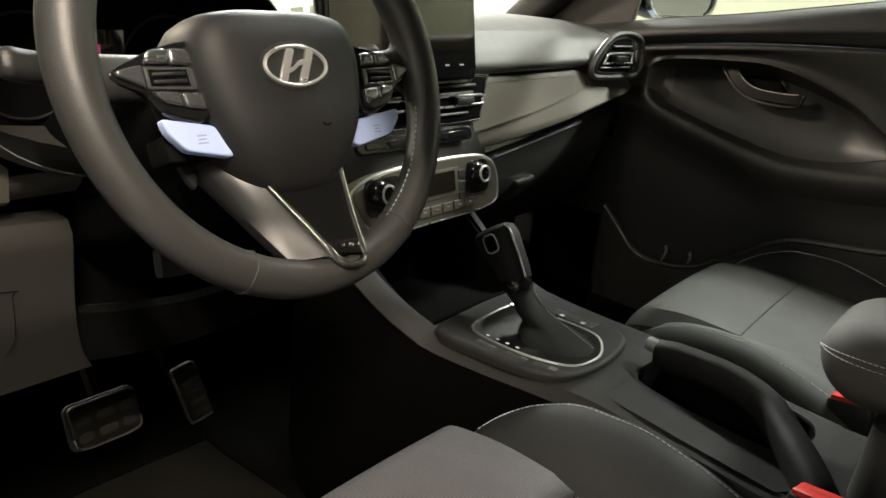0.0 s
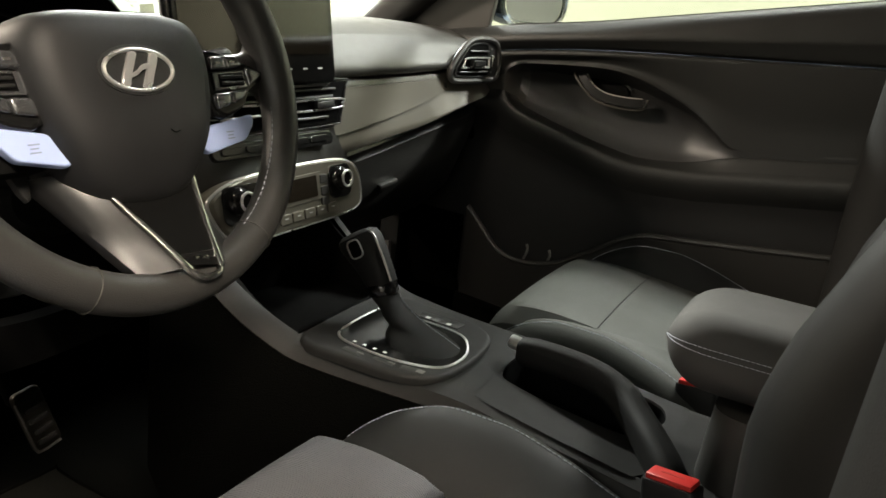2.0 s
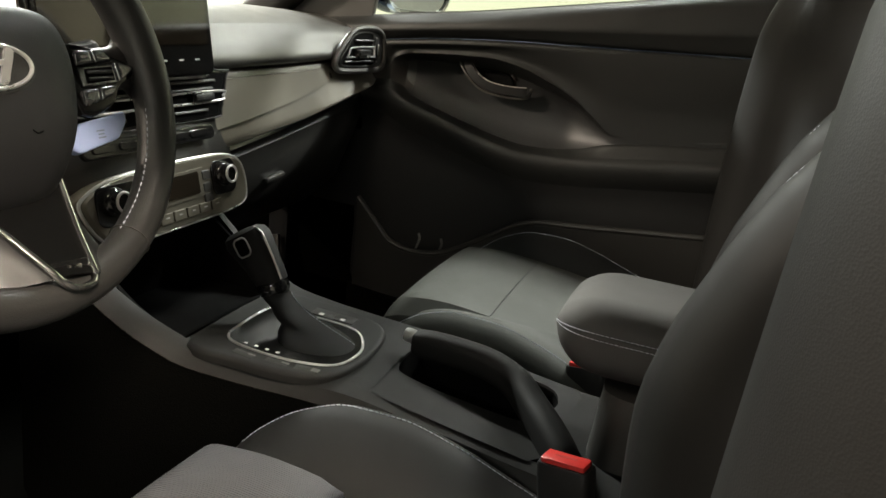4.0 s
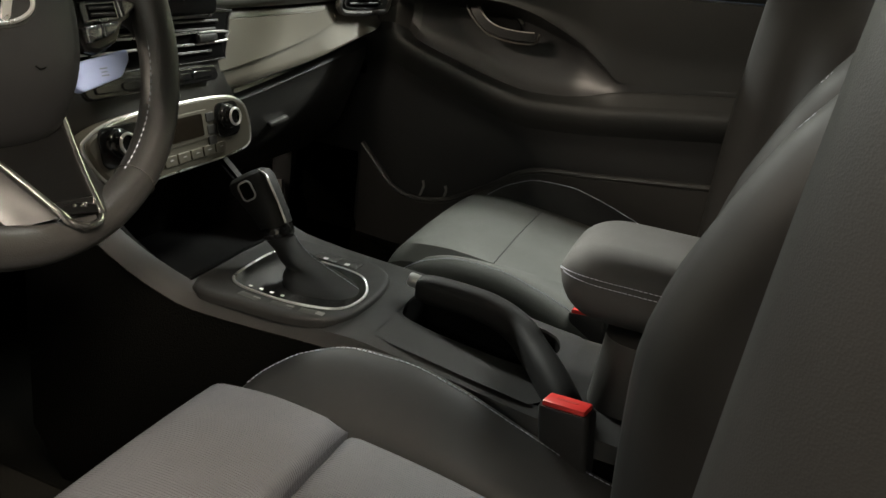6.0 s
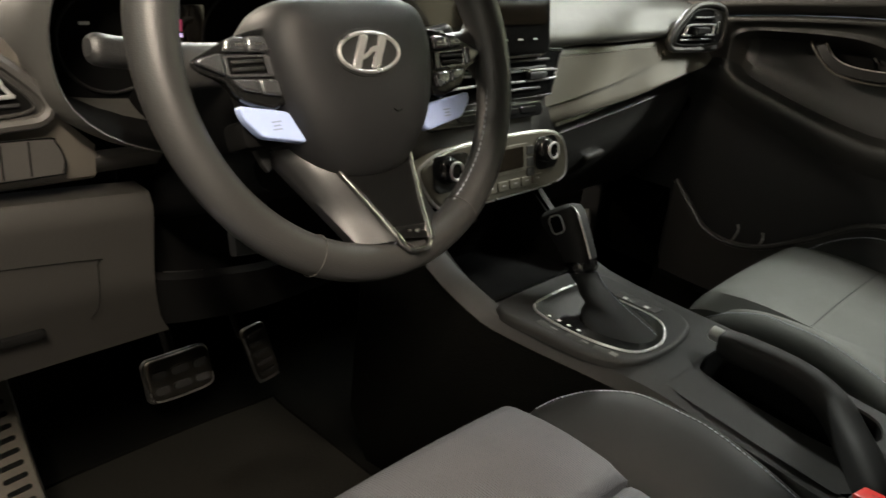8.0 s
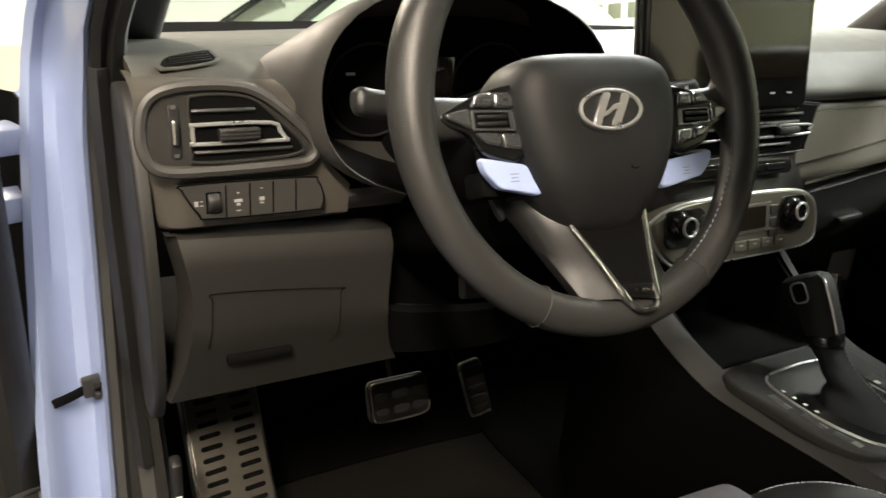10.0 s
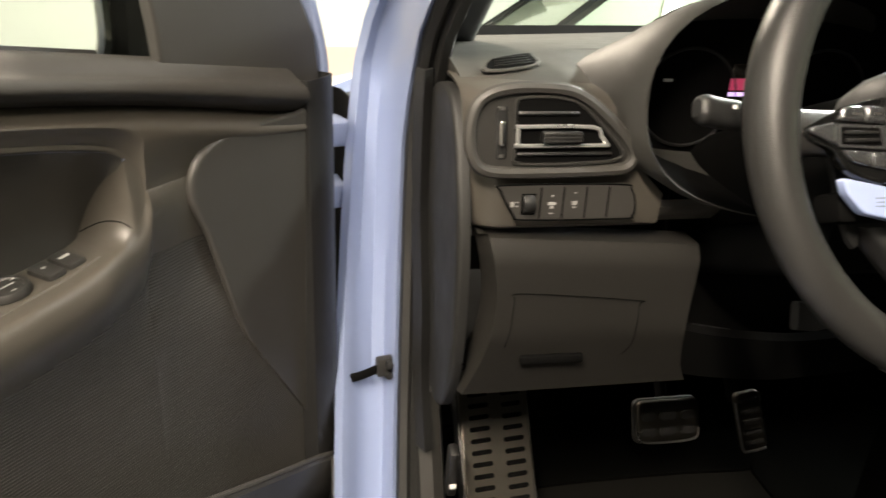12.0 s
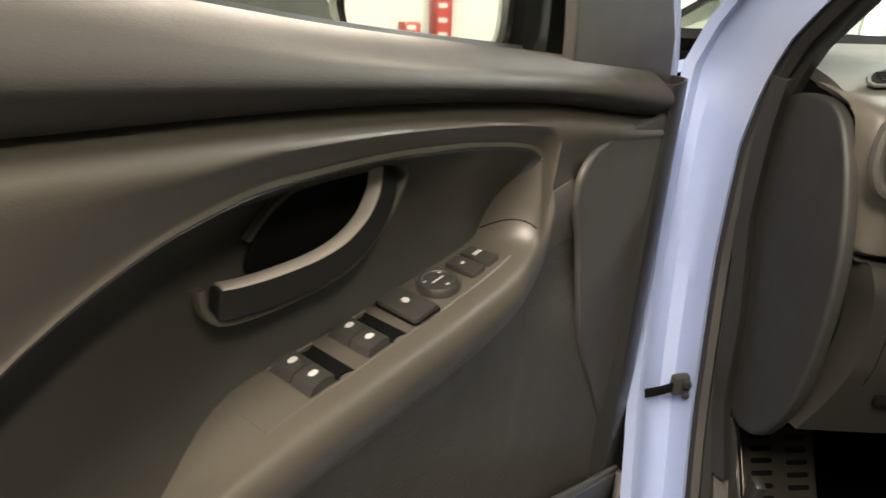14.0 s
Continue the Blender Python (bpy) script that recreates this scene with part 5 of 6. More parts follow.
    part("handle_top", sweep(rim, rounded(0.0050, 0.0100 if side > 0 else 0.005, 0.0015, 2), up=(0, 1, 0)), "handle", d, "pale satin strip for the light on the handle's top")
    edge = spl([(q + hs, y, z + hz) for q, y, z in ((0.424, -0.012, 0.861), (0.419, -0.004, 0.853), (0.428, 0.000, 0.842), (0.446, 0.002, 0.8245), (0.474, 0.002, 0.8070), (0.518, 0.001, 0.8015), (0.556, 0.000, 0.8030), (0.568, -0.001, 0.811), (0.570, -0.003, 0.824))], 5)
    part("handle_edge", sweep(edge, rounded(0.0045, 0.008, 0.0016, 2), up=(0, 1, 0)), "doortrim", d, "dark bevelled handle surround")
    top = spl([(q + hs, y, z + hz) for q, y, z in ((0.421, -0.008, 0.857), (0.440, -0.010, 0.859), (0.470, -0.011, 0.862), (0.495, -0.011, 0.860), (0.516, -0.012, 0.851), (0.532, -0.013, 0.836))], 5)
    part("handle_edge", tube(top, 0.0026, 6, up=(0, 1, 0)), "hard", d)
    # front closing panel over the tweeter side
    out = spl2([(0.060, 0.842), (0.10, 0.846), (0.17, 0.845), (0.215, 0.838), (0.236, 0.820), (0.238, 0.795), (0.222, 0.760), (0.205, 0.71), (0.178, 0.64), (0.130, 0.565), (0.080, 0.49), (0.060, 0.46), (0.058, 0.60), (0.058, 0.75)], 3)
    part("front_panel", plate(out, 0.0055, 0.0045, 4, at=basis((0, -0.0075, 0), (1, 0, 0), (0, 0.0385, 1), (0, 1, -0.0385))), "soft" if side > 0 else "shadetrim", d, "smooth dark front door panel")
    rows = [[(0.034, -0.01, z), (0.031, 0.012, z), (0.033, 0.022, z), (0.040, 0.028, z), (0.056, 0.0315, z), (0.085, 0.0335, z), (0.0870, 0.0325, z), (0.0872, 0.010, z)] for z in np.linspace(0.36, 0.874, 20)]
    part("front_edge_trim", surf(rows, 0.002), "dark", d)
    # map pocket lip and mouth
    lip = spl([(0.060, 0.036, 0.430), (0.10, 0.040, 0.450), (0.17, 0.044, 0.478), (0.26, 0.048, 0.515), (0.36, 0.050, 0.555), (0.50, 0.050, 0.600), (0.75, 0.050, 0.62), (0.98, 0.045, 0.63)] if side > 0 else [(0.26, 0.040, 0.56), (0.31, 0.046, 0.515), (0.345, 0.050, 0.485), (0.40, 0.052, 0.474), (0.47, 0.052, 0.488), (0.55, 0.052, 0.535), (0.63, 0.052, 0.586), (0.75, 0.052, 0.603), (0.98, 0.045, 0.63)], 4)
    if side < 0:
        for ps in (0.405, 0.455):
            part("pocket_clip", tube(spl([(ps, 0.046, 0.478), (ps + 0.006, 0.044, 0.500), (ps + 0.002, 0.042, 0.512)], 3), 0.0028, 6), "silver", d, "small bright metal clip")
    rows = [[p, p + Vector((0, 0.004, -0.006)), p + Vector((0, 0.002, -0.03)), Vector((p.x, p.y - 0.006, 0.36)), Vector((p.x, p.y - 0.03, 0.335))] for p in lip]
    part("map_pocket", surf(rows, 0.006), "hard", d, "dark plastic map pocket")
    part("pocket_lip", tube(lip, 0.0030 if side > 0 else 0.0065, 8, up=(0, 1, 0)), "soft" if side > 0 else "hard", d)
    part("pocket_post", sweep(spl([(0.068, 0.046, 0.435), (0.074, 0.050, 0.40), (0.070, 0.046, 0.345)], 3), rounded(0.016, 0.010, 0.003, 2), up=(0, 1, 0)), "silver", d, "grey pocket end trim")
    # sail panel at the window's front corner
    sail = [(0.034, 0.858), (0.150, 0.866), (0.238, 0.882), (0.242, 0.930), (0.250, 0.98), (0.245, 1.06), (0.225, 1.12), (0.18, 1.09), (0.115, 1.02), (0.068, 0.955), (0.042, 0.910)]
    part("sail_panel", plate(spl2(sail, 1), 0.010, 0.004, 2, at=basis((0, 0.000, 0), (1, 0, 0), (0, 0, 1), (0, 1, 0))), "soft", d, "dark triangular mirror trim panel")
    # window frame, glass, outer skin
    fr = [Vector((0.055, -0.03, 0.85)), Vector((0.10, -0.035, 0.99)), Vector((0.20, -0.05, 1.10)), Vector((0.34, -0.075, 1.22)), Vector((0.52, -0.105, 1.32)), Vector((0.75, -0.13, 1.375)), Vector((1.0, -0.14, 1.38)), Vector((1.03, -0.06, 1.10)), Vector((1.02, -0.03, 0.98))]
    part("window_frame", sweep(spl(fr, 4), rounded(0.035, 0.045, 0.008), up=(0, 1, 0)), "dark", d, "black window frame")
    fe2 = [Vector((p.x - 0.036, p.y + 0.026, p.z + 0.010)) for p in fr[1:6]]
    part("frame_edge", sweep(spl([Vector((0.022, -0.002, 0.84)), Vector((0.026, -0.002, 0.90))] + fe2, 4), rounded(0.010, 0.020, 0.003, 2), up=(0, 1, 0)), "blue", d, "pale blue painted frame edge")
    rows = []
    for s in np.linspace(0.10, 1.0, 14):
        zt = smooth_lerp([(0.10, 0.99), (0.20, 1.10), (0.34, 1.22), (0.52, 1.32), (0.75, 1.375), (1.0, 1.38)], s)
        zb = smooth_lerp(belt, s) - 0.05
        rows.append([(s, -0.022 - 0.10 * max(0, (zb + (zt - zb) * v - 0.95) / 0.42) ** 1.1, zb + (zt - zb) * v) for v in np.linspace(0, 1, 8)])
    g = part("window_glass", surf(rows, 0.004), "glass", d, "clear side window glass")
    g.visible_shadow = False
    rows = []
    for v in np.linspace(0, 1, 12):
        z = 0.30 + 0.63 * v
        b = -0.115 + 0.05 * ((z - 0.62) / 0.32) ** 2
        fe = smooth_lerp([(0.30, -0.045), (0.50, -0.030), (0.80, 0.004), (0.93, 0.03)], z)
        rows.append([(0.046, 0.014, z), (0.033, 0.016, z), (0.023, 0.013, z), (0.021, -0.005, z), (0.020, -0.030, z), (fe + 0.004, -0.040, z), (fe, -0.050, z), (fe + 0.008, b + 0.015, z), (fe + 0.03, b, z), (0.4, b - 0.02, z), (0.75, b - 0.015, z), (1.03, b, z), (1.05, -0.04, z), (1.01, -0.03, z)])
        rows[-1] = [(p[0], p[1], 0.30 + (smooth_lerp(belt, p[0]) - 0.022 - 0.30) * v) for p in rows[-1]]
    part("outer_skin", surf(rows, 0.002), "blue", d, "pale blue painted door skin")
    part("belt_seal", tube([(s, -0.014, smooth_lerp(belt, s) + 0.001) for s in np.linspace(0.28, 1.0, 20)], 0.004, 6), "rubber", d, "black rubber window seal")
    # outer mirror: bowl-shaped housing on a foot, glass to the rear
    mir = part("outer_mirror", loft([[(0.215 - o, -0.160 + q[0] * k, 0.958 + q[1] * k) for q in rounded(0.205, 0.165, 0.05, 6)] for k, o in ((0.97, -0.012), (1.0, -0.008), (1.03, 0.02), (0.97, 0.06), (0.75, 0.095), (0.35, 0.112))]), "gloss", d, "gloss black door mirror housing")
    part("mirror_rim", tube([(0.228, -0.160 + q[0] * 0.95, 0.958 + q[1] * 0.96) for q in rounded(0.205, 0.165, 0.05, 6)], 0.007, 8, True, up=(1, 0, 0)), "chrome", mir, "bright mirror rim")
    part("mirror_glass", plate([(q[0], q[1]) for q in rounded(0.172, 0.148, 0.042, 6)], 0.003, 0.001, 2, at=Matrix.Translation((0.2285, -0.152, 0.958)) @ basis((0, 0, 0), (0.03, -0.9995, 0), (0, 0, 1), (0.9995, 0.03, 0)) @ pose(0, 0, 0, -5, 0, 0)), "mirror", mir, "silvered mirror glass")
    part("mirror_foot", loft([[(0.172 + q[0] * 0.7, -0.075 + o, 0.928 + q[1]) for q in rounded(0.11 * k, 0.09 * k, 0.025, 4)] for k, o in ((0.8, -0.03), (0.95, 0.0), (1.1, 0.045))]), "gloss", mir, "gloss black mirror foot")
    if side < 0:
        mir.matrix_basis = Matrix.Translation((0, -0.020, 0.062)) @ Matrix.Translation((0.2285, -0.08, 0)) @ pose(0, 0, 0, 0, 0, 22) @ Matrix.Translation((-0.2285, 0.08, 0))
        part("window_divider", sweep([(0.216, -0.004, 0.905), (0.212, -0.010, 1.00), (0.206, -0.020, 1.10)], rounded(0.012, 0.016, 0.003, 2), up=(0, 1, 0)), "spoke", d, "grey window divider strip")
    return d, shelf_frame, sh


DX, DN = Vector((-0.61923, -0.785209, 0)), Vector((0.785209, -0.61923, 0))
door_d, frame_d, shelf_d = door(basis((-0.80, 0.40, 0), DX, DN, (0, 0, 1)), 1, "driver_door", "open driver's door with dark trim and pale blue paint")


def door_switches():
    """Window, lock and mirror switches let into the armrest top."""
    d = door_d
    out = [frame_d(s) for s in np.linspace(0.328, 0.555, 16)]
    rows = [[f @ Vector((0, y, 0.0008 + (0.0 if abs(y) < 0.018 else -0.002))) for y in (-0.0195, -0.0175, 0, 0.0175, 0.0195)] for f in out]
    p = part("switch_panel", surf(rows, 0.002), "doortrim", d, "dark window switch panel")
    for s in (0.469, 0.515):
        f = frame_d(s)
        # flat black sheet and pale edge imitate the well's shade and lit rim
        rows = [[f @ Vector((-0.0115 - 0.0125 * u, y * (1 - 0.12 * math.sin(math.pi * u)), 0.0016 + 0.0008 - 0.0001 * k)) for k, y in enumerate((-0.0175, -0.009, 0.0, 0.009, 0.0175))] for u in np.linspace(0, 1, 5)]
        w = part("well_shade", surf(rows, 0.001), "black", p, "flat black sheet painted as the well's shade")
        part("well_edge", tube([f @ Vector(q) for q in ((-0.025, 0.0185, 0.0022), (-0.010, 0.0187, 0.0026), (0.010, 0.0187, 0.0022))], 0.0007, 5, up=f.to_3x3() @ Vector((0, 0, 1))), "satin", w)
        for yy in (-0.0085, 0.0085):
            bm = bmesh.new()
            loft([[(x, yy + y * k, z) for x, z in ((-0.010, 0.0005), (-0.0095, 0.0055), (-0.002, 0.0075), (0.007, 0.0055), (0.009, 0.0005))] for y, k in ((-0.0080, 1), (0.0080, 1))], True, bm)
            bmesh.ops.transform(bm, matrix=f @ pose(0.0, 0, 0.0012), verts=bm.verts)
            b = part("window_switch", bm, "hard", p, "black window switch")
            part("print", lathe([(0.0035, 0), (0.0033, 0.0005)], 12, at=f @ pose(-0.001, yy, 0.0086) @ Matrix.Diagonal((1, 0.62, 1, 1))), "print", b)
    f = frame_d(0.4235)
    part("lock_button", plate(rounded(0.024, 0.034, 0.003, 3), 0.005, 0.0015, 2, at=f @ pose(0, 0, 0.0015)), "hard", p)
    part("seam", tube([f @ Vector((q[0], q[1], 0.003)) for q in rounded(0.0255, 0.0355, 0.003, 3)], 0.0008, 5, True, up=f.to_3x3() @ Vector((0, 0, 1))), "black", p)
    part("print", lathe([(0.003, 0), (0.0028, 0.0005)], 8, at=f @ pose(0, 0.002, 0.0066)), "print", p)
    f = frame_d(0.3905)
    k = part("mirror_dial", lathe([(0.0155, 0), (0.0155, 0.003), (0.0140, 0.0055), (0.0115, 0.0058), (0.0105, 0.0045), (0.0005, 0.0050)], 28, at=f @ pose(0, 0.001, 0.0015)), "hard", p, "round mirror adjuster dial")
    part("print", box(0.012, 0.0012, 0.0004, 0, f @ pose(0, 0.001, 0.0068)), "print", k)
    for q in ((0.008, 0.006), (-0.008, 0.006), (0.0, -0.0075)):
        part("print", box(0.003, 0.0012, 0.0004, 0, f @ pose(q[0], q[1], 0.0066)), "print", k)
    f = frame_d(0.356)
    for dx in (-0.0085, 0.0085):
        b = part("mirror_button", plate(rounded(0.0145, 0.026, 0.002, 2), 0.004, 0.001, 2, at=f @ pose(dx - 0.004, 0, 0.0015)), "hard", p)
        part("print", box(0.003 if dx > 0 else 0.008, 0.003 if dx < 0 else 0.002, 0.0004, 0, f @ pose(dx - 0.004, 0.002, 0.0057)), "print", b)


door_switches()
door_p, frame_p, shelf_p = door(basis((0.70, 0.475, 0), (0, -1, 0), (-1, 0, 0), (0, 0, 1)) @ Matrix.Diagonal((1, -1, 1, 1)), -1, "passenger_door", "closed passenger door with dark moulded trim")


# ---- seats ----
def seat(cx, name, label):
    t = thing(name, label, "car seat", pose(cx, 0, 0))
    inner = 1 if cx < 0 else -1
    gap = 0.016 if cx < 0 else 0.0016
    cloth, clabel = ("fabric", "ribbed grey fabric cushion") if cx < 0 else ("seat", "smooth grey leather cushion")

    def pillow(y0, y1, half, top, r, r0, r1, crown=0.006):
        """A padded cushion block: top is a table of (y, z)."""
        rows = []
        for y in [y0 + (y1 - y0) * (0.5 - 0.5 * math.cos(math.pi * q / 21)) for q in range(22)]:
            z = smooth_lerp(top, -y)
            e0, e1 = min(1.0, (y0 - y) / r0), min(1.0, (y - y1) / r1)
            fall = max(r0 * (1 - math.sqrt(max(0.0, 1 - (1 - max(0.0, e0)) ** 2))), r1 * (1 - math.sqrt(max(0.0, 1 - (1 - max(0.0, e1)) ** 2))))
            row = []
            for u in np.linspace(-1, 1, 17):
                eu = min(1.0, (1 - abs(u)) * half / r)
                fu = r * (1 - math.sqrt(max(0.0, 1 - (1 - eu) ** 2)))
                row.append((u * half, y, z - max(fall, fu) + crown * (1 - u * u)))
            rows.append(row)
        bm = surf(rows)
        # side skirts
        n, mcols = len(rows), 17
        loop = [rows[0][i] for i in range(mcols)] + [rows[k][-1] for k in range(1, n)] + [rows[-1][i] for i in range(mcols - 2, -1, -1)] + [rows[k][0] for k in range(n - 2, 0, -1)]
        surf([[Vector(p) for p in loop], [Vector((p[0], p[1], p[2] - 0.10)) for p in loop]], close=True, bm=bm)
        return bm
    if cx > 0:
        part("seat_cushion", pillow(-0.070, -0.56, 0.165, [(0.07, 0.552), (0.10, 0.564), (0.16, 0.570), (0.225, 0.566), (0.30, 0.558), (0.45, 0.535), (0.58, 0.52)], 0.020, 0.024, 0.01), cloth, t, clabel, at=pose(-0.017, 0, 0))
        part("cushion_seam", tube([(x, -0.225, 0.5662 + 0.006 * (1 - ((x + 0.017) / 0.165) ** 2)) for x in np.linspace(-0.158, 0.125, 14)], 0.0009, 5), "seatdark", t)
    else:
        part("thigh_cushion", pillow(-0.070, -0.222, 0.150, [(0.07, 0.552), (0.10, 0.564), (0.16, 0.570), (0.225, 0.566)], 0.020, 0.024, gap), cloth, t, clabel)
    if cx < 0:
        part("seat_cushion", pillow(-0.228 if cx < 0 else -0.2225, -0.56, 0.146, [(0.22, 0.562), (0.30, 0.556), (0.45, 0.535), (0.58, 0.52)], 0.018, gap, 0.01), cloth, t, clabel)
    crest = [(0.04, 0.47), (0.065, 0.505), (0.10, 0.545), (0.14, 0.573), (0.19, 0.589), (0.24, 0.590), (0.30, 0.578), (0.36, 0.558), (0.45, 0.530), (0.58, 0.51)]
    for sgn in (-1, 1):
        rows = []
        for y in np.linspace(-0.045, -0.57, 26):
            low = 1.0 if cx > 0 and sgn == inner else 0.0
            zc = smooth_lerp(crest, -y) - 0.013 * low
            uc = smooth_lerp([(0.04, 0.175), (0.10, 0.200), (0.2, 0.218), (0.4, 0.224), (0.58, 0.225)], -y) - 0.022 * low
            base = min(zc - 0.02, 0.535) + 0.022 * low
            rows.append(spl([(sgn * 0.140, y, base - 0.06), (sgn * 0.146, y, base + 0.000), (sgn * (0.150 + 0.35 * (uc - 0.15)), y, lerp([(0, base), (1, zc)], 0.55)), (sgn * uc, y, zc), (sgn * (uc + 0.022), y, zc - 0.012), (sgn * (uc + 0.036), y, zc - 0.045), (sgn * (uc + 0.040), y, zc - 0.11), (sgn * (uc + 0.030), y, 0.36)], 3))
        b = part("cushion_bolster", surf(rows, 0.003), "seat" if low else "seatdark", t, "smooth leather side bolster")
        pts = [(sgn * (smooth_lerp([(0.04, 0.175), (0.10, 0.200), (0.2, 0.218), (0.4, 0.224), (0.58, 0.225)], -y) + 0.004 - 0.022 * low), y, smooth_lerp(crest, -y) + 0.0006 - 0.013 * low) for y in np.linspace(-0.08, -0.50, 60)]
        dashes(pts, b, "bolster_stitching", 0.0018, 0.0040, 0.0005)
    rows = [spl([(x, y + 0.012 * abs(x / 0.2) ** 2 * -1, z) for y, z in ((-0.085, 0.540), (-0.062, 0.535), (-0.052, 0.51), (-0.052, 0.45), (-0.075, 0.38))], 3) for x in np.linspace(-0.148, 0.148, 13)]
    part("front_skirt", surf(rows, 0.003), "seatdark", t)
    part("base", box(0.42, 0.46, 0.14, 0.02, pose(0, -0.30, 0.33)), "dark", t)
    for sx in (-0.18, 0.18):
        part("rail", box(0.03, 0.56, 0.025, 0.004, pose(sx, -0.30, 0.262)), "silver", t, "steel seat rail")
    # backrest
    far = 0.0 if cx < 0 else 0.040
    cr = [(0.50, -0.470 - far), (0.62, -0.457 - far), (0.69, -0.453 - far), (0.76, -0.465 - far), (0.80, -0.479 - far), (0.845, -0.497 - far), (0.89, -0.519 - far), (0.92, -0.540 - far), (1.0, -0.590 - far), (1.10, -0.64 - far), (1.18, -0.69 - far)]
    co = [(0.50, -0.485), (0.70, -0.484), (0.83, -0.486), (0.98, -0.492), (1.10, -0.535), (1.18, -0.61)]
    rows = []
    for z in np.linspace(0.50, 1.18, 26):
        yc = smooth_lerp(cr, z)
        hw = smooth_lerp([(0.50, 0.215), (0.62, 0.235), (0.75, 0.245), (0.92, 0.240), (1.06, 0.210), (1.18, 0.15)], z)
        dp = smooth_lerp([(0.50, 0.045), (0.70, 0.078), (0.92, 0.075), (1.06, 0.04), (1.18, 0.01)], z)
        gap_o = yc - smooth_lerp(co, z)
        ol, orr = (gap_o, 0.0) if inner > 0 else (0.0, gap_o)
        prof = [(-hw + 0.01, yc - 0.16), (-hw - 0.006, yc - 0.09), (-hw, yc - 0.035), (-hw + 0.028, yc - 0.004), (-hw + 0.062, yc), (-hw + 0.095, yc - 0.03), (-hw + 0.12, yc - dp), (-0.05, yc - dp - 0.008), (0.05, yc - dp - 0.008), (hw - 0.12, yc - dp), (hw - 0.095, yc - 0.03), (hw - 0.062, yc), (hw - 0.028, yc - 0.004), (hw, yc - 0.035), (hw + 0.006, yc - 0.09), (hw - 0.01, yc - 0.16)]
        rows.append(spl([(x, y - (ol if x < -0.06 else orr if x > 0.06 else gap_o * 0.5), z) for x, y in prof], 3))
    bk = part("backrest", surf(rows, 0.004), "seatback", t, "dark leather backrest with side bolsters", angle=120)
    for sgn in (-1, 1):
        pts = []
        for z in np.linspace(0.56, 1.08, 60):
            hw = smooth_lerp([(0.50, 0.215), (0.62, 0.235), (0.75, 0.245), (0.92, 0.240), (1.06, 0.210), (1.18, 0.15)], z)
            pts.append((sgn * (hw - 0.045), (smooth_lerp(co, z) if sgn == -inner else smooth_lerp(cr, z)) + 0.0005, z))
        dashes(pts, bk, "backrest_stitching", 0.0022, 0.0038, 0.00045)
    part("back_shell", box(0.40, 0.05, 0.58, 0.02, pose(0, -0.735, 0.79, 12, 0, 0)), "dark", t)
    part("headrest", loft([[(p[0], -0.68 + o, 1.26 + p[1]) for p in rounded(0.25 * k, 0.16 * k, 0.05 * k, 5)] for k, o in ((0.85, 0.045), (1.0, 0.02), (1.0, -0.03), (0.85, -0.06))]), "seatdark", t)
    return t


seat(-0.37, "driver_seat", "grey fabric and dark leather sports seat")
seat(0.365, "passenger_seat", "grey and dark leather sports seat beside the console")


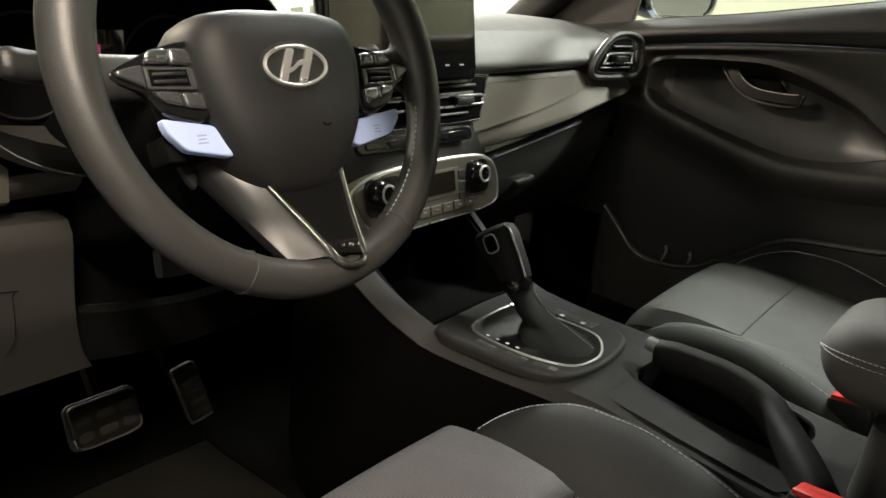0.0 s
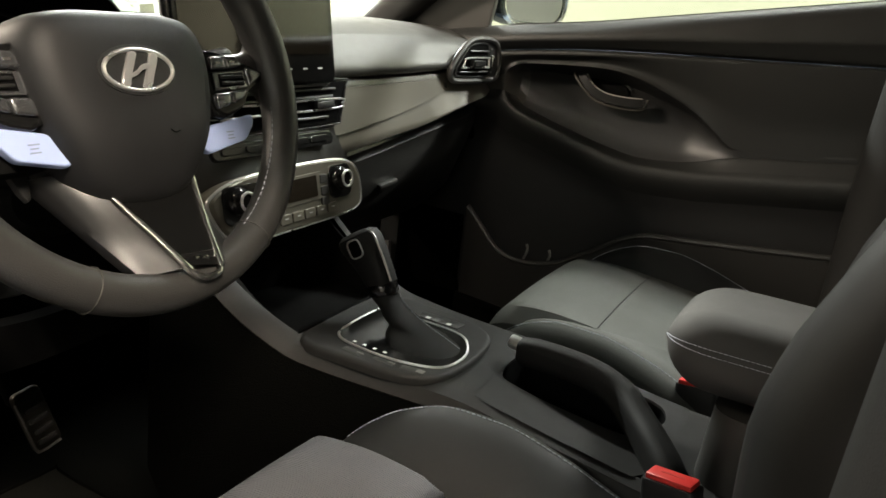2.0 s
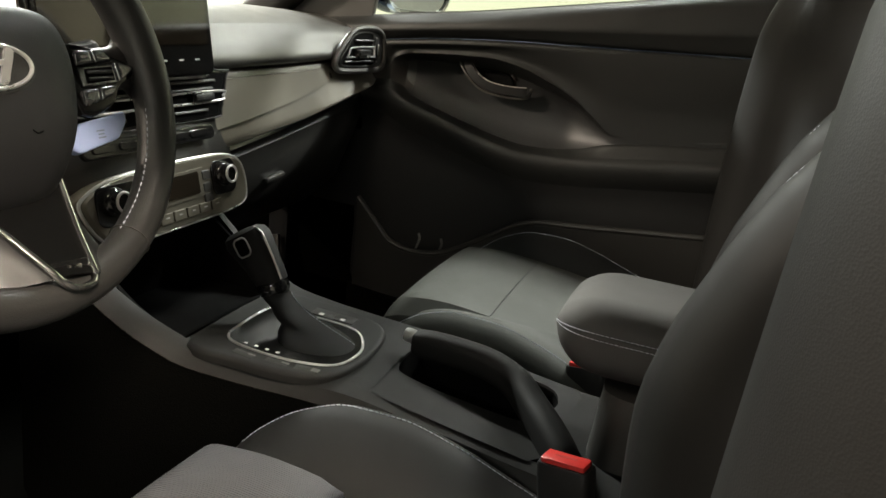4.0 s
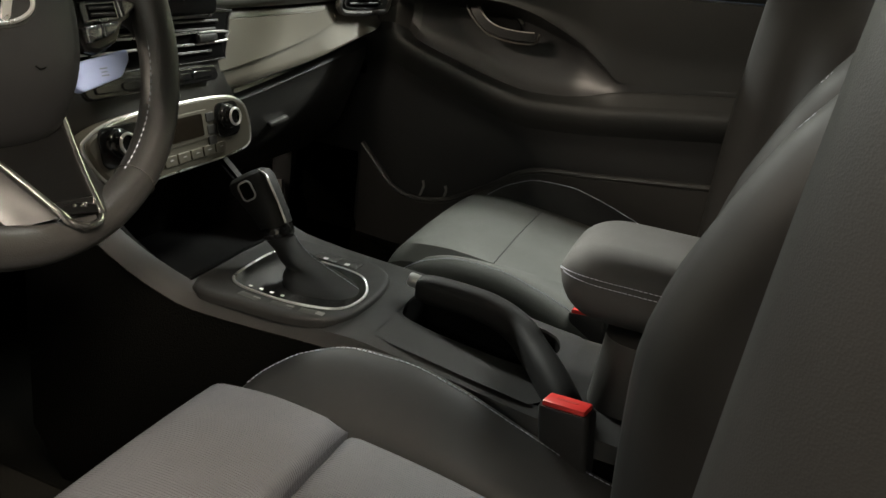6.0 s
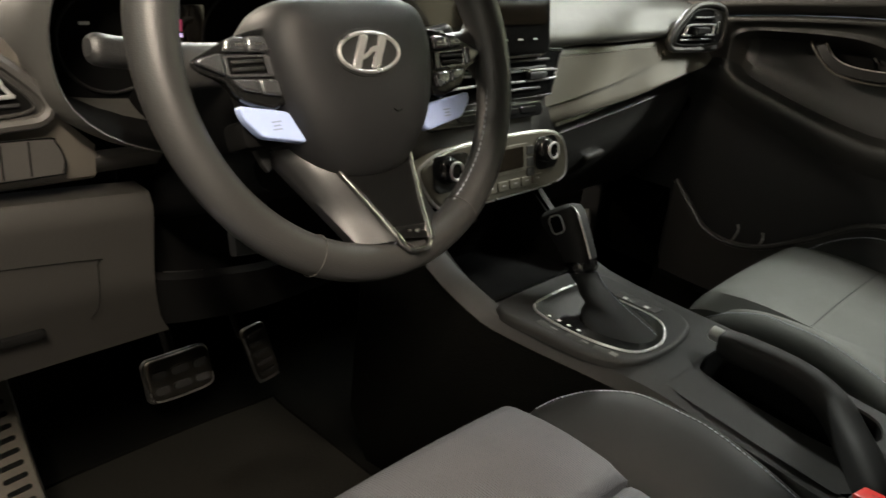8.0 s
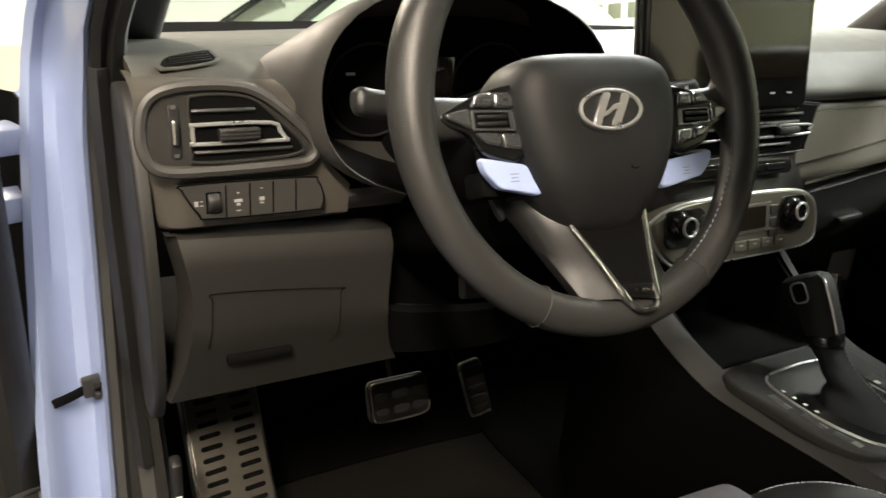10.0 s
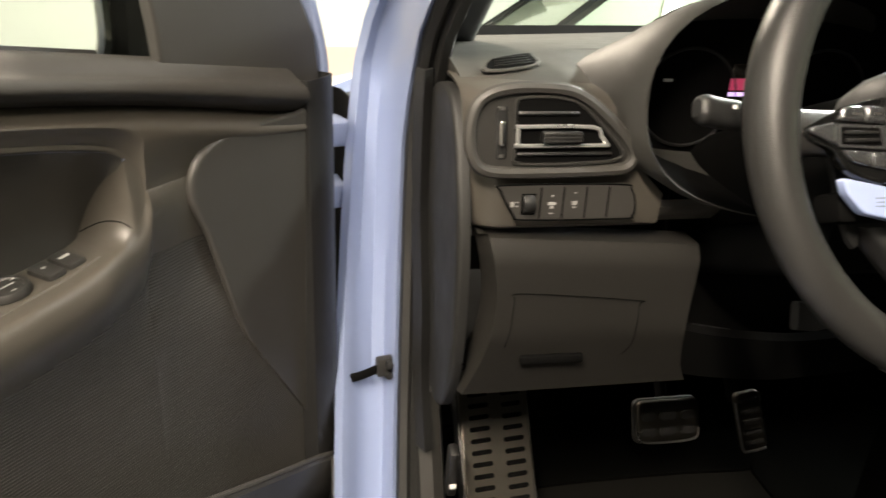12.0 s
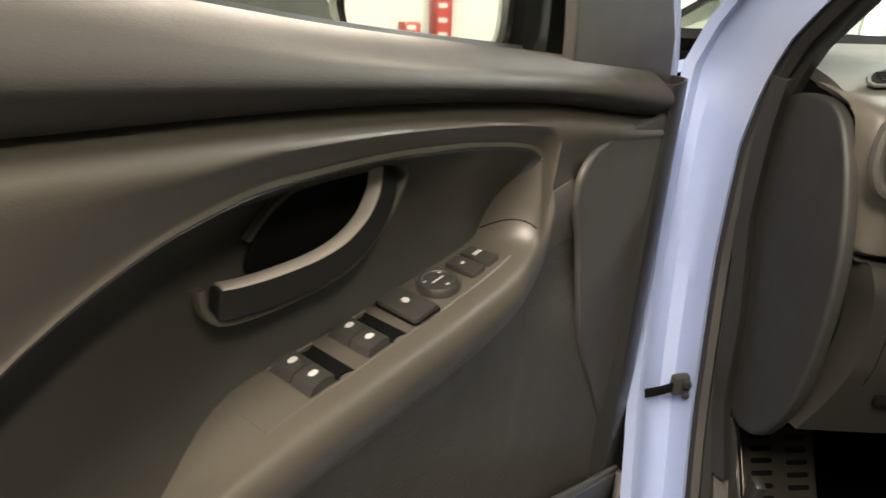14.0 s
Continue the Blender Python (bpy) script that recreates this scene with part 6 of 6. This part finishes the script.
# ---- centre console ----
def console():
    c = thing("centre_console", "dark plastic centre console between the seats", "console")
    ctr = [(0.20, -0.015), (-0.16, -0.028), (-0.30, -0.01), (-0.60, 0.0)]
    rows = []
    for y in np.linspace(0.22, -0.80, 52):
        x0 = smooth_lerp([(-0.16, -0.005), (0.22, -0.010)], y)
        hw = smooth_lerp([(-0.80, 0.115), (-0.45, 0.112), (-0.30, 0.108), (-0.16, 0.112), (0.0, 0.125), (0.12, 0.14), (0.22, 0.15)], y)
        z = smooth_lerp([(-0.80, 0.56), (-0.40, 0.552), (-0.25, 0.566), (-0.16, 0.577), (-0.06, 0.577), (0.02, 0.580), (0.08, 0.600), (0.12, 0.622), (0.16, 0.650), (0.22, 0.69)], y)
        rows.append([(x0 + x, y, zz) for x, zz in ((-hw + 0.02, 0.24), (-hw - 0.02, 0.36), (-hw - 0.012, z - 0.05), (-hw, z - 0.018), (-hw + 0.010, z - 0.004), (-hw + 0.026, z), (0, z + 0.002), (hw - 0.026, z), (hw - 0.010, z - 0.004), (hw, z - 0.018), (hw + 0.012, z - 0.05), (hw + 0.02, 0.36), (hw - 0.02, 0.24))])
    # the body's top is left open over cubby and cup holder
    bm, low = bmesh.new(), bmesh.new()
    vs = [[bm.verts.new(p) for p in r] for r in rows]
    lv = [[low.verts.new(p) for p in r] for r in rows]
    for n, (a, b) in enumerate(zip(vs, vs[1:])):
        yy = (a[0].co.y + b[0].co.y) / 2
        for i in range(12):
            if i in (5, 6) and (yy > 0.045 or -0.372 < yy < -0.172):
                continue
            (low if i in (0, 1, 2, 9, 10, 11) else bm).faces.new([(lv if i in (0, 1, 2, 9, 10, 11) else vs)[j][q] for j, q in ((n, i), (n, i + 1), (n + 1, i + 1), (n + 1, i))])
    for q in (bm, low):
        bmesh.ops.delete(q, geom=[v for v in q.verts if not v.link_faces], context="VERTS")
    part("body", bm, "consoleplastic", c)
    # lower side faces take the near-black carpet colour as their shade
    part("side_carpet_shade", low, "carpet", c, "carpeted console side, near black for its shade")
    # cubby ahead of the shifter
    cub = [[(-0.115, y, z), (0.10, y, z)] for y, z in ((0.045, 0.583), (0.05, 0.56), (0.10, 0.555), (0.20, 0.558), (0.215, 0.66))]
    # void black put in as the shade inside the cubby
    k = part("cubby", surf(cub, 0.004), "black", c, "storage cubby, its shade put in as black")
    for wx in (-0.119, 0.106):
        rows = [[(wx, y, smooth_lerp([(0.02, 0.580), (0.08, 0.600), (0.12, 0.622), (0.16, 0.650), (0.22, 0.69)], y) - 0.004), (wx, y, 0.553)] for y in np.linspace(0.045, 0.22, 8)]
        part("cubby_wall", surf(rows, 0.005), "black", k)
    sock = part("power_socket", lathe([(0.013, 0), (0.014, 0.004), (0.011, 0.007), (0.010, 0.002), (0.0005, 0.002)], 20, at=facing(-0.055, 0.205, 0.605)), "dark", k, "round black power socket")
    part("socket_lid", box(0.012, 0.003, 0.004, 0.001, pose(-0.055, 0.197, 0.612)), "silver", sock)
    # cup holder: a rounded mouth let into the top, its well blackened for shade
    mouth = spl2([(-0.033, -0.198), (-0.022, -0.185), (0.007, -0.180), (0.045, -0.184), (0.064, -0.200), (0.072, -0.270), (0.072, -0.340), (0.052, -0.360), (0.024, -0.360), (-0.018, -0.342), (-0.029, -0.320), (-0.034, -0.25)], 3)
    def top_z(y):
        return smooth_lerp([(-0.80, 0.56), (-0.40, 0.552), (-0.25, 0.566), (-0.16, 0.577), (-0.06, 0.577), (0.02, 0.580), (0.08, 0.600)], y) + 0.0006
    outer = []
    for x, y in mouth:
        u, v = (x + 0.002) / 0.078, (y + 0.271) / 0.095
        m = max(abs(u), abs(v))
        outer.append((-0.002 + u / m * 0.091, -0.271 + v / m * 0.112))
    rows = [[(x, y, top_z(y)) for x, y in outer], [(x, y, top_z(y)) for x, y in mouth], [(x * 0.985, y, top_z(y) - 0.003) for x, y in mouth], [(x * 0.96, -0.269 + (y + 0.269) * 0.97, 0.54) for x, y in mouth], [(x * 0.9, -0.269 + (y + 0.269) * 0.92, 0.495) for x, y in mouth], [(x * 0.05, -0.269 + (y + 0.269) * 0.05, 0.494) for x, y in mouth]]
    part("cup_rim", surf(rows[:3], close=True), "consoleplastic", c)
    part("cup_well", surf(rows[2:], close=True), "black", c, "open cup holder, its shade put in as black")
    return c


console()


def shifter():
    t = thing("gear_selector", "black automatic gear selector with a leather boot", "gear lever")
    # raised surround
    sx, sy = -0.022, -0.052
    out = spl2([(-0.098, 0.085), (-0.03, 0.095), (0.05, 0.095), (0.092, 0.080), (0.096, 0.02), (0.090, -0.04), (0.070, -0.080), (0.03, -0.096), (-0.03, -0.098), (-0.075, -0.084), (-0.096, -0.045), (-0.102, 0.02)], 4)
    at = Matrix.Translation((sx, sy, 0.573))
    part("surround", plate(out, 0.012, 0.006, 4, at=at), "consoleplastic", t, "dark plastic selector surround")
    ring = spl2([(p[0] - sx, p[1] - sy) for p in ((-0.093, -0.014), (-0.080, 0.006), (-0.053, 0.011), (0.000, 0.012), (0.016, 0.002), (0.021, -0.060), (0.016, -0.108), (-0.009, -0.131), (-0.040, -0.140), (-0.075, -0.132), (-0.091, -0.100), (-0.0965, -0.060))], 4)
    part("chrome_ring", tube([at @ Vector((p[0], p[1], 0.0125)) for p in ring], 0.0017, 8, True), "emblem", t, "thin polished chrome ring")
    part("gate", plate(ring, 0.0128, 0, at=at), "gloss", t, "gloss black gate plate")
    for k in range(4):
        part("gear_mark", box(0.0034, 0.0040, 0.0005, 0, at @ pose(-0.065, 0.030 - 0.014 * k, 0.0131)), "white", t)
    for k, yy in enumerate((0.030, -0.010, -0.045)):
        b = part("button", box(0.011, 0.028, 0.004, 0.001, at @ pose(-0.086 + 0.004 * k, yy - 0.012, 0.0105, 0, 0, -6 + 8 * k)), "hard", t)
        part("button_mark", box(0.0025 if k < 2 else 0.007, 0.009, 0.0004, 0, at @ pose(-0.085 + 0.004 * k, yy - 0.022, 0.0128)), "silver", b)
    for k in range(2):
        b = part("button", box(0.020, 0.030, 0.004, 0.001, at @ pose(0.060, 0.000 - 0.030 * k, 0.0115)), "hard", t)
        part("button_mark", box(0.006, 0.006, 0.0004, 0, at @ pose(0.054, 0.000 - 0.030 * k, 0.0139)), "white", b)
    # boot
    base = Vector((-0.036, -0.086, 0.585))
    topc = Vector((-0.020, -0.014, 0.628))
    rings = []
    for f in np.linspace(0, 1, 20):
        c = base.lerp(topc, f) + Vector((0.004 * math.sin(math.pi * f), 0.018 * math.sin(math.pi * f) * f, 0))
        rx = smooth_lerp([(0, 0.038), (0.12, 0.032), (0.32, 0.023), (0.55, 0.0185), (1, 0.0165)], f)
        ry = smooth_lerp([(0, 0.046), (0.12, 0.040), (0.32, 0.028), (0.55, 0.0205), (1, 0.0185)], f)
        fold = 0.0026 * math.sin(f * 17) * (1 - f)
        rings.append([(c.x + (rx + fold) * math.cos(a) * (1 + 0.07 * math.sin(3 * a + 5 * f) * (1 - f)), c.y + (ry + fold) * math.sin(a), c.z) for a in np.linspace(0, 2 * math.pi, 25)[:-1]])
    bt = part("boot", loft(rings), "grip", t, "creased dark leather boot")
    seam = []
    for f in np.linspace(0.04, 0.98, 14):
        c = base.lerp(topc, f) + Vector((0.004 * math.sin(math.pi * f), 0.018 * math.sin(math.pi * f) * f, 0))
        rx = smooth_lerp([(0, 0.038), (0.12, 0.032), (0.32, 0.023), (0.55, 0.0185), (1, 0.0165)], f)
        ry = smooth_lerp([(0, 0.046), (0.12, 0.040), (0.32, 0.028), (0.55, 0.0205), (1, 0.0185)], f)
        seam.append((c.x + rx * 0.34, c.y - ry * 0.97 - 0.001, c.z + 0.001))
    dashes(seam, bt, "boot_stitching", 0.002, 0.003, 0.0004)
    part("collar", lathe([(0.0185, -0.004), (0.0195, 0.0), (0.0195, 0.006), (0.018, 0.010)], 20, at=Matrix.Translation((-0.020, -0.013, 0.628)) @ pose(0, 0, 0, -22, 0, 0)), "gloss", t)
    # knob: a tall rounded head leaning forward
    ax = Vector((-0.002, 0.56, 0.83)).normalized()
    bx = Vector((1, 0, 0))
    by = ax.cross(bx).normalized()
    rings = []
    for f, rx, ry, off in ((0.0, 0.017, 0.018, 0), (0.10, 0.0175, 0.0195, 0), (0.35, 0.0185, 0.022, 0.001), (0.62, 0.0205, 0.026, 0.003), (0.82, 0.0215, 0.0285, 0.005), (0.94, 0.019, 0.0265, 0.006), (1.0, 0.0125, 0.020, 0.007), (1.015, 0.004, 0.008, 0.007)):
        c = Vector((-0.020, -0.012, 0.635)) + ax * 0.072 * f + by * off
        rings.append([c + bx * rx * math.copysign(abs(math.cos(a)) ** 0.8, math.cos(a)) + by * ry * math.copysign(abs(math.sin(a)) ** 0.8, math.sin(a)) for a in np.linspace(0, 2 * math.pi, 25)[:-1]])
    kn = part("knob", loft(rings), "grip", t, "smooth dark leather gear knob")
    for sgn in (-1,):
        pts = [Vector((-0.020, -0.012, 0.635)) + ax * 0.072 * f + bx * sgn * r - by * o for f, r, o in ((0.02, 0.0070, 0.0185), (0.35, 0.0075, 0.0215), (0.65, 0.0085, 0.0235), (0.84, 0.0085, 0.0235), (0.97, 0.008, 0.0165))]
        part("knob_trim", tube(spl(pts, 4), 0.0013, 6), "silver", kn, "chrome trim line")
    f = basis(Vector((-0.020, -0.012, 0.635)) + ax * 0.053 + bx * -0.0205, by, ax, -bx)
    part("release_button", plate(rounded(0.017, 0.020, 0.005), 0.003, 0.001, 2, at=f), "black", kn, "black release button")
    part("button_rim", tube([f @ Vector((p[0], p[1], 0.0028)) for p in rounded(0.019, 0.022, 0.006)], 0.0011, 6, True, up=-bx), "emblem", kn)


shifter()


def handbrake():
    t = thing("handbrake", "dark leather handbrake lever with a chrome button", "handbrake")
    path = spl([(0.012, -0.188, 0.5945), (0.012, -0.215, 0.596), (0.012, -0.255, 0.5955), (0.010, -0.288, 0.592), (0.000, -0.318, 0.585), (-0.024, -0.343, 0.577), (-0.052, -0.368, 0.570), (-0.080, -0.394, 0.556), (-0.096, -0.41, 0.53)], 5)
    part("grip", sweep(path, rounded(0.030, 0.036, 0.012, 4), up=(0, 0, 1), scale=lambda f: lerp([(0, 0.72), (0.03, 0.86), (0.10, 0.96), (0.45, 1.00), (0.7, 1.05), (1.0, 1.15)], f)), "grip", t)
    part("button", lathe([(0.0085, 0.0), (0.0085, 0.010), (0.0075, 0.013), (0.003, 0.014)], 20, at=basis((0.012, -0.188, 0.601), (1, 0, 0), (0, 0.10, -0.99), (0, 0.99, 0.10))), "emblem", t, "chrome release button")
    part("gaiter", loft([[(0.012 + p[0], -0.372 + p[1] - 0.02 * k, z) for p in rounded(0.06 * q, 0.06 * q, 0.02)] for k, q, z in ((0, 1.2, 0.49), (0.3, 1.0, 0.52), (0.8, 0.75, 0.535))]), "black", t)


handbrake()


def armrest():
    t = thing("armrest", "dark leather centre armrest with double stitching", "armrest")
    rings = []
    for f in [0, 0.004, 0.015, 0.03, 0.05, 0.08, 0.11, 0.15, 0.2, 0.3, 0.45, 0.6, 0.8, 1.0]:
        y = -0.352 - 0.30 * f
        e = min(1.0, f / 0.20)
        k = math.sqrt(max(0.03, 1 - (1 - e) ** 2.4))
        rings.append([(0.030 + p[0] * (0.50 + 0.50 * k), y, 0.672 + 0.006 * (1 - k) + p[1] * k + 0.004 * f) for p in rounded(0.155, 0.084, 0.036, 6)])
    p = part("pad", loft(rings), "armpad", t, "padded leather armrest lid")
    for dz in (0.008, 0.0145):
        pts = []
        for f in np.linspace(0.0, 0.75, 30):
            e = min(1.0, f / 0.20)
            k = math.sqrt(max(0.03, 1 - (1 - e) ** 2.4))
            pts.append((0.030 - 0.0780 * (0.50 + 0.50 * k), -0.352 - 0.30 * f, 0.672 + 0.006 * (1 - k) + dz * k + 0.004 * f))
        dashes(pts, p, "lid_stitching", 0.0014, 0.0035, 0.0004)
    rings = [[(0.02 + q[0] * k, -0.56 + q[1] * (0.9 + 0.1 * k), z) for q in rounded(0.17, 0.30, 0.03)] for k, z in ((1.10, 0.50), (1.0, 0.56), (0.86, 0.60), (0.80, 0.625))]
    part("bin", loft(rings), "hard", t, "dark plastic storage bin")


armrest()


def buckle(p, turn, name_label):
    t = thing("seat_belt_buckle", name_label, "seat belt buckle", Matrix.Translation(p) @ pose(0, 0, 0, 0, 0, turn) @ pose(0, 0, 0, 0, 10, 0), "seat belt buckles")
    part("shell", loft([[(q[0] * k, q[1] * k, z) for q in rounded(0.052, 0.026, 0.006)] for k, z in ((0.85, -0.085), (0.95, -0.075), (1.0, -0.015), (1.0, -0.003), (0.95, 0.0))]), "dark", t)
    part("button", box(0.044, 0.020, 0.008, 0.002, pose(0, 0, 0.001)), "red", t, "bright red release button")
    part("press_mark", box(0.022, 0.003, 0.0004, 0, pose(0, -0.001, 0.0051)), "redpaint", t)
    part("strap", box(0.040, 0.006, 0.12, 0.002, pose(0, 0.006, -0.13)), "rubber", t)
    part("wire", tube(spl([(-0.016, -0.0145, -0.070), (0, -0.017, -0.074), (0.016, -0.0145, -0.068)], 4), 0.0016, 6), "yellow", t, "thin yellow wire")


buckle((-0.128, -0.402, 0.588), 76, "black seat belt buckle with a red button by the driver's seat")
buckle((0.156, -0.375, 0.556), 80, "black seat belt buckle with a red button by the passenger seat")


# ---- footwell ----
def pedals():
    at = facing(-0.340, 0.408, 0.383, 20)
    b = thing("brake_pedal", "brushed aluminium brake pedal with rubber studs", "pedal", at)
    part("plate", plate(rounded(0.094, 0.060, 0.010), 0.010, 0.003, 3), "alu", b)
    part("rubber_pad", plate(rounded(0.098, 0.064, 0.011), 0.006, 0.002, 2, at=pose(0, 0, -0.004)), "rubber", b)
    for i in range(3):
        for j in range(2):
            part("stud", plate(rounded(0.022 + 0.005 * (i == 1), 0.0125, 0.006), 0.0035, 0.001, 2, at=pose(-0.030 + 0.030 * i, -0.014 + 0.022 * j, 0.008)), "rubber", b)
    part("pedal_arm", sweep(spl([(0, 0.0, -0.005), (0.005, 0.06, -0.03), (0.01, 0.20, -0.07)], 4), rounded(0.022, 0.010, 0.003, 2), up=(1, 0, 0)), "black", b)
    # bright tube put in for the light along the brake's lower edge
    part("lip", tube(spl([(-0.046, -0.012, 0.009), (-0.040, -0.027, 0.010), (0, -0.0295, 0.011), (0.040, -0.027, 0.010), (0.046, -0.012, 0.009)], 5), 0.0016, 6), "silver", b, "bright tube imitating light on the pedal's edge")
    at = facing(-0.213, 0.402, 0.376, 22) @ pose(0, 0, 0, 0, 0, 8)
    a = thing("accelerator_pedal", "tall brushed aluminium accelerator pedal", "pedal", at)
    part("plate", plate(rounded(0.040, 0.086, 0.008), 0.009, 0.003, 3), "alu", a)
    for j in range(5):
        part("stud", plate(rounded(0.028, 0.007, 0.003), 0.004, 0.001, 2, at=pose(0, -0.031 + 0.0155 * j, 0.008)), "rubber", a)
    # same added bright edge in place of light, on the accelerator
    part("lip", tube(spl([(-0.0195, 0.030, 0.008), (-0.0195, -0.034, 0.008), (-0.012, -0.0425, 0.009), (0.016, -0.0425, 0.009)], 5), 0.0020, 6), "silver", a, "bright tube imitating light on the pedal's edge")
    part("pedal_arm", box(0.016, 0.18, 0.02, 0.004, pose(0, 0.11, -0.03)), "black", a)
    # foot rest
    at = basis((-0.600, 0.335, 0.365), (1, 0, 0), (0.0, 0.62, 0.785), (0.0, -0.785, 0.62))
    f = thing("foot_rest", "perforated aluminium foot rest plate", "foot rest", at)
    part("plate", plate(rounded(0.092, 0.26, 0.010), 0.006, 0.002, 2), "alu", f)
    part("wedge", plate(rounded(0.098, 0.27, 0.010), 0.03, 0.004, 2, at=pose(0, 0, -0.032)), "dark", f)
    for i in range(2):
        for j in range(16):
            part("slot", plate(rounded(0.027, 0.0062, 0.003, 3), 0.0012, 0.0004, 2, at=pose(-0.021 + 0.044 * i, -0.114 + 0.0148 * j, 0.0054, 0, 0, 4)), "black", f)
    # mat with its bound edge
    out = spl2([(-0.545, 0.43), (-0.20, 0.43), (-0.17, 0.38), (-0.17, -0.05), (-0.20, -0.10), (-0.60, -0.10), (-0.64, -0.04), (-0.62, 0.16), (-0.56, 0.26), (-0.548, 0.38)], 4)
    m = thing("floor_mat", "dark carpet floor mat with a bound edge", "mat")
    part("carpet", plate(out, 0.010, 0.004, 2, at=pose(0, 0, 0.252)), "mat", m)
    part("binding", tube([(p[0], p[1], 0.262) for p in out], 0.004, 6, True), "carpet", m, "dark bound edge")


pedals()


FRAME[0] = Matrix()
# ---- other cars and wall fittings in the hall ----
def parked_car(at, paint, name_label, glazing, glass_label):
    c = thing("parked_car", name_label, "car", at)
    side = [(-2.1, 0.30), (-2.12, 0.62), (-2.0, 0.80), (-1.15, 0.96), (-0.95, 1.0), (1.55, 1.0), (1.95, 0.96), (2.05, 0.70), (2.05, 0.30)]
    rows = []
    for u, k in ((-0.88, 0.96), (-0.86, 1.0), (-0.5, 1.02), (0, 1.03), (0.5, 1.02), (0.86, 1.0), (0.88, 0.96)):
        rows.append([(x * (1 - 0.04 * abs(u) ** 3), u, 0.30 + (z - 0.30) * k * (1 - 0.06 * abs(u) ** 4)) for x, z in side])
    part("body", loft(rows), paint, c)
    cab = [(-1.00, 0.97), (-0.35, 1.40), (0.25, 1.48), (1.0, 1.45), (1.6, 1.02)]
    part("glasshouse", loft([[(x, u * (1 - 0.17 * max(0, z - 0.97) / 0.5), z) for x, z in cab] for u in (-0.82, -0.4, 0.4, 0.82)]), glazing, c, glass_label)
    part("roof_panel", loft([[(x, u, z) for x, z in ((-0.38, 1.405), (0.25, 1.49), (1.0, 1.46), (1.0, 1.44), (0.25, 1.46), (-0.36, 1.38))] for u in (-0.66, -0.3, 0.3, 0.66)]), paint, c)
    for sgn in (-1, 1):
        part("front_pillar", sweep([(-1.02, sgn * 0.80, 0.97), (-0.36, sgn * 0.68, 1.41)], rounded(0.06, 0.06, 0.02), up=(0, 1, 0)), "gloss", c)
        part("centre_pillar", sweep([(-0.26, sgn * 0.835, 0.97), (-0.12, sgn * 0.70, 1.44)], rounded(0.10, 0.04, 0.015), up=(0, 1, 0)), paint, c)
        part("headlamp", loft([[(-2.08 + o, sgn * (0.66 + p[0]), 0.70 + p[1]) for p in rounded(0.30 * k, 0.12 * k, 0.04)] for k, o in ((0.6, -0.03), (1.0, 0.01), (1.0, 0.25))]), "headlamp", c, "clear headlamp")
        part("door_mirror", loft([[(-0.78 + o, sgn * (0.98 + p[0]), 1.02 + p[1]) for p in rounded(0.20 * k, 0.14 * k, 0.05)] for k, o in ((0.6, -0.08), (1.0, -0.03), (1.0, 0.04))]), "gloss", c)
        for x in (-1.35, 1.3):
            w = part("wheel", lathe([(0.20, -0.10), (0.31, -0.10), (0.33, -0.06), (0.33, 0.06), (0.31, 0.10), (0.20, 0.10)], 28, at=pose(x, sgn * 0.80, 0.33, 90, 0, 0)), "tyre", c)
            part("rim", lathe([(0.21, -0.09), (0.21, 0.09), (0.05, 0.06)], 10, at=pose(x, sgn * 0.82, 0.33, 90 * sgn, 0, 0)), "silver", w)
    part("grille", box(0.04, 0.9, 0.16, 0.02, pose(-2.11, 0, 0.52)), "gloss", c)
    part("number_plate", box(0.02, 0.52, 0.11, 0.005, pose(-2.135, 0, 0.40)), "white", c, "plain white number plate")
    return c


parked_car(pose(1.20, 4.1, 0, 0, 0, 4), "carwhite", "white car parked across the hall ahead", "carglass", "green tinted windows")
parked_car(pose(-3.1, 4.3, 0, 0, 0, 62), "carsilver", "champagne coloured car parked ahead of the open door", "darkglass", "dark windows")


def hose_cabinet(m, w, h):
    t = thing("hose_cabinet", "red fire equipment cabinet on the wall", "cabinet", m, "fire cabinets")
    part("case", box(w, h, 0.16, 0.01, pose(0, 0, 0.08)), "redpaint", t)
    part("door", box(w * 0.9, h * 0.94, 0.012, 0.004, pose(0, 0, 0.166)), "redpaint", t)
    n = int(h / 0.11)
    for k in range(n):
        part("sign_bar", box(w * 0.5, 0.03, 0.002, 0, pose(0.1 * w, h * (0.42 - 0.84 * k / max(1, n - 1)), 0.173)), "white", t, "white printed bar")


west = basis((-6.0, -1.33, 1.25), (0, 1, 0), (0, 0, 1), (1, 0, 0))
hose_cabinet(west, 0.13, 1.7)
hose_cabinet(basis((-6.0, -1.095, 0.70), (0, 1, 0), (0, 0, 1), (1, 0, 0)), 0.13, 0.45)


def wall_sign():
    t = thing("wall_board", "white board with grey print on the wall", "board", basis((3.6, 4.75, 1.60), (0, -1, 0), (0, 0, 1), (-1, 0, 0)))
    part("panel", box(1.6, 0.92, 0.04, 0.004, pose(0, 0, 0.02)), "white", t)
    for k in range(5):
        part("print_bar", box(0.16, 0.12, 0.004, 0.001, pose(-0.5 + 0.24 * k, -0.30, 0.042)), "cream", t, "grey printed bar")


wall_sign()
